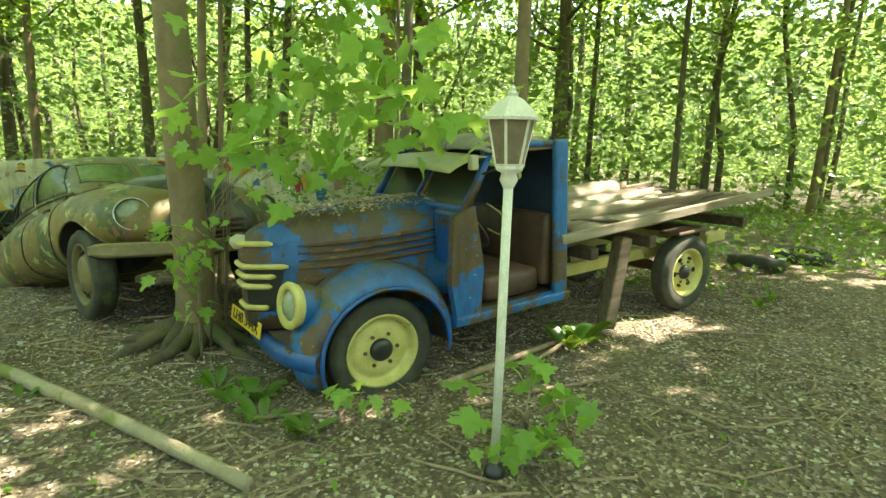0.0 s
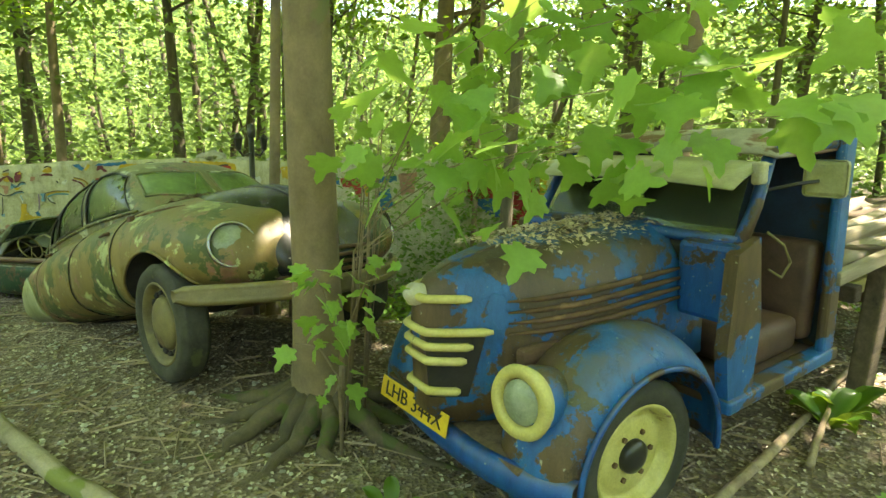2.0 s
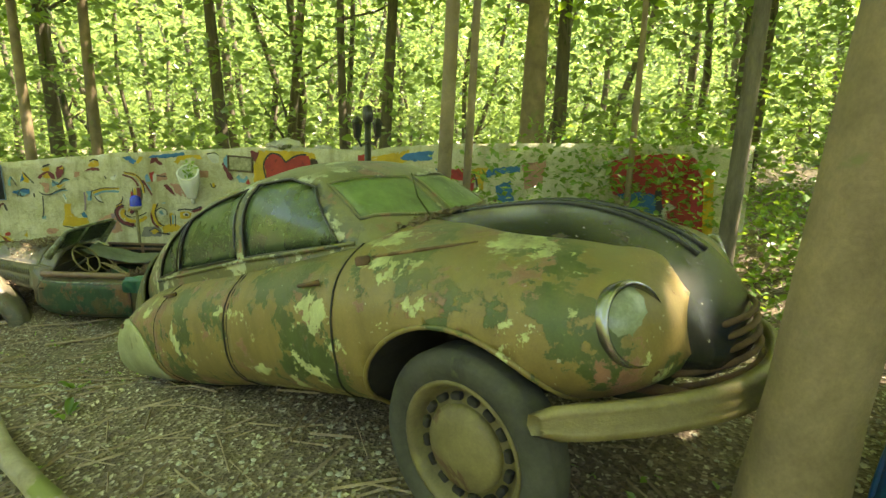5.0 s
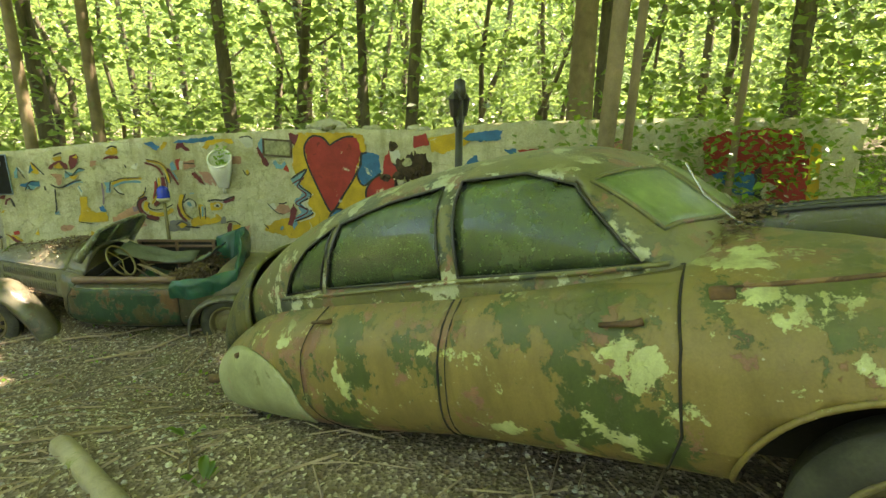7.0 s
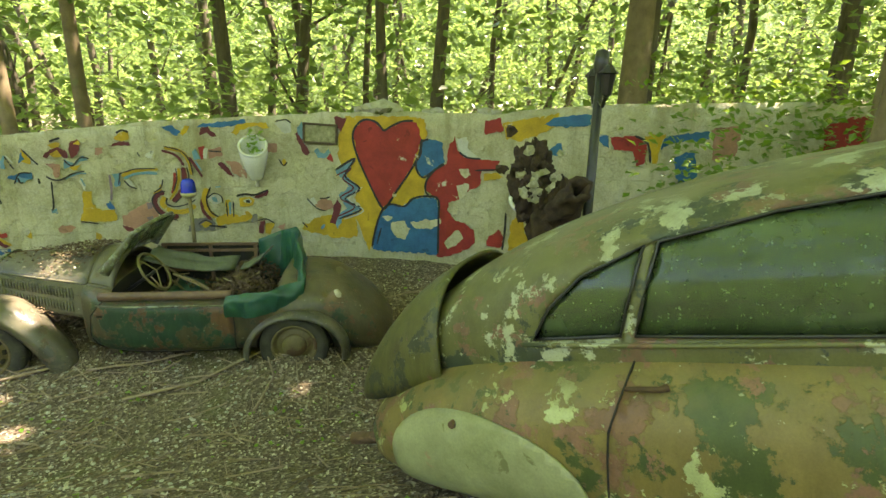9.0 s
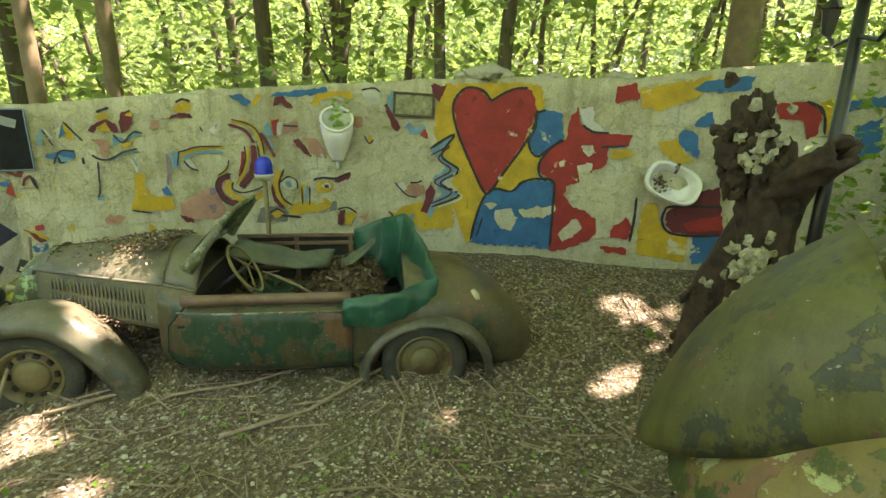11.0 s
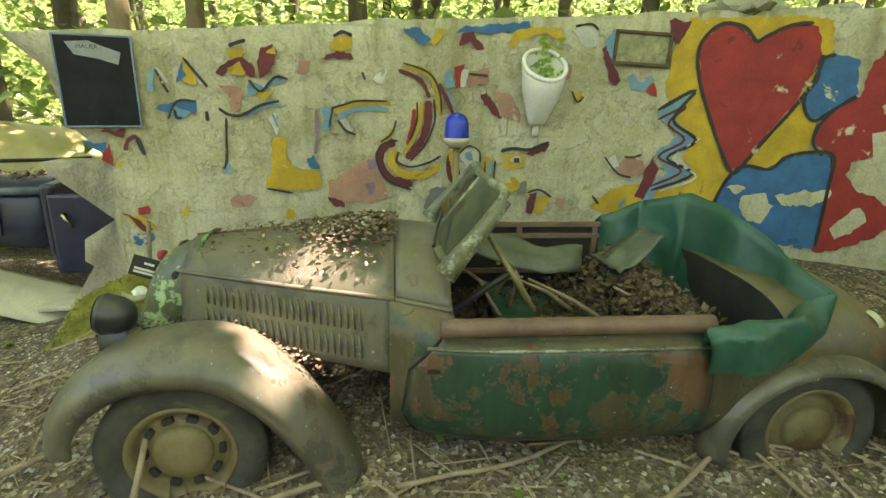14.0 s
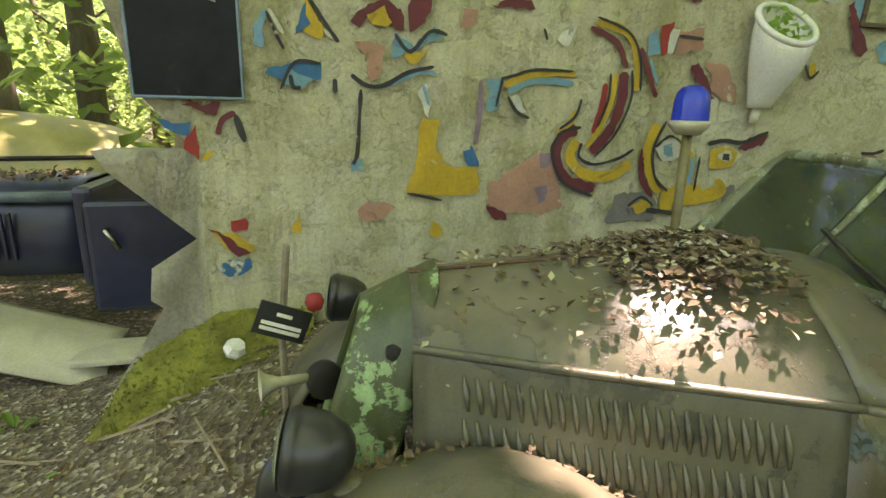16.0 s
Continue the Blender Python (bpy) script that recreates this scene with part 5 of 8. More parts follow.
        fold = 0.014 * math.sin(u * 38 + v * 7) + 0.03 * noise.noise((u * 9, v * 3, 7)) + 0.022 * abs(noise.noise((u * 22 + v * 3, v * 5, 2)))
        if v < 0.45:
            w = v / 0.45
            return Vector((a.x, a.y, 0.62 + (a.z - 0.62) * w)) + out * (-0.10 * (1 - w) + fold)
        w = (v - 0.45) / 0.55
        return Vector((a.x, a.y, a.z + (b - 0.06 - a.z) * w + 0.04 * math.sin(math.pi * w))) + out * (0.05 * math.sin(w * math.pi * 0.75) + fold)
    bm = bmesh.new()
    grid(bm, hoodcloth, 120, 26)
    back = bmesh.ops.duplicate(bm, geom=bm.faces[:])["geom"]
    bmesh.ops.translate(bm, verts=[g for g in back if isinstance(g, bmesh.types.BMVert)], vec=(0.008, 0, -0.008))
    part("folded_hood", bm, M_TARP, c, "dark green folded hood cloth hanging over the tail", True)
    return c


M_GREENSHELL = peeling("green_shell_paint", [((0.10, 0.12, 0.055), 0), ((0.09, 0.115, 0.05), 0.4), ((0.34, 0.52, 0.24), 0.55)], 5.0, 0.4)
M_PALEGREEN = peeling("pale_green_paint", [((0.12, 0.10, 0.06), 0), ((0.17, 0.18, 0.10), 0.40), ((0.36, 0.42, 0.30), 0.52), ((0.14, 0.13, 0.07), 0.62)], 6.0, 0.45)
M_TUB = peeling("olive_green_tub_paint", [((0.15, 0.078, 0.04), 0), ((0.10, 0.088, 0.045), 0.42), ((0.03, 0.065, 0.038), 0.56), ((0.18, 0.09, 0.05), 0.60), ((0.44, 0.40, 0.22), 0.68)], 2.9, 0.38, dust=(0.13, 0.11, 0.06))
M_RUSTBROWN = rough_mat("rusted_brown_paint", (0.11, 0.06, 0.04), (0.21, 0.125, 0.085), 6, 0.5, 0.003)
M_SEAT = rough_mat("grey_green_leatherette", (0.06, 0.075, 0.055), (0.15, 0.17, 0.13), 6, 0.5, 0.004)
CONVERTIBLE = convertible()


# ---- mural paint on the wall ----
def on_wall(x, z, layer):
    return Vector((x, wall_y(x) - 0.008 - 0.0035 * layer + 0.006 * noise.noise((x * 2, z * 2, 3)), z))


def ragged(pts, step=0.022, amp=0.02):
    """The outline with flaked, uneven edges."""
    out = []
    for (x0, z0), (x1, z1) in zip(pts, pts[1:] + pts[:1]):
        n = max(1, int(math.hypot(x1 - x0, z1 - z0) / step))
        for k in range(n):
            x, z = x0 + (x1 - x0) * k / n, z0 + (z1 - z0) * k / n
            s = amp if n > 1 else amp * 0.5
            out.append((x + s * (noise.noise((x * 17, z * 17, 1)) + 0.7 * noise.noise((x * 53, z * 53, 2))), z + s * (noise.noise((x * 17, z * 17, 9)) + 0.7 * noise.noise((x * 53, z * 53, 5)))))
    return out


def shape(material, pts, layer=1):
    """A patch of mural paint with flaked edges, a part of the wall."""
    bm = bmesh.new()
    bm.faces.new([bm.verts.new((x, 0, z)) for x, z in ragged(pts)])
    xs = [v.co.x for v in bm.verts]
    for k in range(1, int((max(xs) - min(xs)) / 0.25) + 1):
        w = min(xs) + 0.25 * k
        bmesh.ops.bisect_plane(bm, geom=bm.verts[:] + bm.edges[:] + bm.faces[:], plane_co=(w, 0, 0), plane_no=(1, 0, 0))
    bmesh.ops.triangulate(bm, faces=bm.faces[:])
    for v in bm.verts:
        v.co = on_wall(v.co.x, v.co.z, layer)
    return part("paint_patch", bm, material, WALL)


def stroke(material, pts, width, layer=3):
    """A brush stroke of mural paint along points."""
    fine = []
    for i in range(len(pts) - 1):
        p0, p1, p2, p3 = (Vector(pts[max(0, min(len(pts) - 1, j))]) for j in (i - 1, i, i + 1, i + 2))
        for k in range(5):
            t = k / 5
            fine.append(0.5 * ((2 * p1) + (p2 - p0) * t + (2 * p0 - 5 * p1 + 4 * p2 - p3) * t * t + (3 * p1 - p0 - 3 * p2 + p3) * t**3))
    fine.append(Vector(pts[-1]))
    bm, rows = bmesh.new(), []
    for i, p in enumerate(fine):
        d = (fine[min(i + 1, len(fine) - 1)] - fine[max(i - 1, 0)])
        d = d.normalized() if d.length > 1e-6 else Vector((1, 0))
        w = width * 0.6 * (1 + 0.35 * noise.noise((p.x * 23, p.y * 23, 4))) * (0.5 if i in (0, len(fine) - 1) else 1)
        rows.append([bm.verts.new(on_wall(p.x - d.y * s * w, p.y + d.x * s * w, layer)) for s in (-1, 1)])
    for a, b in zip(rows, rows[1:]):
        bm.faces.new((a[0], b[0], b[1], a[1]))
    return part("paint_stroke", bm, material, WALL)


shape(P_YEL, [(-5.94, 1.35), (-5.18, 1.37), (-5.00, 1.34), (-4.96, 1.15), (-5.07, 0.99), (-4.97, 0.71), (-5.00, 0.39), (-5.20, 0.33), (-5.48, 0.19), (-5.58, -0.05), (-5.69, -0.33), (-5.75, -0.17), (-5.85, 0.12), (-5.77, 0.23), (-5.87, 0.36), (-5.80, 0.51), (-5.98, 0.63), (-5.90, 0.83), (-6.01, 0.73), (-6.05, 0.90), (-6.02, 1.14)], 1)
shape(P_RED, [(-5.49, 1.19), (-5.57, 1.28), (-5.70, 1.32), (-5.80, 1.26), (-5.85, 1.14), (-5.81, 0.91), (-5.71, 0.64), (-5.58, 0.36), (-5.51, 0.26), (-5.46, 0.28), (-5.32, 0.50), (-5.16, 0.75), (-5.07, 0.97), (-5.04, 1.13), (-5.07, 1.27), (-5.13, 1.32), (-5.26, 1.31), (-5.39, 1.24)], 2)
stroke(P_BLK, [(-5.48, 1.19), (-5.57, 1.29), (-5.70, 1.32), (-5.80, 1.26), (-5.86, 1.13), (-5.82, 0.91), (-5.71, 0.64), (-5.58, 0.36), (-5.51, 0.25), (-5.46, 0.27), (-5.32, 0.49), (-5.15, 0.75), (-5.05, 0.96), (-5.03, 1.11)], 0.022, 4)
stroke(P_BLK, [(-5.48, 1.19), (-5.39, 1.25), (-5.26, 1.31), (-5.13, 1.32)], 0.020, 4)
shape(P_BLU, [(-5.06, 0.92), (-5.04, 1.08), (-4.95, 1.11), (-4.93, 1.11), (-4.80, 1.09), (-4.76, 0.88), (-4.78, 0.81), (-4.92, 0.71), (-5.03, 0.66), (-5.09, 0.75), (-5.10, 0.85)], 2)
stroke(P_BLK, [(-4.95, 1.11), (-5.04, 1.07), (-5.04, 0.94), (-5.10, 0.82), (-5.07, 0.70), (-5.00, 0.65), (-4.91, 0.72), (-4.77, 0.83)], 0.020, 4)
shape(P_BLU, [(-5.64, -0.30), (-5.61, -0.06), (-5.53, 0.19), (-5.42, 0.29), (-5.25, 0.28), (-5.14, 0.38), (-4.98, 0.41), (-4.84, 0.39), (-4.81, 0.17), (-4.80, -0.33), (-5.24, -0.31), (-5.51, -0.32)], 2)
stroke(P_BLK, [(-5.65, -0.27), (-5.61, -0.06), (-5.53, 0.19), (-5.42, 0.30), (-5.24, 0.28), (-5.14, 0.38), (-4.98, 0.42), (-4.83, 0.39), (-4.82, 0.14), (-4.82, -0.31)], 0.022, 4)
shape(M_CONCRETE, [(-5.39, 0.07), (-5.23, 0.09), (-5.17, -0.01), (-5.23, -0.14), (-5.33, -0.12), (-5.41, -0.02)], 3)
shape(M_CONCRETE, [(-5.16, 0.08), (-4.99, 0.12), (-4.79, 0.14), (-4.79, 0.08), (-4.91, 0.01), (-5.12, 0.01)], 3)
shape(M_CONCRETE, [(-5.46, 0.08), (-5.38, 0.13), (-5.44, 0.16), (-5.52, 0.13)], 3)
shape(P_RED, [(-4.98, 0.49), (-4.96, 0.63), (-4.86, 0.76), (-4.74, 0.82), (-4.71, 1.06), (-4.64, 1.15), (-4.60, 0.97), (-4.49, 0.91), (-4.29, 0.89), (-4.14, 0.89), (-4.15, 0.78), (-4.34, 0.75), (-4.33, 0.60), (-4.45, 0.51), (-4.56, 0.40), (-4.70, 0.35), (-4.71, 0.25), (-4.63, 0.15), (-4.51, 0.11), (-4.38, 0.01), (-4.38, -0.15), (-4.52, -0.26), (-4.75, -0.36), (-4.83, -0.34), (-4.81, -0.01), (-4.83, 0.39)], 2)
stroke(P_BLK, [(-4.76, 0.82), (-4.88, 0.74), (-4.97, 0.61), (-4.98, 0.48), (-4.91, 0.40)], 0.020, 4)
shape(M_CONCRETE, [(-4.59, 0.76), (-4.49, 0.79), (-4.44, 0.70), (-4.52, 0.66)], 3)
shape(M_CONCRETE, [(-4.62, 0.57), (-4.47, 0.60), (-4.47, 0.48), (-4.56, 0.39)], 3)
shape(M_CONCRETE, [(-4.70, -0.09), (-4.59, 0.02), (-4.51, -0.08), (-4.58, -0.16), (-4.69, -0.25), (-4.75, -0.17)], 3)
shape(P_WHT, [(-4.62, 1.13), (-4.50, 1.15), (-4.49, 1.02), (-4.39, 0.93), (-4.51, 0.91), (-4.59, 0.97)], 3)
stroke(P_BLK, [(-4.59, 0.97), (-4.49, 0.91), (-4.34, 0.90)], 0.020, 4)
shape(P_YEL, [(-4.31, 0.72), (-4.13, 0.75), (-4.08, 0.71), (-4.17, 0.65), (-4.30, 0.65)], 2)
stroke(P_BLK, [(-4.40, 0.76), (-4.17, 0.78)], 0.018, 4)
shape(P_RED, [(-4.30, 1.34), (-4.14, 1.38), (-4.10, 1.23), (-4.30, 1.18)], 2)
shape(P_RED, [(-4.25, -0.09), (-4.10, 0.05), (-4.04, -0.05), (-4.07, -0.18), (-4.22, -0.16)], 2)
shape(P_RED, [(-4.32, -0.26), (-4.07, -0.27), (-4.06, -0.34), (-4.28, -0.33)], 2)
shape(P_YEL, [(-3.98, -0.32), (-3.98, 0.04), (-3.94, 0.21), (-3.84, 0.22), (-3.80, 0.05), (-3.74, -0.07), (-3.53, -0.08), (-3.53, -0.30), (-3.54, -0.38)], 1)
stroke(P_BLK, [(-4.05, -0.20), (-4.03, 0.06), (-4.03, 0.27)], 0.020, 4)
shape(P_YEL, [(-4.04, 1.16), (-3.94, 1.33), (-3.73, 1.38), (-3.53, 1.45), (-3.51, 1.33), (-3.66, 1.23), (-3.94, 1.12)], 1)
shape(P_YEL, [(-3.89, 0.83), (-3.74, 0.86), (-3.66, 0.72), (-3.56, 0.66), (-3.70, 0.61), (-3.88, 0.76)], 1)
shape(P_MAR, [(-3.75, 0.00), (-3.75, 0.13), (-3.67, 0.23), (-3.54, 0.36), (-3.32, 0.41), (-3.23, -0.06), (-3.49, -0.09), (-3.66, -0.06)], 2)
shape(P_RED, [(-3.60, 0.04), (-3.26, 0.14), (-3.23, -0.02), (-3.54, -0.05)], 3)
stroke(P_BLK, [(-3.23, -0.06), (-3.49, -0.09), (-3.70, -0.07), (-3.78, 0.03), (-3.77, 0.15), (-3.70, 0.20), (-3.28, 0.22)], 0.020, 4)
shape(P_BLU, [(-3.50, -0.28), (-3.49, -0.10), (-3.23, -0.03), (-3.16, -0.35), (-3.46, -0.38)], 2)
shape(P_BLU, [(-3.74, 0.90), (-3.69, 0.97), (-3.58, 0.90), (-3.54, 0.68), (-3.65, 0.75), (-3.72, 0.81)], 2)
shape(P_BLU, [(-3.64, 0.99), (-3.56, 1.08), (-3.47, 1.12), (-3.44, 0.99), (-3.58, 0.98)], 2)
stroke(P_BLK, [(-5.59, -0.23), (-5.53, -0.01)], 0.016, 5)
shape(P_LBL, [(-6.09, 0.70), (-5.83, 0.85), (-5.96, 0.63), (-5.79, 0.49), (-5.96, 0.35), (-5.78, 0.23), (-6.02, 0.09), (-6.09, -0.07), (-6.13, 0.09), (-5.96, 0.22), (-6.07, 0.38), (-5.92, 0.50), (-6.03, 0.61)], 2)
stroke(P_BLK, [(-6.09, 0.70), (-5.84, 0.85), (-5.97, 0.63), (-5.79, 0.48), (-5.98, 0.34), (-5.78, 0.22), (-6.07, 0.08)], 0.020, 4)
stroke(P_MAR, [(-6.08, 0.63), (-5.89, 0.73), (-6.00, 0.60), (-5.87, 0.48), (-6.04, 0.35), (-5.86, 0.24), (-6.08, 0.11)], 0.016, 3)
stroke(P_WHT, [(-5.76, 0.50), (-5.93, 0.34), (-5.75, 0.20), (-6.00, 0.08)], 0.014, 4)
shape(P_MAR, [(-6.18, 0.02), (-6.13, 0.24), (-6.07, 0.35), (-6.03, 0.20), (-6.10, 0.01)], 2)
shape(P_YEL, [(-6.54, -0.08), (-6.38, 0.08), (-6.25, 0.11), (-5.85, 0.20), (-5.83, -0.14), (-6.11, -0.18), (-6.38, -0.11)], 1)
shape(P_BLU, [(-8.04, 1.20), (-7.92, 1.23), (-7.84, 1.15), (-7.89, 1.10), (-7.97, 1.16)], 2)
shape(P_YEL, [(-7.86, 1.13), (-7.79, 1.21), (-7.73, 1.23), (-7.77, 1.16), (-7.82, 1.11)], 2)
shape(P_BLU, [(-7.69, 1.20), (-7.60, 1.25), (-7.13, 1.30), (-7.11, 1.25), (-7.32, 1.21), (-7.56, 1.21)], 1)
shape(P_MAR, [(-7.64, 1.11), (-7.61, 1.20), (-7.54, 1.21), (-7.46, 1.11), (-7.51, 1.09), (-7.57, 1.15)], 2)
shape(P_YEL, [(-7.29, 1.14), (-7.23, 1.23), (-7.11, 1.27), (-6.89, 1.26), (-6.86, 1.20), (-7.03, 1.22), (-7.18, 1.18), (-7.24, 1.11)], 2)
shape(P_WHT, [(-6.80, 1.27), (-6.66, 1.29), (-6.60, 1.26), (-6.61, 1.16), (-6.67, 1.13), (-6.76, 1.21)], 2)
stroke(P_BLK, [(-6.78, 1.28), (-6.66, 1.30), (-6.60, 1.26)], 0.014, 4)
shape(P_LBL, [(-6.53, 1.20), (-6.47, 1.28), (-6.45, 1.02), (-6.50, 0.99)], 2)
shape(P_MAR, [(-6.56, 1.13), (-6.52, 1.16), (-6.46, 1.02), (-6.39, 0.91), (-6.42, 0.87), (-6.48, 0.90)], 3)
shape(P_MAR, [(-6.08, 1.35), (-5.93, 1.33), (-5.96, 1.24), (-6.00, 1.17), (-6.06, 1.24)], 2)
shape(P_LBL, [(-6.34, 0.92), (-6.30, 0.96), (-6.22, 0.90), (-6.17, 0.95), (-6.13, 0.92), (-6.19, 0.85), (-6.29, 0.85)], 2)
shape(P_RED, [(-6.19, 0.83), (-6.13, 0.90), (-6.11, 0.80)], 2)
shape(P_LBL, [(-9.62, 0.77), (-9.58, 0.91), (-9.55, 0.88), (-9.58, 0.76)], 2)
stroke(P_BLK, [(-9.56, 0.90), (-9.52, 0.80), (-9.50, 0.76)], 0.012, 4)
stroke(P_WHT, [(-9.55, 0.91), (-9.50, 0.82)], 0.014, 3)
shape(P_YEL, [(-9.43, 0.84), (-9.40, 0.97), (-9.34, 0.82), (-9.38, 0.81)], 2)
shape(P_BLU, [(-9.44, 0.82), (-9.41, 0.95), (-9.40, 0.86)], 3)
stroke(P_BLK, [(-9.40, 0.97), (-9.31, 0.84), (-9.28, 0.80)], 0.014, 4)
shape(P_WHT, [(-9.35, 0.87), (-9.27, 0.80), (-9.31, 0.81)], 3)
shape(P_MAR, [(-9.22, 0.89), (-9.18, 0.96), (-9.09, 0.99), (-9.01, 0.95), (-9.00, 0.87), (-9.04, 0.87), (-9.07, 0.93), (-9.14, 0.92), (-9.19, 0.87)], 2)
shape(P_YEL, [(-9.16, 0.91), (-9.09, 0.96), (-9.04, 0.90), (-9.08, 0.87), (-9.14, 0.88)], 3)
shape(P_YEL, [(-9.15, 1.01), (-9.10, 1.04), (-9.04, 1.04), (-9.07, 0.99), (-9.14, 0.98)], 2)
stroke(P_BLK, [(-9.14, 1.05), (-9.10, 1.07), (-9.04, 1.09)], 0.020, 4)
shape(P_MAR, [(-8.98, 0.91), (-8.96, 1.04), (-8.88, 1.08), (-8.86, 1.02), (-8.90, 0.91), (-8.97, 0.86)], 2)
shape(P_YEL, [(-8.93, 1.02), (-8.87, 1.06), (-8.87, 1.01)], 3)
shape(P_PNK, [(-9.22, 0.82), (-9.09, 0.80), (-9.10, 0.67), (-9.15, 0.65), (-9.17, 0.76)], 2)
shape(P_LBL, [(-9.05, 0.76), (-9.04, 0.86), (-8.95, 0.80), (-8.86, 0.89), (-8.80, 0.85), (-8.89, 0.83), (-8.97, 0.77)], 2)
shape(P_YEL, [(-9.02, 0.75), (-8.93, 0.78), (-8.88, 0.80), (-8.96, 0.73)], 2)
stroke(P_BLK, [(-9.04, 0.85), (-8.97, 0.78), (-8.88, 0.87), (-8.80, 0.86)], 0.014, 4)
shape(P_PNK, [(-8.74, 0.91), (-8.71, 0.97), (-8.65, 0.98), (-8.67, 0.92)], 2)
shape(P_YEL, [(-8.53, 1.07), (-8.49, 1.13), (-8.38, 1.16), (-8.38, 1.07), (-8.46, 1.05)], 2)
stroke(P_BLK, [(-8.50, 1.14), (-8.44, 1.17), (-8.38, 1.15)], 0.020, 4)
shape(P_MAR, [(-8.59, 1.00), (-8.50, 1.05), (-8.39, 1.04), (-8.38, 1.00), (-8.50, 1.00)], 2)
shape(P_BLU, [(-9.57, 0.66), (-9.49, 0.71), (-9.36, 0.72), (-9.36, 0.65), (-9.48, 0.63)], 2)
shape(P_LBL, [(-9.52, 0.62), (-9.48, 0.68), (-9.39, 0.65), (-9.43, 0.60)], 3)
stroke(P_BLK, [(-9.52, 0.60), (-9.46, 0.71), (-9.36, 0.71)], 0.012, 4)
stroke(P_BLK, [(-9.48, 0.66), (-9.47, 0.61), (-9.44, 0.61)], 0.014, 4)
stroke(P_BLK, [(-9.30, 0.65), (-9.30, 0.59)], 0.018, 4)
stroke(P_BLK, [(-9.23, 0.67), (-9.17, 0.63), (-9.09, 0.63), (-8.98, 0.69), (-8.86, 0.72)], 0.016, 4)
stroke(P_LBL, [(-9.07, 0.63), (-8.94, 0.69), (-8.85, 0.69)], 0.014, 3)
stroke(P_BLK, [(-9.19, 0.61), (-9.20, 0.46), (-9.21, 0.33), (-9.23, 0.28)], 0.014, 4)
shape(P_LBL, [(-9.24, 0.29), (-9.19, 0.31), (-9.19, 0.24), (-9.24, 0.25)], 3)
shape(P_WHT, [(-8.93, 0.61), (-8.89, 0.65), (-8.88, 0.49), (-8.91, 0.52)], 3)
stroke(P_LBL, [(-8.91, 0.64), (-8.88, 0.55)], 0.012, 4)
shape(P_YEL, [(-8.91, 0.49), (-8.83, 0.48), (-8.84, 0.33), (-8.76, 0.26), (-8.63, 0.26), (-8.62, 0.13), (-8.79, 0.12), (-8.98, 0.15), (-8.94, 0.29)], 2)
stroke(P_BLK, [(-8.98, 0.14), (-8.81, 0.10)], 0.012, 4)
shape(P_BLU, [(-8.71, 0.33), (-8.66, 0.37), (-8.63, 0.26), (-8.68, 0.27)], 3)
stroke(P_LIL, [(-8.63, 0.67), (-8.63, 0.51), (-8.65, 0.37)], 0.020, 2)
shape(P_PNK, [(-9.21, 0.07), (-9.17, 0.10), (-9.03, 0.07), (-9.10, 0.01), (-9.18, 0.01)], 2)
shape(P_YEL, [(-8.87, -0.07), (-8.85, -0.00), (-8.80, -0.06), (-8.82, -0.10)], 2)
shape(P_YEL, [(-9.51, -0.01), (-9.47, 0.08), (-9.47, -0.03)], 2)
shape(P_YEL, [(-9.83, 0.00), (-9.76, -0.01), (-9.67, -0.07), (-9.66, -0.11), (-9.73, -0.11), (-9.80, -0.04)], 2)
shape(P_MAR, [(-9.84, 0.02), (-9.81, 0.01), (-9.68, -0.11), (-9.72, -0.12)], 3)
shape(P_RED, [(-9.74, 0.04), (-9.69, 0.06), (-9.68, -0.01), (-9.75, -0.00)], 3)
shape(P_BLU, [(-9.82, -0.15), (-9.69, -0.13), (-9.68, -0.18), (-9.78, -0.21)], 2)
shape(P_BLU, [(-9.99, 0.47), (-9.87, 0.45), (-9.87, 0.40), (-9.94, 0.42)], 2)
shape(P_RED, [(-9.90, 0.35), (-9.85, 0.43), (-9.84, 0.32)], 2)
stroke(P_MAR, [(-9.77, 0.41), (-9.75, 0.47), (-9.70, 0.50)], 0.020, 3)
stroke(P_BLK, [(-9.70, 0.49), (-9.67, 0.38)], 0.022, 4)
shape(P_YEL, [(-9.83, 0.32), (-9.78, 0.35), (-9.81, 0.31)], 2)
shape(P_MAR, [(-9.89, 0.53), (-9.82, 0.53), (-9.75, 0.54), (-9.78, 0.50), (-9.84, 0.51)], 2)
stroke(P_YEL, [(-8.51, 0.65), (-8.42, 0.69), (-8.26, 0.72), (-8.13, 0.72)], 0.030, 2)
stroke(P_LBL, [(-8.49, 0.62), (-8.38, 0.67), (-8.24, 0.68), (-8.14, 0.67)], 0.025, 3)
stroke(P_BLK, [(-8.53, 0.68), (-8.46, 0.70), (-8.35, 0.73), (-8.15, 0.73)], 0.012, 4)
shape(P_WHT, [(-8.48, 0.59), (-8.45, 0.61), (-8.37, 0.52), (-8.43, 0.52)], 3)
stroke(P_BLK, [(-8.49, 0.60), (-8.44, 0.53), (-8.37, 0.50)], 0.014, 4)
stroke(P_YEL, [(-8.12, 0.54), (-8.14, 0.48), (-8.21, 0.43)], 0.022, 2)
stroke(P_BLK, [(-8.09, 0.60), (-8.12, 0.51), (-8.20, 0.45)], 0.012, 4)
shape(P_LBL, [(-8.59, 0.67), (-8.53, 0.68), (-8.54, 0.53), (-8.59, 0.52)], 2)
stroke(P_BLK, [(-8.52, 0.69), (-8.55, 0.55)], 0.012, 4)
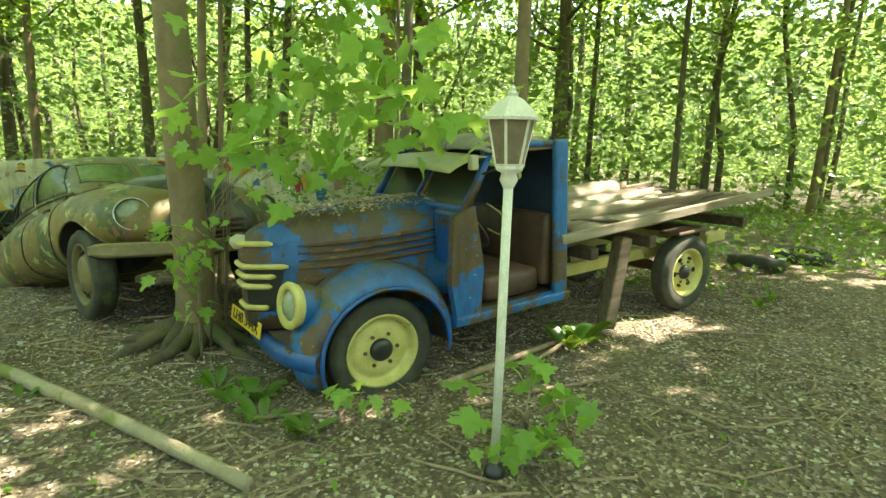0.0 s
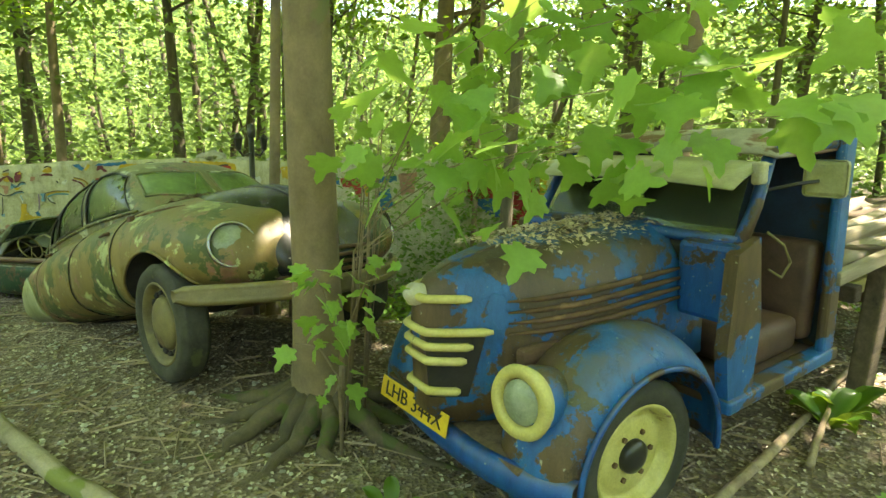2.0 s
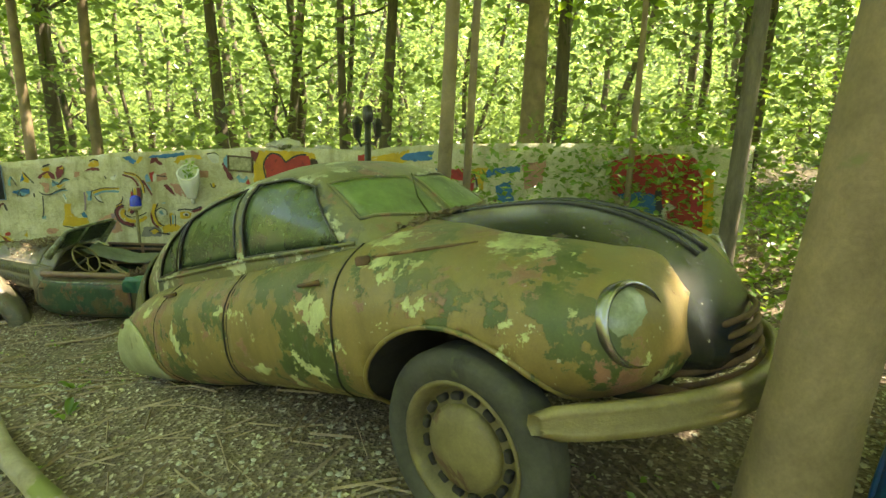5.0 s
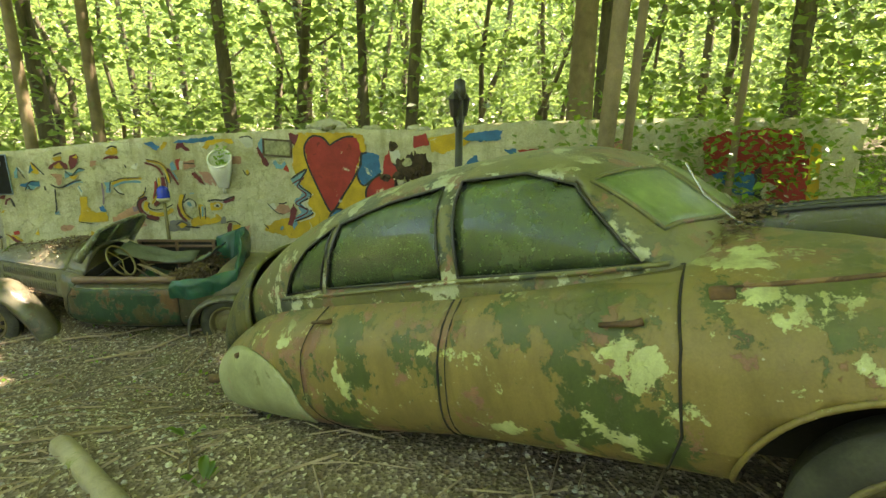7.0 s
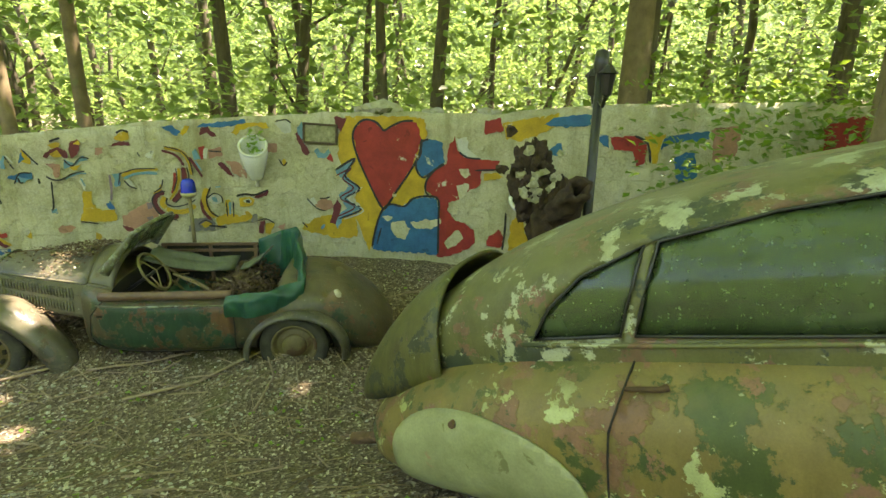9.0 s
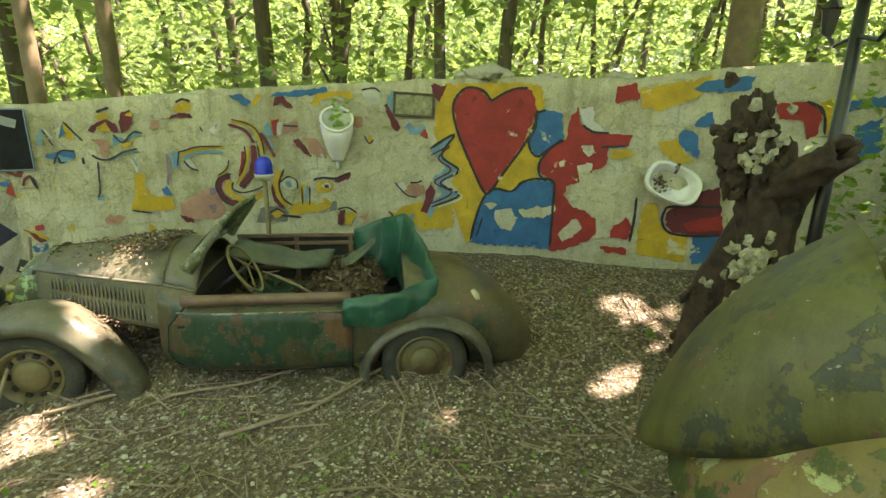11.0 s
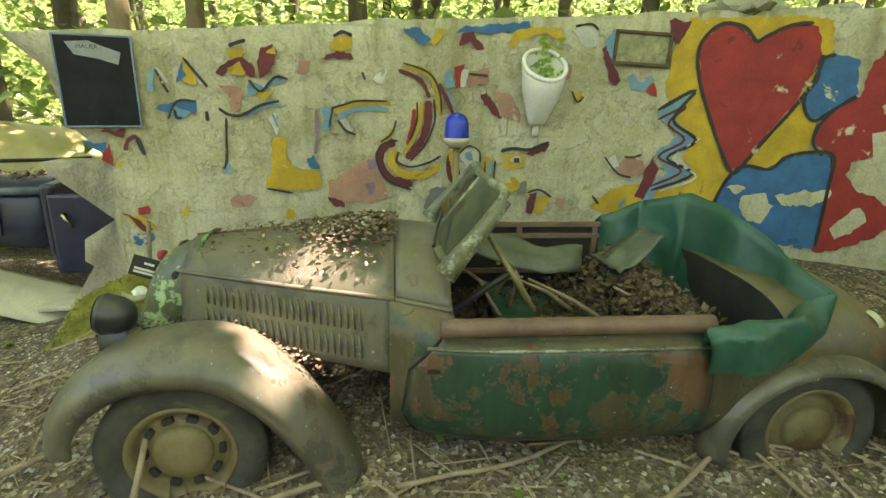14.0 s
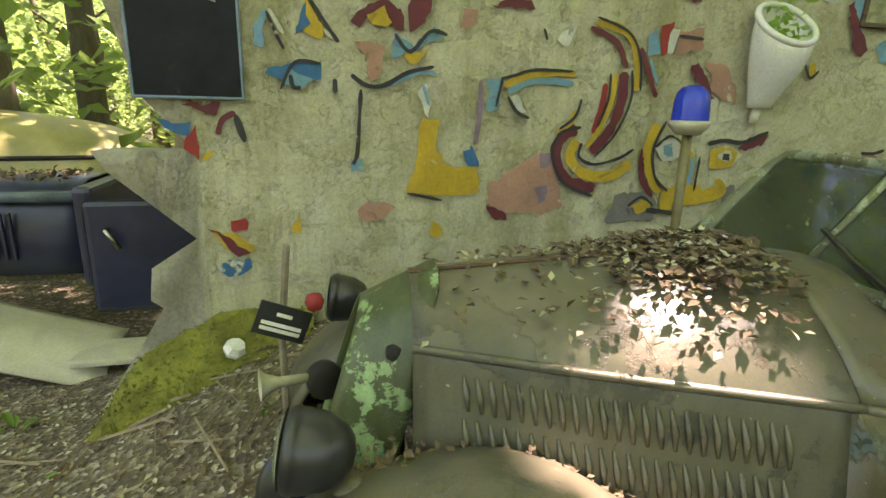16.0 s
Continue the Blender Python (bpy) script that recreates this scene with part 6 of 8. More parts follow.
stroke(P_YEL, [(-8.04, 0.97), (-7.87, 0.93), (-7.79, 0.81), (-7.78, 0.65)], 0.035, 2)
stroke(P_MAR, [(-8.07, 0.94), (-7.92, 0.88), (-7.85, 0.76)], 0.025, 2)
stroke(P_BLK, [(-8.04, 0.99), (-7.86, 0.93), (-7.78, 0.81), (-7.76, 0.65)], 0.012, 4)
stroke(P_MAR, [(-7.86, 0.74), (-7.86, 0.60), (-7.91, 0.45), (-8.01, 0.33)], 0.045, 2)
stroke(P_YEL, [(-7.91, 0.73), (-7.92, 0.60), (-7.97, 0.46), (-8.04, 0.36)], 0.025, 3)
stroke(P_RED, [(-7.96, 0.68), (-7.97, 0.56), (-8.01, 0.43)], 0.025, 2)
stroke(P_BLK, [(-7.82, 0.75), (-7.81, 0.60), (-7.88, 0.43), (-7.99, 0.31)], 0.012, 4)
stroke(P_BLK, [(-7.94, 0.73), (-7.94, 0.60), (-7.99, 0.46)], 0.012, 4)
stroke(P_MAR, [(-8.10, 0.45), (-8.18, 0.41), (-8.21, 0.32), (-8.14, 0.19), (-7.97, 0.14)], 0.050, 2)
stroke(P_YEL, [(-8.09, 0.39), (-8.13, 0.31), (-8.04, 0.22), (-7.88, 0.21), (-7.77, 0.28)], 0.045, 3)
stroke(P_BLK, [(-8.08, 0.46), (-8.19, 0.43), (-8.23, 0.33), (-8.16, 0.18), (-7.98, 0.10)], 0.014, 4)
stroke(P_BLK, [(-8.07, 0.38), (-8.08, 0.31), (-7.99, 0.27), (-7.85, 0.30), (-7.76, 0.35)], 0.014, 4)
shape(P_PNK, [(-8.57, 0.18), (-8.43, 0.25), (-8.29, 0.34), (-8.23, 0.32), (-8.18, 0.17), (-8.14, 0.06), (-8.22, 0.01), (-8.53, 0.04), (-8.58, 0.09)], 1)
shape(P_LIL, [(-8.31, 0.15), (-8.24, 0.17), (-8.25, 0.08), (-8.30, 0.07)], 2)
shape(P_LIL, [(-8.29, 0.32), (-8.23, 0.34), (-8.24, 0.26), (-8.28, 0.26)], 2)
shape(P_MAR, [(-8.58, 0.07), (-8.49, 0.04), (-8.45, -0.01), (-8.54, 0.00)], 2)
stroke(P_YEL, [(-7.62, 0.48), (-7.67, 0.35), (-7.63, 0.20), (-7.56, 0.12)], 0.050, 2)
stroke(P_MAR, [(-7.70, 0.35), (-7.69, 0.20), (-7.61, 0.09)], 0.030, 2)
stroke(P_BLK, [(-7.58, 0.50), (-7.64, 0.35), (-7.61, 0.20), (-7.52, 0.12)], 0.014, 4)
shape(P_WHT, [(-7.63, 0.35), (-7.57, 0.41), (-7.49, 0.39), (-7.47, 0.31), (-7.56, 0.28)], 3)
shape(P_LBL, [(-7.58, 0.37), (-7.53, 0.38), (-7.52, 0.32), (-7.57, 0.32)], 4)
stroke(P_BLK, [(-7.63, 0.36), (-7.55, 0.42), (-7.47, 0.38), (-7.46, 0.30)], 0.012, 5)
shape(P_YEL, [(-7.56, 0.12), (-7.43, 0.16), (-7.43, 0.33), (-7.38, 0.33), (-7.37, 0.17), (-7.28, 0.12), (-7.15, 0.15), (-7.15, 0.07), (-7.38, 0.03), (-7.54, 0.01)], 2)
stroke(P_LBL, [(-7.38, 0.31), (-7.39, 0.15)], 0.022, 3)
stroke(P_BLK, [(-7.42, 0.31), (-7.42, 0.12)], 0.012, 4)
stroke(P_BLK, [(-7.34, 0.31), (-7.35, 0.12)], 0.012, 4)
shape(P_YEL, [(-7.27, 0.25), (-7.27, 0.35), (-7.15, 0.37), (-7.09, 0.32), (-7.12, 0.25), (-7.21, 0.24)], 2)
shape(P_WHT, [(-7.23, 0.32), (-7.15, 0.35), (-7.12, 0.31), (-7.17, 0.27)], 3)
shape(P_BLK, [(-7.19, 0.33), (-7.15, 0.33), (-7.15, 0.29), (-7.19, 0.29)], 4)
stroke(P_BLK, [(-7.30, 0.38), (-7.20, 0.40), (-7.08, 0.39), (-6.97, 0.43), (-6.92, 0.45)], 0.020, 4)
shape(P_MAR, [(-7.10, 0.36), (-7.03, 0.41), (-6.90, 0.44), (-6.95, 0.37), (-7.05, 0.35)], 3)
stroke(P_YEL, [(-7.21, 0.18), (-7.15, 0.12), (-7.23, 0.07), (-7.33, 0.07)], 0.030, 3)
stroke(P_LBL, [(-7.53, 0.49), (-7.47, 0.50)], 0.020, 3)
stroke(P_BLK, [(-7.64, 0.02), (-7.44, -0.01)], 0.020, 4)
shape(P_GRY, [(-7.15, 0.12), (-7.08, 0.15), (-7.09, 0.04), (-7.15, 0.03)], 1)
shape(P_GRY, [(-7.83, 0.10), (-7.63, 0.13), (-7.56, 0.05), (-7.59, -0.04), (-7.89, -0.05)], 1)
shape(P_YEL, [(-7.74, 0.05), (-7.63, 0.07), (-7.61, 0.01), (-7.71, 0.00)], 3)
stroke(P_BLK, [(-7.76, 0.04), (-7.68, 0.09), (-7.60, 0.04)], 0.012, 4)
shape(P_MAR, [(-7.05, 0.05), (-6.98, 0.06), (-7.02, -0.10), (-7.08, -0.10)], 2)
shape(P_YEL, [(-6.97, 0.01), (-6.87, 0.02), (-6.94, -0.12), (-7.00, -0.10)], 2)
stroke(P_BLK, [(-7.07, 0.06), (-6.97, 0.08), (-6.87, 0.02)], 0.014, 4)
shape(P_PNK, [(-6.86, -0.02), (-6.75, 0.02), (-6.77, -0.08)], 2)
shape(P_MAR, [(-7.48, 0.79), (-7.42, 0.81), (-7.33, 0.67), (-7.30, 0.61), (-7.38, 0.65)], 3)
shape(P_PNK, [(-7.38, 0.81), (-7.25, 0.81), (-7.15, 0.65), (-7.15, 0.59), (-7.27, 0.61)], 1)
shape(P_PNK, [(-7.57, 0.95), (-7.42, 0.97), (-7.41, 0.88), (-7.52, 0.84), (-7.57, 0.84)], 2)
stroke(P_BLK, [(-7.57, 0.93), (-7.42, 0.92)], 0.014, 4)
shape(P_RED, [(-7.67, 0.97), (-7.61, 1.00), (-7.62, 0.84), (-7.66, 0.83)], 2)
shape(P_WHT, [(-7.61, 0.97), (-7.58, 0.97), (-7.59, 0.84), (-7.62, 0.84)], 3)
shape(P_LBL, [(-7.75, 0.93), (-7.70, 0.96), (-7.67, 0.84), (-7.73, 0.83)], 2)
stroke(P_MAR, [(-7.78, 0.86), (-7.71, 0.72), (-7.66, 0.62)], 0.024, 3)
stroke(P_LBL, [(-7.72, 0.81), (-7.66, 0.69)], 0.016, 3)
shape(P_YEL, [(-6.74, 0.82), (-6.70, 0.84), (-6.68, 0.77), (-6.72, 0.74)], 3)
stroke(P_BLK, [(-6.77, 0.83), (-6.72, 0.75), (-6.67, 0.79)], 0.012, 4)
shape(P_PNK, [(-6.93, 1.03), (-6.78, 1.01), (-6.79, 0.92), (-6.91, 0.90)], 1)
shape(P_PNK, [(-6.37, 0.26), (-6.27, 0.34), (-6.16, 0.32), (-6.13, 0.22), (-6.26, 0.18)], 2)
shape(P_WHT, [(-6.46, 0.32), (-6.37, 0.34), (-6.33, 0.26), (-6.42, 0.24)], 3)
stroke(P_BLK, [(-6.46, 0.34), (-6.34, 0.21), (-6.23, 0.18)], 0.012, 4)
stroke(P_BLK, [(-6.30, 0.34), (-6.23, 0.34), (-6.17, 0.36)], 0.014, 4)
stroke(P_BLK, [(-6.53, 0.03), (-6.47, -0.04)], 0.014, 4)
shape(P_YEL, [(-6.54, -0.06), (-6.49, 0.02), (-6.38, -0.00), (-6.40, -0.11)], 2)
stroke(P_LBL, [(-6.29, -0.02), (-6.26, -0.04)], 0.050, 4)
shape(P_WHT, [(-8.25, 0.88), (-8.19, 0.92), (-8.14, 0.93), (-8.19, 0.85)], 2)
stroke(P_BLK, [(-8.32, 0.92), (-8.30, 0.87)], 0.012, 3)
shape(P_RED, [(-2.98, 1.21), (-2.71, 1.23), (-2.60, 1.13), (-2.60, 0.94), (-2.68, 0.89), (-2.73, 1.06), (-2.94, 1.07)], 2)
shape(P_YEL, [(-2.64, 1.23), (-2.43, 1.26), (-2.47, 1.09), (-2.48, 0.94), (-2.52, 0.94), (-2.57, 1.08)], 2)
shape(P_BLU, [(-2.46, 1.09), (-2.43, 1.23), (-2.00, 1.30), (-2.01, 1.21), (-2.35, 1.17)], 2)
shape(P_BLU, [(-3.16, 1.21), (-3.00, 1.21), (-2.98, 1.07)], 2)
stroke(P_BLK, [(-2.74, 1.23), (-2.60, 1.15), (-2.55, 0.94)], 0.020, 4)
shape(P_YEL, [(-4.10, 1.32), (-3.66, 1.42), (-3.72, 1.29), (-4.06, 1.13)], 1)
shape(P_BLU, [(-3.66, 1.31), (-3.58, 1.40), (-3.17, 1.45), (-3.20, 1.32), (-3.38, 1.30)], 2)
shape(P_RED, [(-0.93, 1.37), (-0.71, 1.47), (-0.27, 1.51), (0.04, 1.49), (0.19, 1.16), (0.25, 0.54), (-0.10, 0.51), (-0.25, 0.71), (-0.53, 0.90), (-0.86, 0.99)], 1)
shape(P_BLU, [(-0.80, 0.99), (-0.54, 1.04), (-0.28, 0.99), (-0.22, 0.75), (-0.51, 0.76)], 2)
shape(P_YEL, [(0.17, 1.36), (0.27, 1.36), (0.36, 0.40), (0.25, 0.39)], 2)
shape(P_BLU, [(-2.33, 1.01), (-2.12, 1.10), (-2.06, 0.81), (-2.23, 0.68)], 1)
shape(P_BLK, [(-0.35, 1.06), (-0.29, 1.09), (-0.23, 0.71), (-0.30, 0.69)], 3)
shape(P_PNK, [(-1.99, 1.32), (-1.68, 1.38), (-1.72, 1.05), (-1.93, 1.00)], 1)


# ---- things on and by the wall ----
def wall_pose(x, z, out=0.0, roll=0.0):
    """A pose on the wall's face: local x along the wall, local y into it, z up."""
    a = math.degrees(math.atan2(wall_y(x + 0.05) - wall_y(x - 0.05), 0.1))
    return pose(x, wall_y(x) - out, z, 0, 0, a) @ pose(0, 0, 0, 0, roll, 0)


def urinal():
    t = thing("urinal", wall_pose(-7.045, 0.58), "white ceramic urinal with a green seedling on the wall", "urinal")
    def rim(a):
        c, d = math.cos(a), math.sin(a)
        return Vector((0.155 * c, -0.15 - 0.11 * d, 0.42 - 0.11 * d))
    def skin(u, v):
        a = 2 * math.pi * u
        p, q = rim(a), Vector((0.065 * math.cos(a), -0.055 - 0.05 * math.sin(a), 0.0))
        return p.lerp(q, v) + Vector((0.03 * math.cos(a), -0.035 * max(0.0, math.sin(a)), 0)) * math.sin(math.pi * v ** 0.7)
    def cavity(u, v):
        a = 2 * math.pi * u
        return rim(a).lerp(Vector((0.07 * math.cos(a), -0.12 - 0.05 * math.sin(a), 0.25)), v) * 1.0 + Vector((0, 0.03 * math.sin(math.pi * v), -0.03 * math.sin(math.pi * v)))
    bm = bmesh.new()
    vs = grid(bm, skin, 32, 14, True)
    bm.faces.new([r[-1] for r in vs])
    part("bowl", bm, M_CERAMIC, t, smooth=True)
    bm = bmesh.new()
    vs = grid(bm, cavity, 32, 10, True)
    bm.faces.new([r[-1] for r in vs])
    part("cavity", bm, M_CERAMIC, t, smooth=True)
    part("rim", tube(bmesh.new(), [rim(a) for a in np.linspace(0, 2 * math.pi, 37)[:-1]], 0.018, 8, True), M_CERAMIC, t, smooth=True)
    part("soil", lathe(bmesh.new(), [(0, 0.295), (0.07, 0.29), (0.07, 0.27), (0, 0.26)], 20, pose(0, -0.13, 0)), M_LITTER, t)
    rng = random.Random(4)
    tagged(part("plant", leaves_mesh(rng, [(rng.gauss(0, 0.05), -0.12 + rng.gauss(0, 0.05), 0.34 + rng.uniform(0, 0.24)) for _ in range(60)], 0.06, M_LEAF_NEAR), None, t, "bright green seedling"), kind="stuff")
    part("waste_pipe", cyl(bmesh.new(), (0, -0.05, 0.02), (0, -0.03, -0.08), 0.025), M_CERAMIC, t, smooth=True)


def wash_basin():
    t = thing("wash_basin", wall_pose(-3.77, 0.44, 0.10) @ pose(0, 0, 0, 62, 22, 0), "white ceramic wash basin hung askew on the wall", "basin")
    def rim(a):
        return Vector((0.27 * math.copysign(abs(math.cos(a)) ** 0.75, math.cos(a)), 0.19 * math.copysign(abs(math.sin(a)) ** 0.7, math.sin(a)), 0))
    bm = bmesh.new()
    prof = [(1.0, 0.0), (1.0, 0.03), (0.97, 0.045), (0.86, 0.04), (0.80, 0.01), (0.66, -0.07), (0.40, -0.105), (0.12, -0.115), (0.0, -0.115)]
    def fn(u, v):
        i = min(int(v * 8 + 1e-6), 7)
        k = v * 8 - i
        s, h = (prof[i][0] + (prof[i + 1][0] - prof[i][0]) * k, prof[i][1] + (prof[i + 1][1] - prof[i][1]) * k)
        p = rim(2 * math.pi * u) * s
        return Vector((p.x, p.y - 0.02 * (1 - s), h))
    grid(bm, fn, 40, 25, True)
    part("bowl", bm, M_CERAMIC, t, smooth=True)
    bm = bmesh.new()
    grid(bm, lambda u, v: rim(2 * math.pi * u) * (1.0 - 0.55 * v) + Vector((0, 0, -0.15 * v ** 0.7)), 40, 8, True)
    part("underside", bm, M_CERAMIC, t, smooth=True)
    part("plug_hole", lathe(bmesh.new(), [(0.028, -0.108), (0.02, -0.104), (0, -0.110)], 18, pose(0.02, 0, 0)), M_CHROME, t, smooth=True)
    part("tap", tube(bmesh.new(), [(-0.04, 0.155, 0.04), (-0.04, 0.15, 0.12), (-0.04, 0.10, 0.13), (-0.04, 0.06, 0.10)], 0.014, 8), M_CHROME, t, smooth=True)
    rng = random.Random(8)
    tagged(part("debris", leaves_mesh(rng, [(-0.10 + rng.gauss(0, 0.045), rng.gauss(-0.02, 0.05), -0.075 + rng.uniform(0, 0.02)) for _ in range(70)], 0.035, M_LITTER), None, t, "wet dead leaves"), kind="stuff")


def beacon():
    x, y = -7.69, 10.16
    t = thing("blue_beacon", pose(x, y, ground_z(x, y)), "blue warning beacon on a thin upright post", "beacon")
    top = 0.555 - ground_z(x, y)
    part("post", cyl(bmesh.new(), (0, 0, 0), (0, 0, top - 0.10), 0.022, seg=12), M_BUMPER, t, smooth=True)
    part("base", lathe(bmesh.new(), [(0, -0.11), (0.05, -0.11), (0.085, -0.075), (0.092, -0.05), (0.08, -0.045), (0, -0.045)], 24, pose(0, 0, top)), M_CREAM, t, smooth=True)
    part("dome", lathe(bmesh.new(), [(0.082, -0.045), (0.078, 0.04), (0.07, 0.075), (0.05, 0.10), (0.02, 0.112), (0, 0.114)], 28, pose(0, 0, top)), M_BLUELAMP, t, "shiny blue plastic dome", True)


def framed_panel(name, cx, cz, w, h, pic, frame_mat, label, cat, roll=0, bar=0.025, deep=0.03):
    t = thing(name, wall_pose(cx, cz, 0.012, roll), label, cat)
    part("panel", box(bmesh.new(), 0, -0.008, 0, w - bar, 0.012, h - bar), pic, t)
    for sx, sz, lx, lz in ((0, h / 2, w, bar), (0, -h / 2, w, bar), (-w / 2, 0, bar, h + bar), (w / 2, 0, bar, h + bar)):
        part("frame_bar", box(bmesh.new(), sx, -deep / 2, sz, lx, deep, lz, bevel=0.004), frame_mat, t)
    return t


def mural_fixtures():
    urinal()
    wash_basin()
    beacon()
    framed_panel("picture_frame", -6.255, 1.14, 0.40, 0.22, M_MOSSY_PICTURE, M_WOOD_DARK, "small mossy picture in a dark wooden frame", "picture", 3)
    p = framed_panel("dark_poster_panel", -9.86, 0.815, 0.40, 0.52, M_POSTER, M_BLUEGREY, "dark scratched poster panel in a thin blue frame", "panel", 0, 0.012, 0.02)
    part("torn_patch", prism(bmesh.new(), [(-0.14, 0.22), (-0.02, 0.23), (0.05, 0.20), (0.14, 0.17), (0.12, 0.10), (0.02, 0.13), (-0.10, 0.15)], 0.002, pose(0, -0.019, 0)), M_GRYPAPER, p, "grey torn paper patch")
    letters("MAUER", 0.035, M_BLACK, p, pose(-0.03, -0.0205, 0.195, 90, 0, 0), 0.0006)
    # stones lying on the coping
    for k, (x, s) in enumerate([(-5.62, 0.13), (-5.48, 0.17), (-5.36, 0.10), (-5.75, 0.08), (-4.28, 0.09), (-4.18, 0.07), (-4.95, 0.06), (-4.85, 0.08)]):
        rng = random.Random(k)
        bm = bmesh.new()
        bmesh.ops.create_icosphere(bm, subdivisions=2, radius=s)
        for v in bm.verts:
            v.co *= 1 + 0.35 * noise.noise(v.co * 9 + Vector((k, 0, 0)))
            v.co.z *= 0.55
            v.co.x *= 1.2
        single("loose_stone", bm, M_CONCRETE_RAW, "grey broken stone lying on the wall top", "stone", False, pose(x, wall_y(x) + 0.11, wall_top(x) + s * 0.3), "stones on the wall top")


M_MOSSY_PICTURE = rough_mat("mossy_picture", (0.12, 0.13, 0.05), (0.42, 0.40, 0.24), 14, 0.6, 0.002)
M_POSTER = rough_mat("dark_poster", (0.002, 0.003, 0.005), (0.012, 0.016, 0.024), 5, 0.4, 0.0005, spots=[(0.03, 0.028, 0.014)], spot_at=0.64)
M_POSTER.node_tree.nodes["Principled BSDF"].inputs["Specular IOR Level"].default_value = 0.2
M_BLUEGREY = rough_mat("blue_grey_frame", (0.10, 0.16, 0.26), (0.20, 0.28, 0.38), 6, 0.4, 0.001)
M_GRYPAPER = rough_mat("grey_paper", (0.20, 0.22, 0.23), (0.34, 0.36, 0.36), 12, 0.7, 0.001)
mural_fixtures()


def moss_bank():
    """The mossy footing at the wall's broken end."""
    bm = bmesh.new()
    def fn(u, v):
        x = -10.42 + 1.0 * u
        y = wall_y(max(x, -10.3)) + 0.02 - (0.34 + 0.10 * noise.noise((x * 3, 4, 0)) - 0.10 * u) * v
        h = 0.30 * (1 - v) ** 1.3 * smoothstep(0.0, 0.30, u) * (1 - 0.55 * smoothstep(0.55, 1.0, u))
        return Vector((x, y, ground_z(x, y) - 0.05 + h + 0.05 * noise.noise((x * 5, y * 5, 0)) + 0.02 * noise.noise((x * 16, y * 16, 3))))
    grid(bm, fn, 60, 30)
    single("moss_bank", bm, M_MOSS, "low bank of bright green moss at the wall foot", "moss", True, kind="structure")
    rng = random.Random(41)
    tufts = [fn(rng.random(), rng.uniform(0, 0.85)) + Vector((0, 0, 0.004)) for _ in range(2600)]
    ob = new("moss_tufts", leaves_mesh(rng, tufts, 0.016, M_MOSS, 0.9))
    tagged(ob, "fine bright green moss tufts at the wall foot", "moss", kind="stuff")


moss_bank()


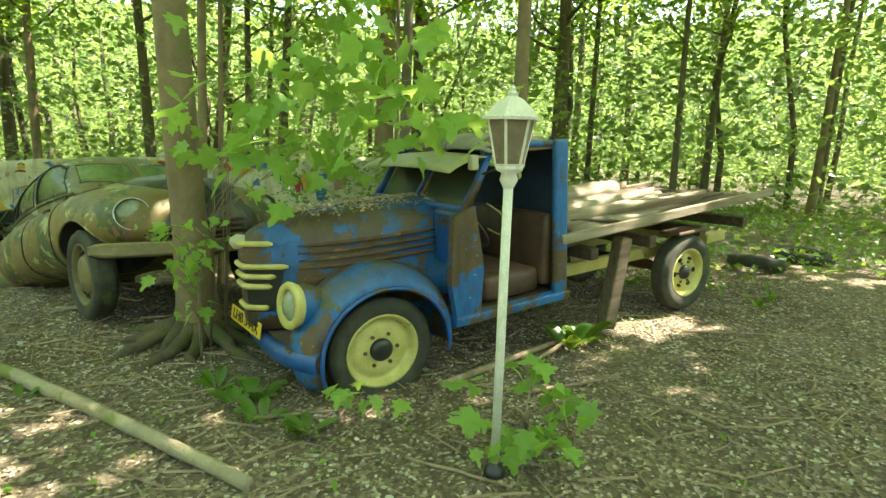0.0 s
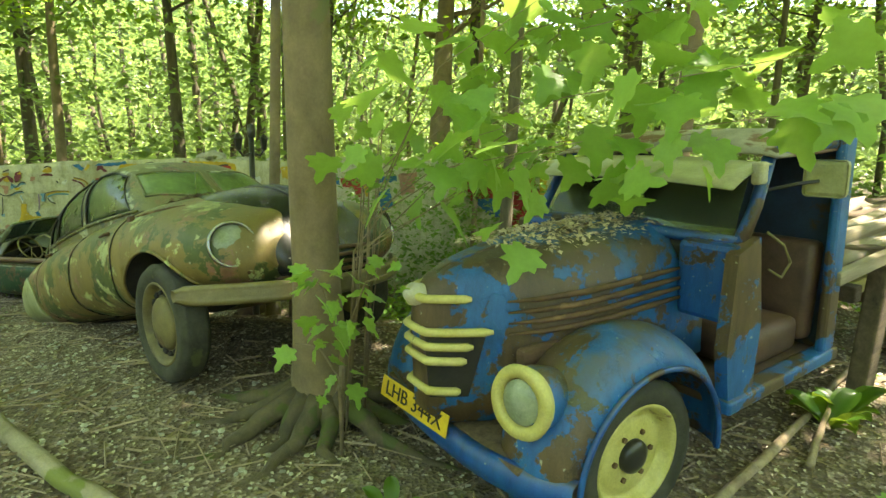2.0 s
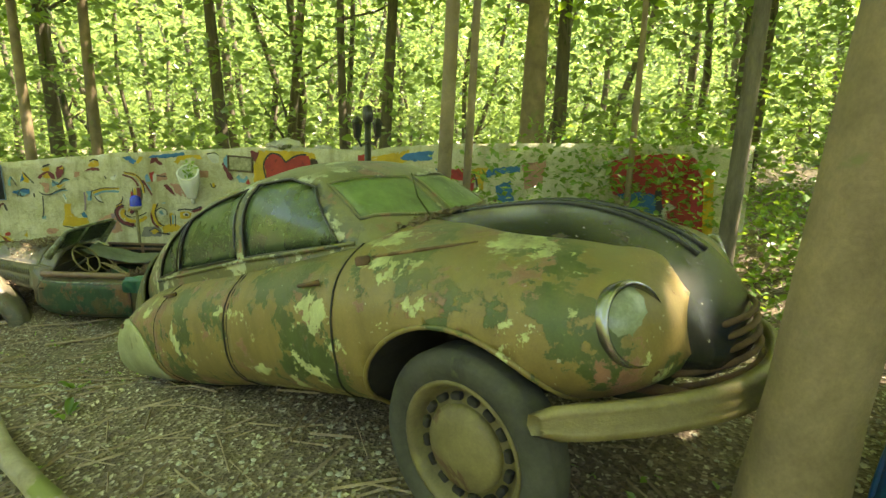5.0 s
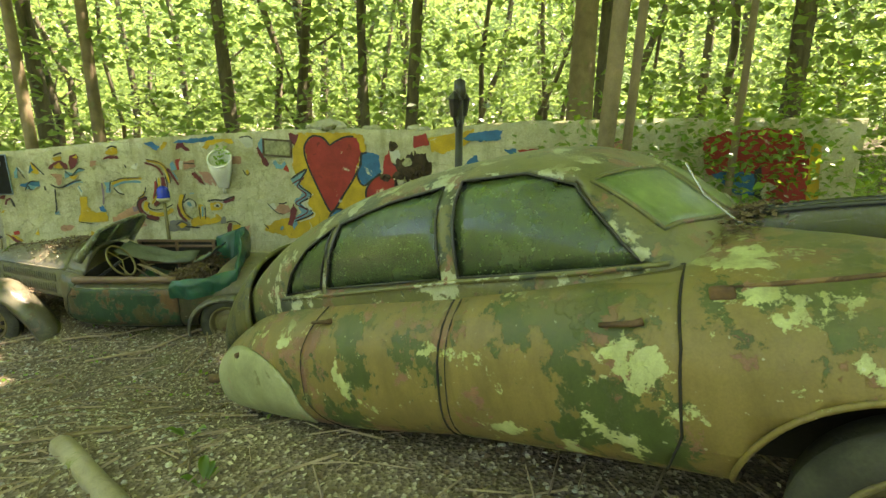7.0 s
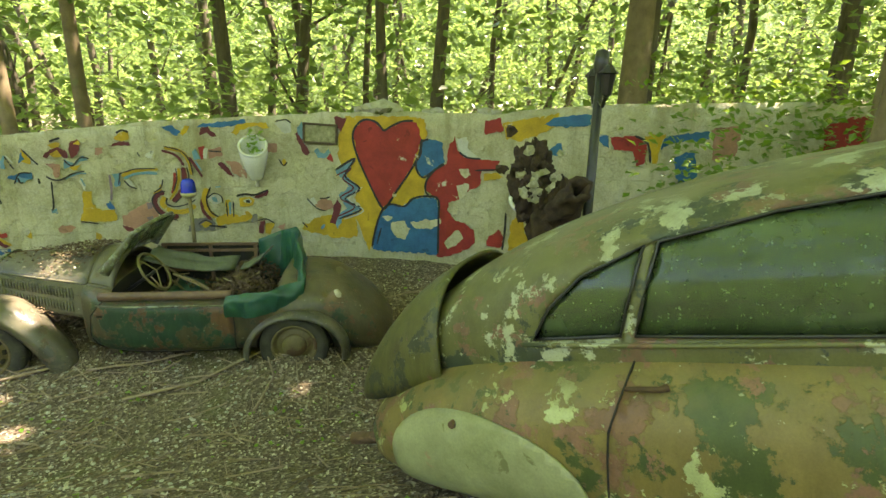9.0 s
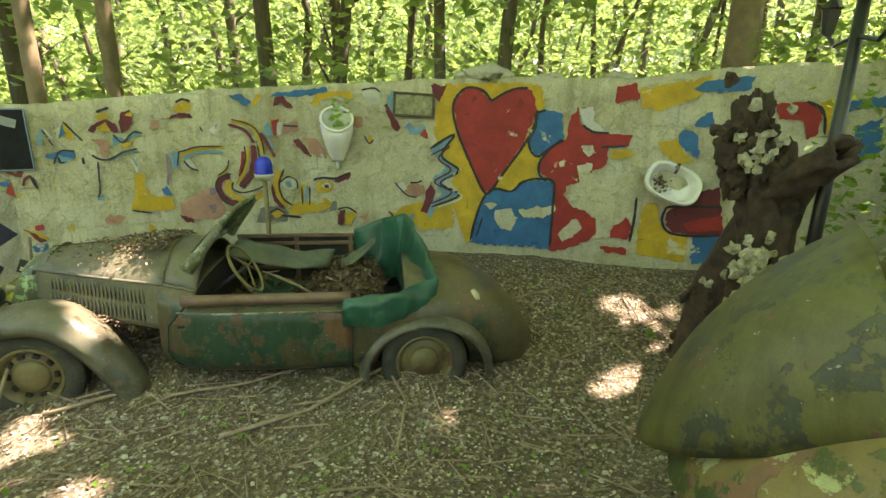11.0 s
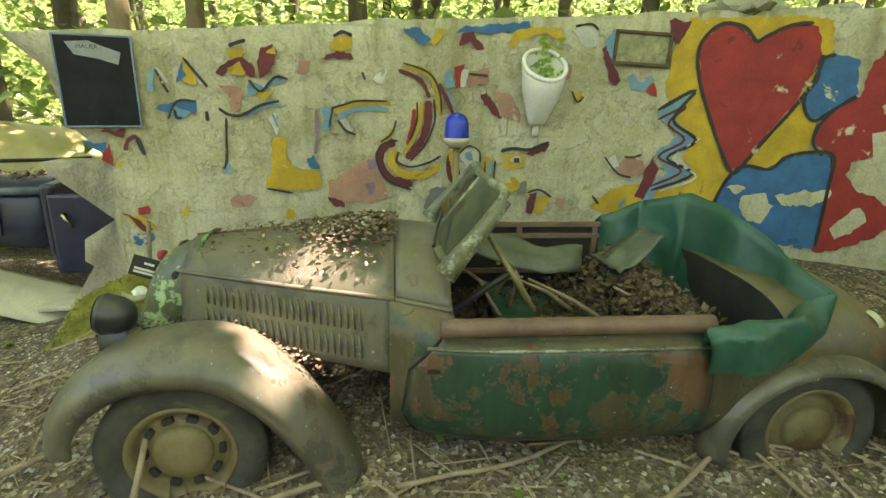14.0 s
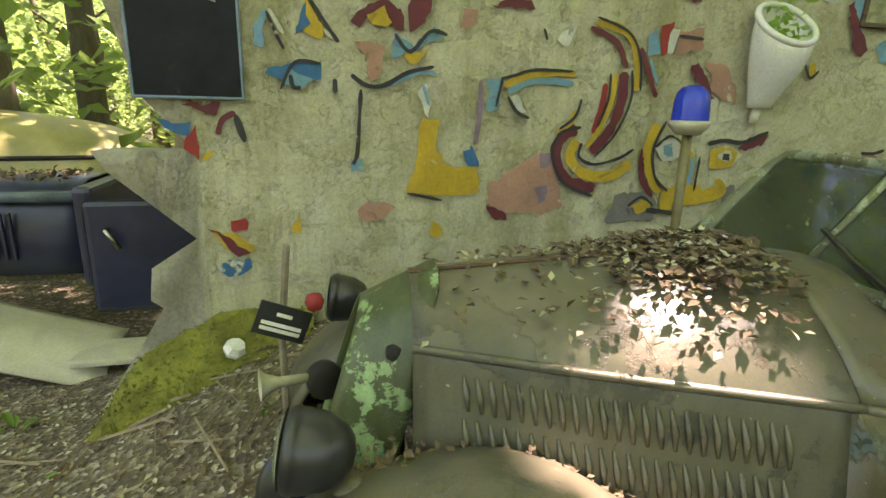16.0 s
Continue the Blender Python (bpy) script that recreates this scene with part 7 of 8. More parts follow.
def hollow_log():
    t = thing("hollow_log", pose(-3.86, 8.25, ground_z(-3.86, 8.25)), "rotten hollow tree trunk covered with pale bracket fungus", "log")
    a, b = Vector((-0.20, 0.45, 0.0)), Vector((0.12, -0.49, 2.0))
    def skin(u, v, rr=1.0):
        ang = 2 * math.pi * u
        ax = Vector((-0.25 + 0.15 * v, 0.40 - 0.15 * v - 0.70 * max(0, v - 0.5), -0.1 + 1.6 * v + 0.15 * v * v))
        r = (0.21 - 0.06 * v + 0.04 * noise.noise((math.cos(ang) * 2, math.sin(ang) * 2, v * 4))) * rr
        return ax + Vector((r * math.cos(ang), r * math.sin(ang), 0.06 * math.sin(ang) * v))
    bm = bmesh.new()
    grid(bm, skin, 26, 24, True)
    part("trunk", thicken(bm, 0.05), M_ROT, t, "dark crumbling wood", True)
    def arm(u, v):
        ang = 2 * math.pi * u
        ax = Vector((-0.22, 0.05, 1.40)).lerp(Vector((-0.13, -0.47, 1.78)), v)
        r = 0.10 - 0.01 * v + 0.06 * noise.noise((math.cos(ang) * 3, math.sin(ang) * 3, v * 6))
        return ax + Vector((r * math.cos(ang), 0.3 * r * math.sin(ang), r * math.sin(ang)))
    bm = bmesh.new()
    grid(bm, arm, 24, 14, True)
    part("hollow_limb", thicken(bm, 0.035), M_ROT, t, "broken hollow limb open at its end", True)
    base = Vector((-3.86, 8.25, ground_z(-3.86, 8.25)))
    low, high = Vector((-4.16, 8.18, 0.14)) - base, Vector((-4.33, 8.30, 1.0)) - base
    def lump(c, rx, rz, seed):
        bm = bmesh.new()
        grid(bm, lambda u, v: c + Vector((rx * math.sin(math.pi * v) ** 0.7 * math.cos(2 * math.pi * u), rx * 0.7 * math.sin(math.pi * v) ** 0.7 * math.sin(2 * math.pi * u), rz * math.cos(math.pi * v))) * (1 + 0.55 * noise.noise((math.cos(6.283 * u) * 2, math.sin(6.283 * u) * 2 + seed, v * 6)) + 0.25 * noise.noise((math.cos(6.283 * u) * 7, math.sin(6.283 * u) * 7, v * 18 + seed))), 44, 40, True)
        return bm
    part("broken_top", lump(high + Vector((0.10, 0.0, -0.05)), 0.17, 0.27, 3), M_ROT, t, "crumbling upper part of the stump", True)
    part("stump", lump(low + Vector((0.12, 0.05, 0.10)), 0.20, 0.55, 9), M_ROT, t, "dark crumbling wood", True)
    for k in range(150):
        rng = random.Random(k)
        v, u = rng.uniform(0.05, 0.85), rng.uniform(0, 1)
        if k < 60:
            p = low + Vector((rng.gauss(0, 0.10), -0.08 + rng.gauss(0, 0.06), rng.gauss(0.0, 0.15)))
        elif k < 120:
            p = high + Vector((rng.gauss(0.06, 0.09), -0.10 + rng.gauss(0, 0.04), rng.gauss(-0.03, 0.13)))
        else:
            p = skin(u, v, 1.06)
        bm = bmesh.new()
        bmesh.ops.create_icosphere(bm, subdivisions=2, radius=rng.uniform(0.02, 0.048))
        for w in bm.verts:
            w.co *= 1 + 1.1 * noise.noise(w.co * 45 + Vector((k, k, 0)))
            w.co.y *= 0.6
        bmesh.ops.translate(bm, verts=bm.verts[:], vec=p)
        part("fungus", bm, M_FUNGUS if k < 60 or k % 5 < 2 else M_ROT, t)


M_ROT = rough_mat("rotten_bark", (0.02, 0.014, 0.010), (0.10, 0.065, 0.04), 9, 0.95, 0.02)
M_FUNGUS = rough_mat("pale_fungus", (0.26, 0.25, 0.15), (0.55, 0.52, 0.38), 10, 0.9, 0.01)
hollow_log()


def iron_lamp_pole():
    x, y = -3.80, 8.07
    g = ground_z(x, y)
    t = thing("iron_pole", pose(x, y, g, 0, 0, 79), "black iron pole with small lantern heads", "pole")
    part("shaft", tube(bmesh.new(), [(0, 0, -0.2), (0.01, 0, 1.2), (0.02, 0, 2.66)], [0.05, 0.042, 0.035], 12), M_BLACK, t, smooth=True)
    for s in (-1, 1):
        part("bracket", tube(bmesh.new(), [(0.02, 0, 2.42), (0.02 + s * 0.2, 0, 2.38), (0.02 + s * 0.30, 0, 2.46)], 0.014, 6), M_BLACK, t)
        part("lantern", lathe(bmesh.new(), [(0.0, -0.02), (0.035, 0.0), (0.055, 0.14), (0.07, 0.15), (0.03, 0.20), (0, 0.22)], 8, pose(0.02 + s * 0.30, 0, 2.46)), M_BLACK, t)
    part("cap", lathe(bmesh.new(), [(0.05, 0), (0.06, 0.06), (0.05, 0.16), (0, 0.18)], 10, pose(0.02, 0, 2.62)), M_BLACK, t, smooth=True)


iron_lamp_pole()

# ---- things by the lorry ----
def garden_lamp():
    x, y = 0.43, 2.135
    t = thing("garden_lamp", pose(x, y, ground_z(x, y), 0, -0.9, 0), "white garden lantern on a slim white post", "lamp")
    part("post", cyl(bmesh.new(), (0, 0, 0), (0, 0, 1.34), 0.021, seg=20), M_WHITE, t, smooth=True)
    part("foot", lathe(bmesh.new(), [(0.055, 0.0), (0.055, 0.02), (0.03, 0.05), (0.022, 0.06)], 20), M_BLACK, t, smooth=True)
    part("collar", lathe(bmesh.new(), [(0.022, 1.30), (0.04, 1.335), (0.032, 1.36), (0.058, 1.375), (0.058, 1.39), (0, 1.39)], 24), M_WHITE, t, smooth=True)
    lan = part("lantern_floor", lathe(bmesh.new(), [(0, 1.385), (0.062, 1.385), (0.066, 1.40), (0, 1.40)], 6), M_WHITE, t)
    for k in range(6):
        a, b = [math.radians(60 * (k + j) + 10) for j in (0, 1)]
        lo, hi = 0.060, 0.098
        p = [Vector((lo * math.cos(a), lo * math.sin(a), 1.40)), Vector((lo * math.cos(b), lo * math.sin(b), 1.40)), Vector((hi * math.cos(b), hi * math.sin(b), 1.575)), Vector((hi * math.cos(a), hi * math.sin(a), 1.575))]
        bm = bmesh.new()
        bm.faces.new([bm.verts.new(q) for q in p])
        part("pane", thicken(bm, 0.003), M_GLASS_LAMP, lan, "brownish clouded pane")
        part("bar", tube(bmesh.new(), [p[0], p[3]], 0.007, 6), M_WHITE, lan)
    part("roof", lathe(bmesh.new(), [(0.128, 1.572), (0.130, 1.584), (0.115, 1.592), (0.085, 1.625), (0.05, 1.655), (0.022, 1.668), (0.026, 1.68), (0.012, 1.688), (0.016, 1.70), (0, 1.712)], 6, pose(0, 0, 0, 0, 0, 10)), M_WHITE, t)
    t.scale = (1, 1, 1.04)
    part("bulb_holder", cyl(bmesh.new(), (0, 0, 1.40), (0, 0, 1.46), 0.02), M_CREAM, t)


garden_lamp()


def maple_leaf_mesh(seed, size):
    """A lobed maple leaf, its stalk at the origin, folded a little along the rib."""
    rng = random.Random(seed)
    half = [(0.0, 0.0), (0.20, -0.06), (0.34, 0.02), (0.30, 0.14), (0.52, 0.26), (0.50, 0.36), (0.36, 0.42), (0.40, 0.58), (0.24, 0.56), (0.14, 0.64), (0.12, 0.86), (0.0, 1.0)]
    pts = [(x * rng.uniform(0.92, 1.08), y) for x, y in half]
    pts += [(-x * rng.uniform(0.92, 1.08), y) for x, y in half[-2:0:-1]]
    verts = [Vector((x * size, y * size, size * (0.14 * abs(x) - 0.22 * y * y))) for x, y in pts]
    mid = Vector((0, 0.35 * size, -0.03 * size))
    n = len(verts)
    me = bpy.data.meshes.new("maple_leaf")
    me.from_pydata([*verts, mid], [], [(k, (k + 1) % n, n) for k in range(n)])
    me.materials.append(M_LEAF_NEAR)
    for p in me.polygons:
        p.use_smooth = True
    return me


MAPLE = [maple_leaf_mesh(k, 1.0) for k in range(5)]


def put_leaf(parent, p, size, rng, droop=0.5):
    ob = new("leaf", rng.choice(MAPLE))
    ob.parent = parent
    ob.matrix_local = Matrix.LocRotScale(p, Euler((rng.gauss(-droop, 0.5), rng.gauss(0, 0.45), rng.uniform(0, 6.28))), Vector((size, size, size)))
    return ob


def maple_bush(name, base, tips, count, size, seed, label, stem_r=0.012, spread=0.10, outer=0.7):
    """A young maple: arching stems from a base to tips, with single lobed leaves along their outer half."""
    rng = random.Random(seed)
    t = thing(name, pose(*base), label, "shrub")
    curves = []
    for tip in tips:
        q = Vector(tip) - Vector(base)
        pts = [Vector((0, 0, -0.03)), Vector((q.x * 0.06, q.y * 0.06, q.z * 0.62)), Vector((q.x * 0.55, q.y * 0.55, q.z * 0.93)), q]
        part("stem", tube(bmesh.new(), pts, [stem_r, stem_r * 0.8, stem_r * 0.5, stem_r * 0.25], 6), M_STICK, t, smooth=True)
        curves.append(pts)
    for k in range(count):
        pts = rng.choice(curves)
        s = 1 + 2 * rng.random() ** outer
        i = min(int(s), 2)
        p = pts[i].lerp(pts[i + 1], s - i) + Vector((rng.gauss(0, spread), rng.gauss(0, spread), rng.gauss(0, spread * 0.7)))
        put_leaf(t, p, size * rng.uniform(0.6, 1.25), rng)
    return t


# the branch that hangs before the lorry's bonnet
rng0 = random.Random(77)
TIPS = [(-0.85 + 1.15 * rng0.random(), 2.5 + 0.7 * rng0.random(), 1.75 + 0.75 * rng0.random()) for _ in range(7)]
TIPS_HIGH = [(-1.1 + 1.5 * rng0.random(), 2.6 + 0.8 * rng0.random(), 2.0 + 1.1 * rng0.random()) for _ in range(6)]
maple_bush("maple_sapling", (-1.58, 3.58, ground_z(-1.58, 3.58)), TIPS, 95, 0.165, 5, "young maple with broad bright green leaves beside the lorry", 0.0045, 0.19, 0.42)
maple_bush("maple_sapling", (-1.50, 3.66, ground_z(-1.50, 3.66)), TIPS_HIGH, 130, 0.155, 15, "taller young maple arching over the lorry's bonnet", 0.0045, 0.22, 0.42)
maple_bush("maple_shoot", (-1.56, 3.40, ground_z(-1.56, 3.40)), [(-1.71, 3.15, 0.92), (-1.46, 3.1, 1.05), (-1.31, 3.15, 1.25), (-1.51, 3.05, 0.75), (-1.66, 3.2, 1.2)], 38, 0.10, 6, "leafy maple shoot at the foot of the beech", 0.008, 0.07)
maple_bush("maple_seedling", (0.60, 2.38, ground_z(0.60, 2.38)), [(0.88, 2.22, 0.62), (0.30, 2.5, 0.60), (0.74, 2.05, 0.46), (0.92, 2.45, 0.56), (0.22, 2.3, 0.50), (0.58, 2.05, 0.54), (0.68, 2.6, 0.64), (0.42, 2.0, 0.42)], 60, 0.13, 7, "low maple seedling with bright green leaves by the lamp post", 0.006, 0.06)
maple_bush("maple_twig", (-0.30, 2.62, ground_z(-0.30, 2.62)), [(-0.43, 2.52, 0.46), (-0.24, 2.47, 0.50), (-0.13, 2.57, 0.40)], 9, 0.11, 8, "small maple seedling in front of the lorry wheel", 0.004, 0.04)


def broad_plant(x, y, n, size, seed, label):
    rng = random.Random(seed)
    t = thing("broadleaf_plant", pose(x, y, ground_z(x, y)), label, "plant", "low plants on the forest floor")
    for k in range(n):
        a, ln = rng.uniform(0, 6.3), size * rng.uniform(0.7, 1.2)
        lift, w = rng.uniform(0.35, 0.9), ln * rng.uniform(0.26, 0.36)
        q = Matrix.Rotation(a, 4, "Z")
        bm = bmesh.new()
        grid(bm, lambda u, v: q @ Vector((0.03 + ln * v, (u - 0.5) * 2 * w * math.sin(math.pi * min(1, 0.06 + v * 0.94)) ** 0.8, ln * lift * math.sin(v * 1.9) + 0.06 * ln * abs(u - 0.5) * 4)), 5, 7)
        part("leaf", bm, M_LEAF_LOW, t, smooth=True)


for k, (x, y, n, s) in enumerate([(-1.05, 2.75, 6, 0.15), (-0.85, 2.6, 6, 0.13), (-0.55, 2.5, 7, 0.12), (1.15, 3.85, 11, 0.20), (1.3, 3.95, 8, 0.18), (-0.95, 2.85, 5, 0.14), (-1.25, 2.95, 5, 0.12), (3.3, 5.0, 6, 0.10), (3.6, 5.3, 6, 0.10), (-0.55, 2.45, 5, 0.07), (-2.3, 2.7, 4, 0.08), (-10.85, 10.15, 6, 0.07), (-10.7, 10.0, 6, 0.06), (-5.1, 5.1, 5, 0.08), (-5.4, 5.6, 5, 0.07), (-4.4, 8.9, 5, 0.07), (-5.0, 9.2, 4, 0.07)]):
    broad_plant(x, y, n, s, 200 + k, "clump of broad dark green leaves on the forest floor")


def undergrowth():
    """Low green growth at the wood's edge."""
    rng = random.Random(31)
    places = []
    for _ in range(700):
        x, y = rng.uniform(1.5, 16), rng.uniform(5.4, 15)
        if y < 5.2 + 0.28 * x * 0.6 or rng.random() < 0.25:
            continue
        h = rng.uniform(0.05, 0.5)
        for _ in range(26):
            places.append((x + rng.gauss(0, 0.28), y + rng.gauss(0, 0.28), ground_z(x, y) + h * rng.random() + 0.02))
    for _ in range(760):
        x, y = rng.gauss(-0.8, 1.1), rng.gauss(8.7, 1.0)
        if y < 6.9 or x < -3.3 or noise.noise((x * 1.3, y * 1.3, 6)) < -0.15:
            continue
        for _ in range(20):
            places.append((x + rng.gauss(0, 0.2), y + rng.gauss(0, 0.2), ground_z(x, y) + rng.random() ** 1.3 * (0.5 if y < 8.4 else 2.3)))
    for _ in range(120):
        x, y = rng.uniform(-13, -10.8), rng.uniform(12.2, 14)
        for _ in range(20):
            places.append((x + rng.gauss(0, 0.2), y + rng.gauss(0, 0.2), ground_z(x, y) + rng.random() * 0.8))
    tagged(new("undergrowth", leaves_mesh(rng, places, 0.10, M_LEAF_LOW, 0.5)), "dense green undergrowth at the wood's edge", "undergrowth", kind="stuff")


undergrowth()


def tyre(x, y, lift, r, tilt, label):
    bm = lathe(bmesh.new(), [(r * 0.58, -0.05), (r * 0.62, -0.075), (r * 0.9, -0.08), (r, -0.05), (r, 0.05), (r * 0.9, 0.08), (r * 0.62, 0.075), (r * 0.58, 0.05), (r * 0.6, 0.03), (r * 0.86, 0.03), (r * 0.86, -0.03), (r * 0.6, -0.03), (r * 0.58, -0.05)], 40)
    single("old_tyre", bm, M_TYRE, label, "tyre", True, pose(x, y, ground_z(x, y) + lift, *tilt), "old tyres on the ground")


tyre(5.15, 7.2, 0.07, 0.36, (3, 0, 0), "old black tyre lying flat on the leaves")
tyre(4.2, 6.7, 0.09, 0.34, (-8, 6, 0), "half-buried old tyre with leaves inside")


def stick(pts, r0, r1, label="dry fallen stick on the forest floor", mat=None, knots=True, group="fallen sticks"):
    fine = []
    P = [Vector((x, y, ground_z(x, y) + h)) for x, y, h in pts]
    for a, b in zip(P, P[1:]):
        for k in range(6):
            q = a.lerp(b, k / 6)
            fine.append(q + Vector((0.012 * noise.noise((q.x * 5, q.y * 5, 1)), 0.012 * noise.noise((q.x * 5, q.y * 5, 7)), 0.008 * noise.noise(q * 6))))
    fine.append(P[-1])
    n = len(fine) - 1
    rad = [(r0 + (r1 - r0) * k / n) * (1 + 0.12 * noise.noise((k * 1.3, 0, 0))) for k in range(n + 1)]
    return single("fallen_stick", tube(bmesh.new(), fine, rad, 7), mat or M_STICK, label, "stick", True, None, group)


stick([(0.15, 3.1, 0.02), (1.0, 3.85, 0.03), (1.75, 4.55, 0.04)], 0.028, 0.018, "long pale fallen branch beside the lorry")
stick([(0.75, 3.4, 0.02), (1.25, 4.0, 0.06)], 0.022, 0.012)
stick([(-7.62, 8.01, 0.015), (-7.1, 8.25, 0.03), (-6.55, 8.56, 0.05)], 0.017, 0.011, "long bent branch lying by the convertible")
stick([(-8.09, 8.42, 0.02), (-7.6, 8.5, 0.05), (-7.2, 8.66, 0.06)], 0.012, 0.008)
stick([(-6.58, 8.56, 0.05), (-6.44, 8.2, 0.03), (-6.52, 7.8, 0.01)], 0.008, 0.012)
stick([(-8.8, 8.30, 0.02), (-8.28, 8.46, 0.05)], 0.016, 0.012)
stick([(-9.07, 8.48, 0.28), (-9.07, 8.16, 0.01)], 0.012, 0.014, "pale stick leaning on the convertible's wheel")
stick([(-5.9, 9.3, 0.02), (-4.9, 9.6, 0.02)], 0.012, 0.007)
stick([(-5.2, 8.7, 0.01), (-4.2, 9.1, 0.02)], 0.010, 0.006)
stick([(-10.1, 8.3, 0.02), (-9.5, 8.75, 0.05)], 0.02, 0.012)
stick([(0.7, 3.0, 0.015), (1.35, 3.25, 0.02)], 0.015, 0.008)
stick([(1.5, 3.0, 0.01), (1.75, 2.6, 0.02), (1.95, 2.55, 0.05)], 0.012, 0.006)
stick([(-0.9, 2.6, 0.012), (-0.35, 2.75, 0.02)], 0.012, 0.006)
stick([(2.2, 4.2, 0.02), (3.0, 4.1, 0.03)], 0.012, 0.006)
stick([(0.0, 2.25, 0.01), (0.5, 2.0, 0.02)], 0.010, 0.006)
stick([(-5.9, 5.9, 0.012), (-6.5, 5.6, 0.02)], 0.012, 0.006)


def kerb_log():
    """The long pale trunk that edges the path."""
    pts = [(-0.70, 2.01, 0.02), (-1.59, 2.48, 0.03), (-2.72, 3.05, 0.04), (-3.65, 3.64, 0.04), (-4.57, 4.30, 0.05), (-5.12, 4.70, 0.05), (-6.1, 5.58, 0.03)]
    return stick(pts, 0.036, 0.06, "long barkless mossy trunk lying along the path", M_LOG, True, "logs")


M_LOG = rough_mat("pale_mossy_log", (0.20, 0.17, 0.10), (0.42, 0.37, 0.26), 4, 0.9, 0.01, spots=[(0.16, 0.18, 0.05)], spot_at=0.60)
kerb_log()


def load_of_logs():
    """Split timber stacked on the lorry's bed."""
    base = LORRY_POSE
    for k in range(30):
        rng = random.Random(900 + k)
        y, z, ln = -0.48 + 0.12 * (k % 9) + rng.uniform(-0.05, 0.05), 0.85 + 0.068 * (k // 9), rng.uniform(1.3, 2.2)
        bm = bmesh.new()
        def fn(u, v):
            a = 2 * math.pi * u
            r = (0.048 + 0.012 * (k % 3)) * (1 + 0.45 * noise.noise((math.cos(a) * 1.5, math.sin(a) * 1.5, v * 2 + k * 5)))
            return Vector((ln * (v - 0.5), r * 1.35 * math.cos(a), r * 0.75 * math.sin(a)))
        vs = grid(bm, fn, 12, 10, True)
        bm.faces.new([r[0] for r in vs])
        bm.faces.new([r[-1] for r in vs])
        single("split_log", bm, M_WOOD if k % 3 else M_WOOD_DARK, "weathered split log lying on the lorry bed", "log", True, base @ pose(-2.60 + rng.uniform(-0.12, 0.12), y, z + rng.uniform(-0.01, 0.02), rng.uniform(-30, 30), rng.uniform(-2, 3), rng.uniform(-8, 8)), "logs on the lorry bed")
    for k in range(14):
        rng = random.Random(950 + k)
        single("broken_plank", box(bmesh.new(), 0, 0, 0, rng.uniform(0.35, 0.8), rng.uniform(0.05, 0.1), 0.02, None, 0.003), M_WOOD_DARK, "broken plank end at the front of the lorry bed", "plank", False, base @ pose(-1.75 + rng.uniform(-0.1, 0.15), rng.uniform(-0.2, 0.68), 0.84 + 0.012 * k, rng.uniform(-6, 6), rng.uniform(-8, 8), rng.uniform(-60, 60)), "broken planks on the lorry bed")


load_of_logs()


def roots():
    x, y = -1.78, 3.80
    t = thing("tree_roots", pose(x, y, ground_z(x, y)), "mossy surface roots at the foot of the beech", "roots")
    for k in range(9):
        rng = random.Random(k + 40)
        a, ln = math.radians(170 + 26 * k), rng.uniform(0.4, 0.85)
        pts = []
        for j in range(7):
            s = j / 6
            px, py = (0.1 + ln * s) * math.cos(a + 0.4 * s * rng.uniform(-1, 1)), (0.1 + ln * s) * math.sin(a)
            pts.append((px, py, ground_z(x + px, y + py) - ground_z(x, y) + 0.16 * (1 - s) ** 2 - 0.015 * s))
        part("root", tube(bmesh.new(), pts, [0.07 * (1 - 0.75 * j / 6) for j in range(7)], 8), M_ROOT, t, smooth=True)


M_ROOT = rough_mat("mossy_root_bark", (0.05, 0.042, 0.025), (0.15, 0.12, 0.07), 6, 0.95, 0.012, spots=[(0.07, 0.085, 0.025)], spot_at=0.55)
roots()

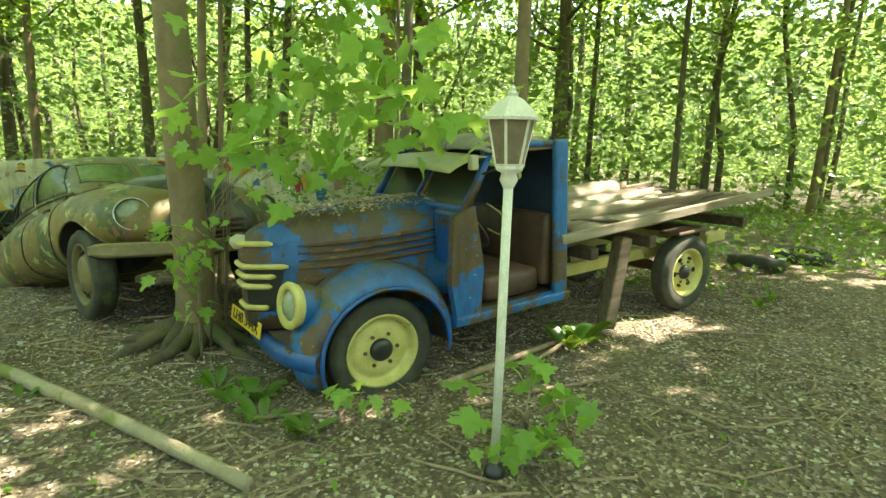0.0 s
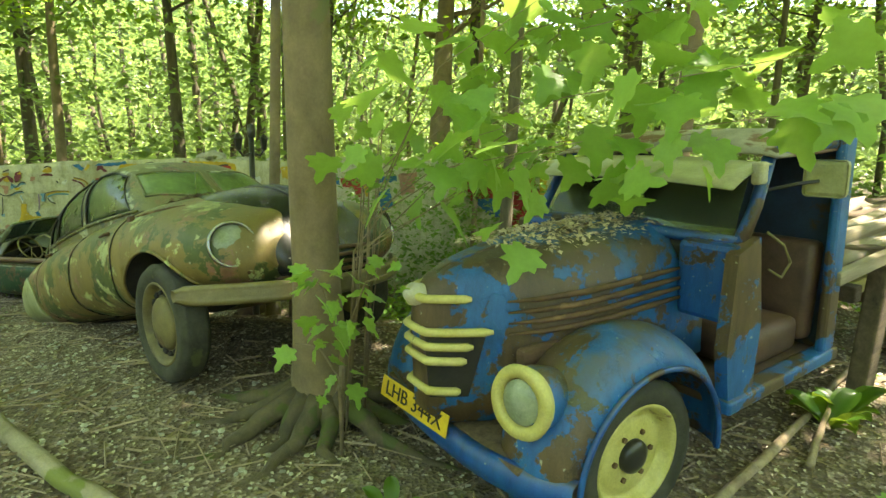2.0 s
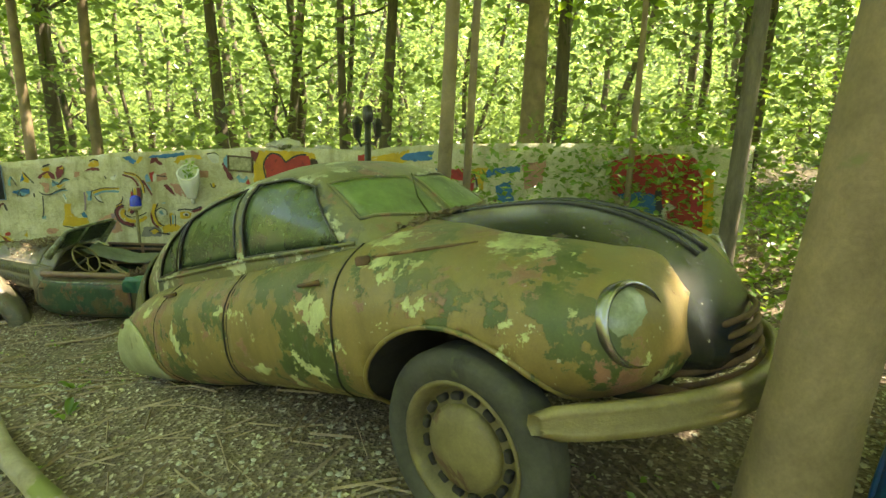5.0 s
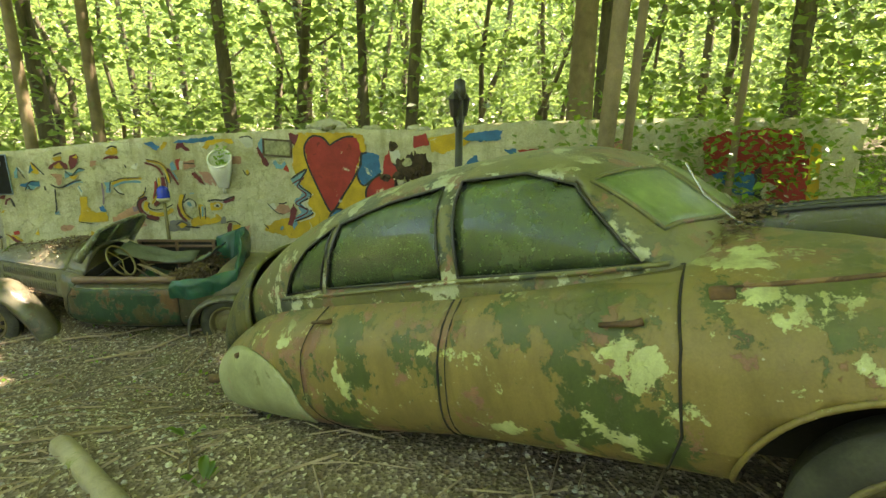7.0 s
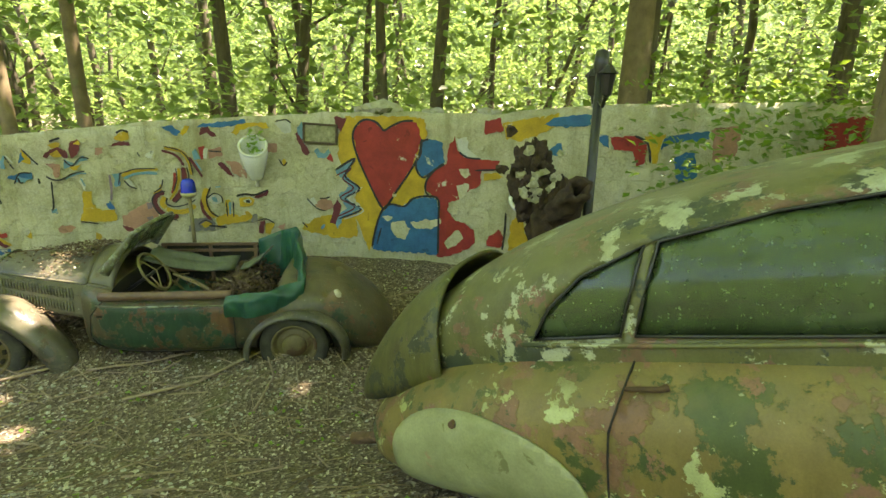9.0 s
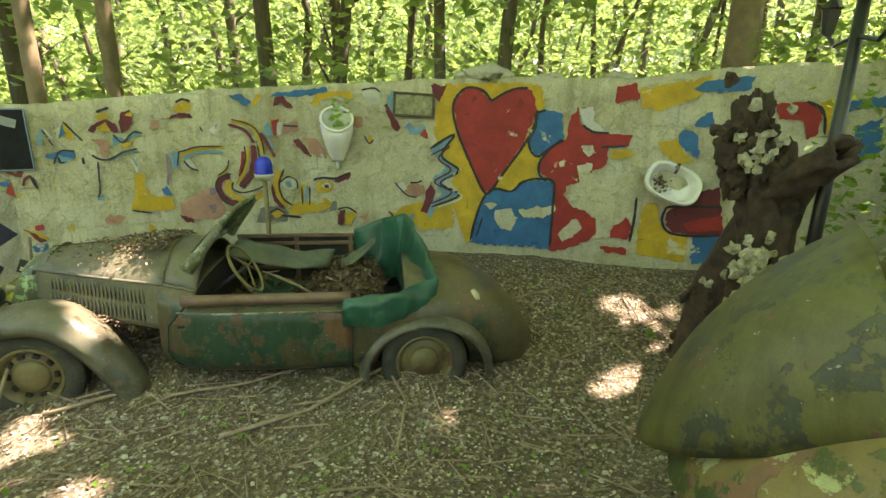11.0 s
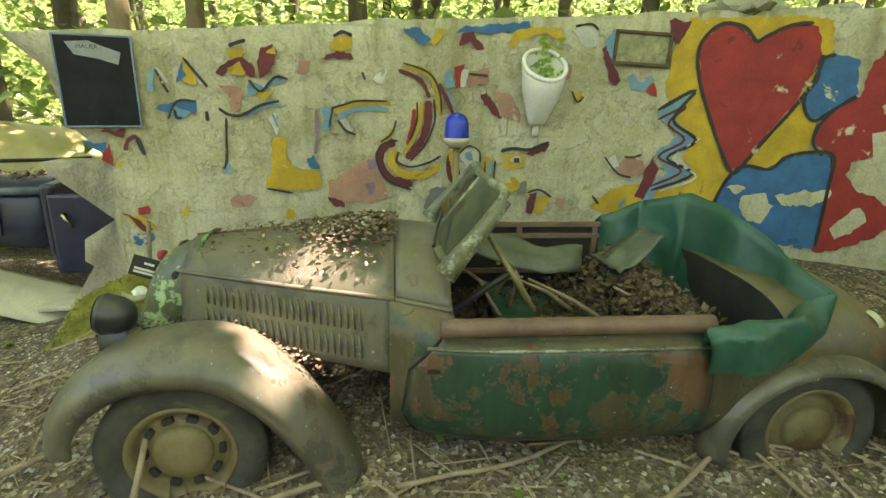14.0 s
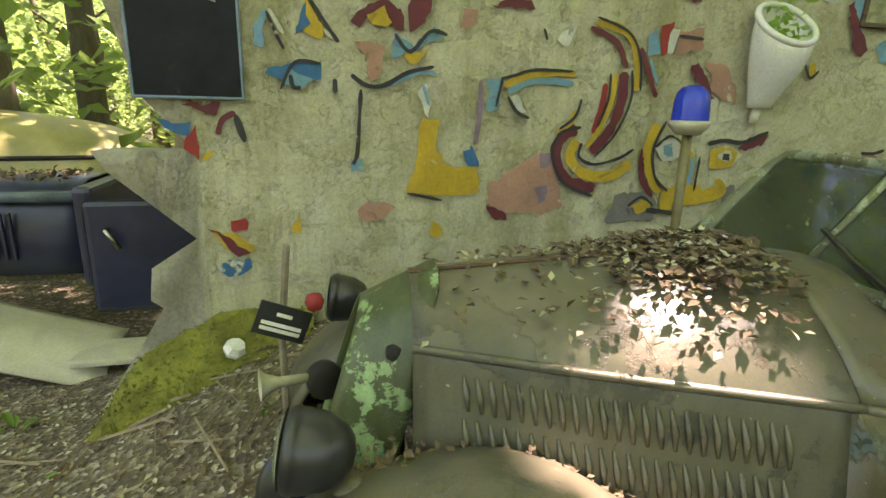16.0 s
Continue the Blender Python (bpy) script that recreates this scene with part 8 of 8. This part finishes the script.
# ---- cars behind the wall's end ----
def blue_car():
    t = thing("dark_blue_car", pose(-11.45, 11.08, -0.90, 0, 0, 8), "dark blue vintage car with cream wings, half hidden behind the wall", "car")
    bm = bmesh.new()
    grid(bm, lambda u, v: Vector((-0.9 + 1.55 * v, (0.30 + 0.08 * v) * math.copysign(abs(math.cos(math.pi * u)) ** 0.5, -math.cos(math.pi * u)), 0.50 + 0.50 * math.sin(math.pi * u) ** 0.5)), 24, 12)
    bn = part("bonnet", thicken(bm, 0.01), M_DKBLUE, t, "dark blue bonnet with upright louvres", True)
    for k in range(22):
        x = -0.55 + 0.042 * k
        part("louvre", box(bmesh.new(), x, -0.335 - 0.05 * (x + 0.9) / 1.55, 0.72, 0.014, 0.02, 0.26, pose(0, 0, 0), 0.005), M_DKBLUE, bn)
    part("bonnet_strip", tube(bmesh.new(), [(-0.9, -0.30, 0.93), (0.65, -0.385, 0.93)], 0.03, 8), M_STEELBLUE, bn, "bright blue-grey bonnet edge", True)
    d = part("door", box(bmesh.new(), 1.15, -0.50, 0.62, 0.85, 0.05, 0.62, pose(0, 0, 0), 0.03), M_DKBLUE, t, "dark blue door with chrome handle")
    part("door_handle", tube(bmesh.new(), [(0.84, -0.53, 0.78), (0.84, -0.57, 0.78), (0.90, -0.575, 0.68)], 0.014, 8), M_CHROME, d, smooth=True)
    part("scuttle", box(bmesh.new(), 0.72, -0.05, 0.72, 0.10, 0.86, 0.55, None, 0.03), M_DKBLUE, t)
    def wing(u, v):
        x = -1.5 + 2.3 * u
        z = curve_at([(-1.5, 0.20), (-1.1, 0.62), (-0.6, 0.60), (-0.1, 0.44), (0.4, 0.26), (0.85, 0.10)], x)[0]
        return Vector((x, -0.30 - 0.48 * v, z - 0.20 * max(0, v - 0.5) ** 1.5 * 2))
    bm = bmesh.new()
    grid(bm, wing, 30, 10)
    part("front_wing", thicken(bm, 0.02), M_CREAM, t, "long cream front wing strewn with leaves", True)
    part("running_board", box(bmesh.new(), 1.2, -0.62, 0.12, 1.1, 0.28, 0.04, None, 0.01), M_CREAM, t)
    wheel(t, -0.95, -0.58, 0.30, 0.32, 0.2, -1, M_HUB, 0.1)
    tagged(part("bonnet_litter", leaves_mesh(random.Random(6), [(random.Random(k).uniform(-0.8, 0.6), random.Random(k + 999).uniform(-0.3, 0.2), 1.015) for k in range(400)], 0.04, M_LITTER), None, t, "dead leaves"), kind="stuff")


def olive_car():
    t = thing("olive_car", pose(-13.0, 12.5, -0.95, 0, 0, 14), "faded olive vintage car standing among the trees", "car")
    h = Hull([(-1.6, 0.5, 0.9, 0.4, 2.3), (-1.2, 0.3, 1.25, 0.65, 2.6), (0.0, 0.25, 1.42, 0.72, 2.8), (1.0, 0.3, 1.36, 0.70, 2.7), (1.7, 0.4, 1.2, 0.6, 2.5), (2.05, 0.6, 0.95, 0.3, 2.2)])
    part("body", h.mesh(), M_OLIVECAR, t, smooth=True)
    part("trim_line", tube(bmesh.new(), [(x, -h.half(x, 1.05) - 0.005, 1.05) for x in np.linspace(-1.2, 1.7, 14)], 0.02, 6), M_DARK, t)
    wheel(t, -0.9, -0.62, 0.3, 0.32, 0.2, -1, M_HUB, 0.1)


M_STEELBLUE = rough_mat("steel_blue_paint", (0.07, 0.10, 0.14), (0.16, 0.20, 0.25), 5, 0.25, 0.001)
M_OLIVECAR = rough_mat("faded_olive_paint", (0.26, 0.23, 0.08), (0.44, 0.39, 0.16), 3, 0.4, 0.002)
blue_car()
olive_car()

# ---- clutter by the convertible's nose ----
def name_sign():
    t = thing("small_sign", pose(-9.425, 9.45, ground_z(-9.425, 9.45)), "small black sign with white lettering on a wooden stake", "sign")
    top = -0.145 - ground_z(-9.425, 9.45)
    part("stake", tube(bmesh.new(), [(0, 0, -0.05), (0.0, 0, 0.4), (0.03, 0, top + 0.25)], 0.012, 7), M_WOOD, t)
    m = pose(0.01, -0.03, top, -6, 22, 12)
    b = part("board", box(bmesh.new(), 0, 0, 0, 0.17, 0.006, 0.11, m, 0.002), M_BLACK, t)
    for z, w in ((0.022, 0.05), (-0.012, 0.13), (-0.03, 0.13)):
        part("text_line", box(bmesh.new(), 0, -0.005, z, w, 0.002, 0.012, m), M_WHITE, b)


def nose_clutter():
    t = thing("loose_headlamp", pose(-9.27, 8.80, -0.27), "loose dulled lamp shell lying beside the wing", "headlamp")
    part("shell", lathe(bmesh.new(), [(0, -0.09), (0.05, -0.08), (0.085, -0.03), (0.09, 0.02), (0.075, 0.03), (0, 0.02)], 26, pose(0, 0, 0, 70, 20, 0)), M_BLACK, t, smooth=True)
    t = thing("horn", pose(-9.43, 9.15, -0.22), "small pale trumpet horn on the car's nose", "horn")
    part("trumpet", lathe(bmesh.new(), [(0.045, 0), (0.03, 0.015), (0.016, 0.05), (0.012, 0.16), (0, 0.16)], 20, pose(0, 0, 0, 0, 92, 20)), M_CREAM, t, smooth=True)
    part("body", lathe(bmesh.new(), [(0, -0.03), (0.05, -0.03), (0.055, 0.0), (0.05, 0.03), (0, 0.03)], 20, pose(0.17, 0.06, -0.02, 90, 0, 20)), M_DARK, t, smooth=True)
    single("red_ball_lamp", lathe(bmesh.new(), [(0, -0.03), (0.022, -0.022), (0.03, 0), (0.022, 0.022), (0, 0.03)], 18), P_RED, "small round red marker lamp on the radiator", "lamp", True, pose(-9.30, 9.35, -0.05))
    single("white_stone", lathe(bmesh.new(), [(0, -0.03), (0.04, -0.025), (0.05, 0.0), (0.035, 0.03), (0, 0.035)], 7), M_CERAMIC, "small white stone on the moss", "stone", False, pose(-9.72, 9.92, ground_z(-9.72, 9.92) + 0.12, 20, 30, 0))


name_sign()
nose_clutter()


# ---- litter ----
def scatter(name, spots, size, material, label, flat=0.25, cat="litter"):
    rng = random.Random(len(spots))
    return tagged(new(name, leaves_mesh(rng, spots, size, material, flat)), label, cat, kind="stuff")


def litter():
    rng = random.Random(12)
    a = []
    while len(a) < 44000:
        x, y = rng.uniform(-11.5, 4.5), rng.uniform(0.9, 10.2)
        if noise.noise((x * 0.9, y * 0.9, 4)) + rng.uniform(-0.6, 0.6) < -0.1:
            continue
        a.append((x, y, ground_z(x, y) + 0.006 + 0.012 * rng.random()))
    scatter("leaf_litter", a[:26000], 0.028, M_LITTER_PALE, "pale dry leaf fragments and bark chips", 0.28)
    scatter("dark_litter", a[26000:39000], 0.036, M_LITTER, "dark rotting leaves on the soil", 0.28)
    scatter("green_shoots", [(x + 0.1, y, z) for x, y, z in a[39000:44000] if noise.noise((x * 0.7, y * 0.7, 8)) > 0.15], 0.05, M_LEAF_LOW, "tiny green seedlings on the ground", 0.5)
    verts, faces = [], []
    for _ in range(4600):
        x, y = rng.uniform(-11, 4), rng.uniform(1.2, 10)
        an, ln, r = rng.uniform(0, 6.3), rng.uniform(0.06, 0.35), rng.uniform(0.002, 0.006)
        k = len(verts)
        dx, dy = math.cos(an) * ln, math.sin(an) * ln
        nx, ny = -math.sin(an) * r, math.cos(an) * r
        z0, z1 = ground_z(x, y) + 0.012, ground_z(x + dx, y + dy) + 0.012 + rng.uniform(0, 0.03)
        verts += [(x + nx, y + ny, z0), (x - nx, y - ny, z0), (x, y, z0 + 2 * r), (x + dx + nx, y + dy + ny, z1), (x + dx - nx, y + dy - ny, z1), (x + dx, y + dy, z1 + 2 * r)]
        faces += [(k, k + 3, k + 5, k + 2), (k + 2, k + 5, k + 4, k + 1), (k + 1, k + 4, k + 3, k)]
    me = bpy.data.meshes.new("twigs")
    me.from_pydata(verts, [], faces)
    me.materials.append(M_STICK)
    tagged(new("twigs", me), "many small dry twigs strewn over the soil", "twigs", kind="stuff")
    bm = bmesh.new()
    pv, pf = [], []
    ico = bmesh.new()
    bmesh.ops.create_icosphere(ico, subdivisions=1, radius=1)
    base, tri = [v.co.copy() for v in ico.verts], [[v.index for v in f.verts] for f in ico.faces]
    ico.free()
    for _ in range(17000):
        x, y = rng.uniform(-11, 4), rng.uniform(1.0, 9.8)
        if noise.noise((x * 0.6, y * 0.6, 14)) < -0.05:
            continue
        s = 0.004 + 0.014 * rng.random() ** 1.6
        k = len(pv)
        sx, sy, sz = rng.uniform(0.7, 1.5), rng.uniform(0.7, 1.3), rng.uniform(0.4, 0.8)
        pv += [(x + v.x * s * sx, y + v.y * s * sy, ground_z(x, y) + s * 0.3 + v.z * s * sz) for v in base]
        pf += [[k + i for i in f] for f in tri]
    me = bpy.data.meshes.new("pebbles")
    me.from_pydata(pv, [], pf)
    me.materials.append(M_PEBBLE)
    tagged(new("pebbles", me), "pale gravel pebbles in the soil", "gravel", kind="stuff")


M_LITTER_PALE = leaf_mat("pale_litter", (0.15, 0.115, 0.075), (0.56, 0.49, 0.37), 0.05, 9.0)
M_PEBBLE = leaf_mat("pale_pebble", (0.14, 0.125, 0.10), (0.56, 0.53, 0.46), 0.0, 9.0)
litter()


def on_thing(thing_ob, name, local, size, label, material, flat=0.35):
    """Litter heaped on a thing: places in its own coordinates."""
    m = thing_ob.matrix_world
    rng = random.Random(len(local))
    ob = new(name, leaves_mesh(rng, [m @ Vector(p) for p in local], size, material, flat))
    return tagged(ob, label, "leaf litter", kind="stuff")


def car_litter():
    rng = random.Random(2)
    top = lambda x, y: 1.04 + 0.075 * (0.12 - x) / 0.92 - 0.165 * (abs(y) / 0.44) ** 2.2
    p = []
    while len(p) < 2000:
        x, y = rng.gauss(-0.62, 0.15), rng.gauss(-0.02, 0.16)
        if -0.8 < x < 0.05 and abs(y) < 0.40:
            p.append((x, y, top(x, y) + 0.006 + 0.022 * rng.random() * math.exp(-((x + 0.62) / 0.15) ** 2)))
    p += [(rng.uniform(-0.78, 0.1), rng.uniform(-0.3, 0.3), 0) for _ in range(150)]
    p = [(x, y, z or top(x, y) + 0.006) for x, y, z in p]
    on_thing(CONVERTIBLE, "bonnet_leaves", p[::3], 0.024, "heap of pale dead leaves on the convertible's bonnet", M_LITTER_PALE)
    on_thing(CONVERTIBLE, "bonnet_twigs", p[1::3] + p[2::3], 0.032, "brown rotting leaves on the convertible's bonnet", M_LITTER)
    q = [(rng.uniform(-0.62, 0.25), 0.40 + rng.gauss(0, 0.05), 0) for _ in range(900)]
    q = [(x, y, 0.70 + 0.05 * rng.random() - 0.35 * max(0, -x - 0.12)) for x, y, z in q]
    on_thing(CONVERTIBLE, "wing_leaves", q, 0.027, "dead leaves caught between bonnet and wing", M_LITTER)
    h = [(rng.uniform(-2.3, -1.1), rng.uniform(-0.5, 0.52), 0) for _ in range(4600)]
    h = [(x, y, 0.50 + 0.24 * math.exp(-((x + 2.05) / 0.28) ** 2) + 0.10 * noise.noise((x * 7, y * 7, 2)) + 0.09 * rng.random()) for x, y, z in h]
    on_thing(CONVERTIBLE, "interior_debris", h, 0.042, "brown leaves and rotten upholstery filling the convertible", M_LITTER, 1.1)
    s = [(rng.gauss(-0.26, 0.06), rng.uniform(-0.46, 0.46), 1.1) for _ in range(520)]
    s = [(x - 0.12 * (y / 0.5) ** 2, y, 1.098 - 0.08 * (abs(y) / 0.5) ** 2.4 + 0.02 * rng.random()) for x, y, z in s]
    on_thing(SALOON, "cowl_leaves", s, 0.028, "dead leaves lying along the saloon's windscreen", M_LITTER)
    b = [(rng.uniform(-0.6, 0.35), rng.uniform(-0.26, 0.26), 0) for _ in range(900)]
    b = [(x, y, 1.248 - 0.06 * (y / 0.3) ** 2 - 0.04 * max(0, x) + 0.012 * rng.random()) for x, y, z in b]
    on_thing(LORRY, "bonnet_litter", b, 0.032, "brown twigs and dead leaves on the lorry's bonnet", M_LITTER_PALE)
    for k in range(10):
        r = random.Random(70 + k)
        x, y = r.uniform(-2.2, -1.2), r.uniform(-0.4, 0.5)
        a = r.uniform(0, 6.3)
        ln = r.uniform(0.15, 0.45)
        pts = [CONVERTIBLE.matrix_world @ Vector(v) for v in ((x, y, 0.60), (x + ln * 0.5 * math.cos(a), y + ln * 0.5 * math.sin(a) * 0.6, 0.70 + r.uniform(0, 0.06)), (x + ln * math.cos(a), y + ln * math.sin(a) * 0.6, 0.76 + r.uniform(0, 0.1)))]
        single("broken_branch", tube(bmesh.new(), pts, [0.014, 0.011, 0.006], 6), M_STICK, "broken branch sticking out of the convertible's debris", "stick", True, None, "branches in the convertible")


car_litter()


# ---- forest ----
tree("beech_tree", -1.765, 3.83, 9.0, 0.136, (-0.006, -0.095), 3, M_BARK, 2500, "smooth grey-brown beech trunk beside the lorry", 10, 0.14)
BEHIND = [(0.88, 5.68, 0.085, M_BARK), (2.79, 13.36, 0.2, M_BARK_DARK), (-2.99, 6.46, 0.06, M_BARK), (-2.80, 6.55, 0.035, M_BARK), (-0.50, 6.89, 0.075, M_BARK_DARK), (-1.47, 12.58, 0.27, M_BARK), (-0.73, 13.67, 0.16, M_BARK_DARK), (-0.78, 8.79, 0.045, M_BARK), (-10.42, 11.62, 0.10, M_BARK),
          (-4.6, 14.6, 0.15, M_BARK_DARK), (-5.5, 15.0, 0.12, M_BARK_DARK), (-8.6, 15.5, 0.17, M_BARK_DARK), (-10.4, 13.4, 0.12, M_BARK), (-12.6, 13.2, 0.16, M_BARK_DARK), (-13.6, 11.6, 0.13, M_BARK), (-13.2, 16.0, 0.2, M_BARK_DARK),
          (5.2, 12.0, 0.08, M_BARK_DARK), (6.6, 13.5, 0.10, M_BARK_DARK), (8.5, 12.2, 0.09, M_BARK), (10.5, 15.0, 0.13, M_BARK_DARK), (4.0, 15.0, 0.09, M_BARK_DARK)]
for k, (x, y, r, bark) in enumerate(BEHIND):
    rng = random.Random(50 + k)
    tree("forest_tree", x, y, rng.uniform(10, 14), r, (rng.gauss(0, 0.022), rng.uniform(-0.03, 0.03)), 100 + k, bark, 2600, "slender woodland tree with dark bark and light green leaves" if bark is M_BARK_DARK else "slender woodland tree with grey-brown bark and light green leaves", 16, 0.17, 0.7, "woodland trees behind the wall")


def far_woods():
    """The wood behind: trunks and layered sprays of leaves, too many to count."""
    rng = random.Random(11)
    bm = bmesh.new()
    for _ in range(120):
        a, d = rng.uniform(-1.25, 1.25), rng.uniform(13, 42)
        x, y = -4 + d * math.sin(a) * 1.3, 4 + d * math.cos(a)
        if y < 12.5 and -15 < x < 3:
            continue
        h, r = rng.uniform(9, 16), rng.uniform(0.05, 0.17)
        p = Vector((x, y, ground_z(x, y) - 0.2))
        q = Vector((rng.gauss(0, 1.3), rng.uniform(-0.6, 0.6), h))
        tube(bm, [p, p + q * 0.16 + Vector((rng.uniform(-0.2, 0.2), 0, 0)), p + q * 0.34 + Vector((rng.uniform(-0.4, 0.4), 0, 0)), p + q * 0.65 + Vector((rng.uniform(-0.5, 0.5), 0, 0)), p + q], [r * 1.25, r, r * 0.9, r * 0.7, r * 0.35], 7)
        for _ in range(3):
            t = rng.uniform(0.15, 0.7)
            e = Vector((rng.uniform(-1.6, 1.6), rng.uniform(-1.6, 1.6), rng.uniform(0.3, 1.6)))
            tube(bm, [p + q * t, p + q * t + e * 0.5, p + q * t + e], [r * 0.3, r * 0.2, r * 0.08], 5)
    single("far_woods", bm, M_BARK_DARK, "many thin dark trunks of the wood behind the wall", "trees", True, kind="stuff")
    places = []
    for _ in range(10500):
        a, d = rng.uniform(-1.3, 1.3), 10 + 34 * rng.random() ** 0.8
        x, y = -4 + d * math.sin(a) * 1.3, 3 + d * math.cos(a)
        if y < 12.0 and -15 < x < 1.5 or y < 8.5:
            continue
        z = ground_z(x, y) + rng.uniform(0.0, 1.0) ** 1.1 * 11 + 0.3
        for _ in range(26):
            places.append((x + rng.gauss(0, 0.75), y + rng.gauss(0, 0.75), z + rng.gauss(0, 0.16)))
    # unseen leaves behind the camera, added to green the reflections and block low sky
    for _ in range(4600):
        a, d = rng.uniform(1.4, 4.7), 11 + 24 * rng.random() ** 0.8
        x, y = -4 + d * math.sin(a) * 1.2, 3 + d * math.cos(a)
        z = ground_z(x, y) + rng.random() * 9 + 0.2
        for _ in range(20):
            places.append((x + rng.gauss(0, 0.75), y + rng.gauss(0, 0.75), z + rng.gauss(0, 0.18)))
    ob = new("far_foliage", leaves_mesh(rng, [p for p in places if not in_gap(p) and (p[1] > 11.6 or p[0] > 1.5 or p[1] < 1.0 or p[0] < -15)], 0.24, M_LEAF_FAR, 0.5))
    tagged(ob, "sunlit light green leaves of the wood behind, with unseen ones behind the camera", "foliage", kind="stuff")


def canopy():
    """Unseen leaf roof added over the clearing, which lets the sun through in flecks."""
    rng = random.Random(23)
    places = []
    for k in range(32 * 26):
        x, y = -17 + k % 32 + rng.random(), -8 + k // 32 + rng.random()
        z = rng.uniform(6.5, 11.5)
        for _ in range(64):
            places.append((x + rng.gauss(0, 0.55), y + rng.gauss(0, 0.55), z + rng.gauss(0, 0.2)))
    # extra clumps set up the sun's line to shade chosen places
    for k in range(480):
        cx, cy = [(-5.1, 6.4), (2.0, 2.7), (-1.4, 3.7), (3.2, 3.0), (-3.2, 4.8), (-2.4, 4.2), (-4.6, 3.7), (-6.6, 6.8), (-8.9, 8.6), (-7.3, 8.6), (-5.2, 9.2), (0.6, 1.6), (4.0, 4.6), (-9.7, 10.3), (-7.2, 10.6), (-10.2, 9.2)][k % 16]
        x, y, z = Vector((cx + rng.gauss(0, 0.5), cy + rng.gauss(0, 0.5), 0.4)) + SUN_DIR * rng.uniform(7.5, 11)
        for _ in range(38):
            places.append((x + rng.gauss(0, 0.5), y + rng.gauss(0, 0.5), z + rng.gauss(0, 0.2)))
    ob = new("canopy", leaves_mesh(rng, [p for p in places if not in_gap(p)], 0.3, M_LEAF, 0.4))
    tagged(ob, "unseen high roof of light green leaves added to shade the clearing", "foliage", kind="stuff")


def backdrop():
    """A distant leafy slope that closes the view, its sunlit and shaded patches painted."""
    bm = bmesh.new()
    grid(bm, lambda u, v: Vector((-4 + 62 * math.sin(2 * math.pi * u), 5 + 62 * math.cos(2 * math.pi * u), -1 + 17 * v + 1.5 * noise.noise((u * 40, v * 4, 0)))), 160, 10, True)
    single("backdrop", bm, M_DISTANCE, "distant leafy woodland edge with sunlit and shaded patches in its colour", "backdrop", True, kind="structure")


# pale and dark patches paint sunlit and shaded leaves into the backdrop
M_DISTANCE = rough_mat("distant_lit_and_shaded_foliage", (0.05, 0.11, 0.015), (0.34, 0.46, 0.10), 0.9, 0.9, 0.2, spots=[(0.62, 0.68, 0.30)], spot_at=0.60, fine=3.0)
far_woods()
canopy()
backdrop()
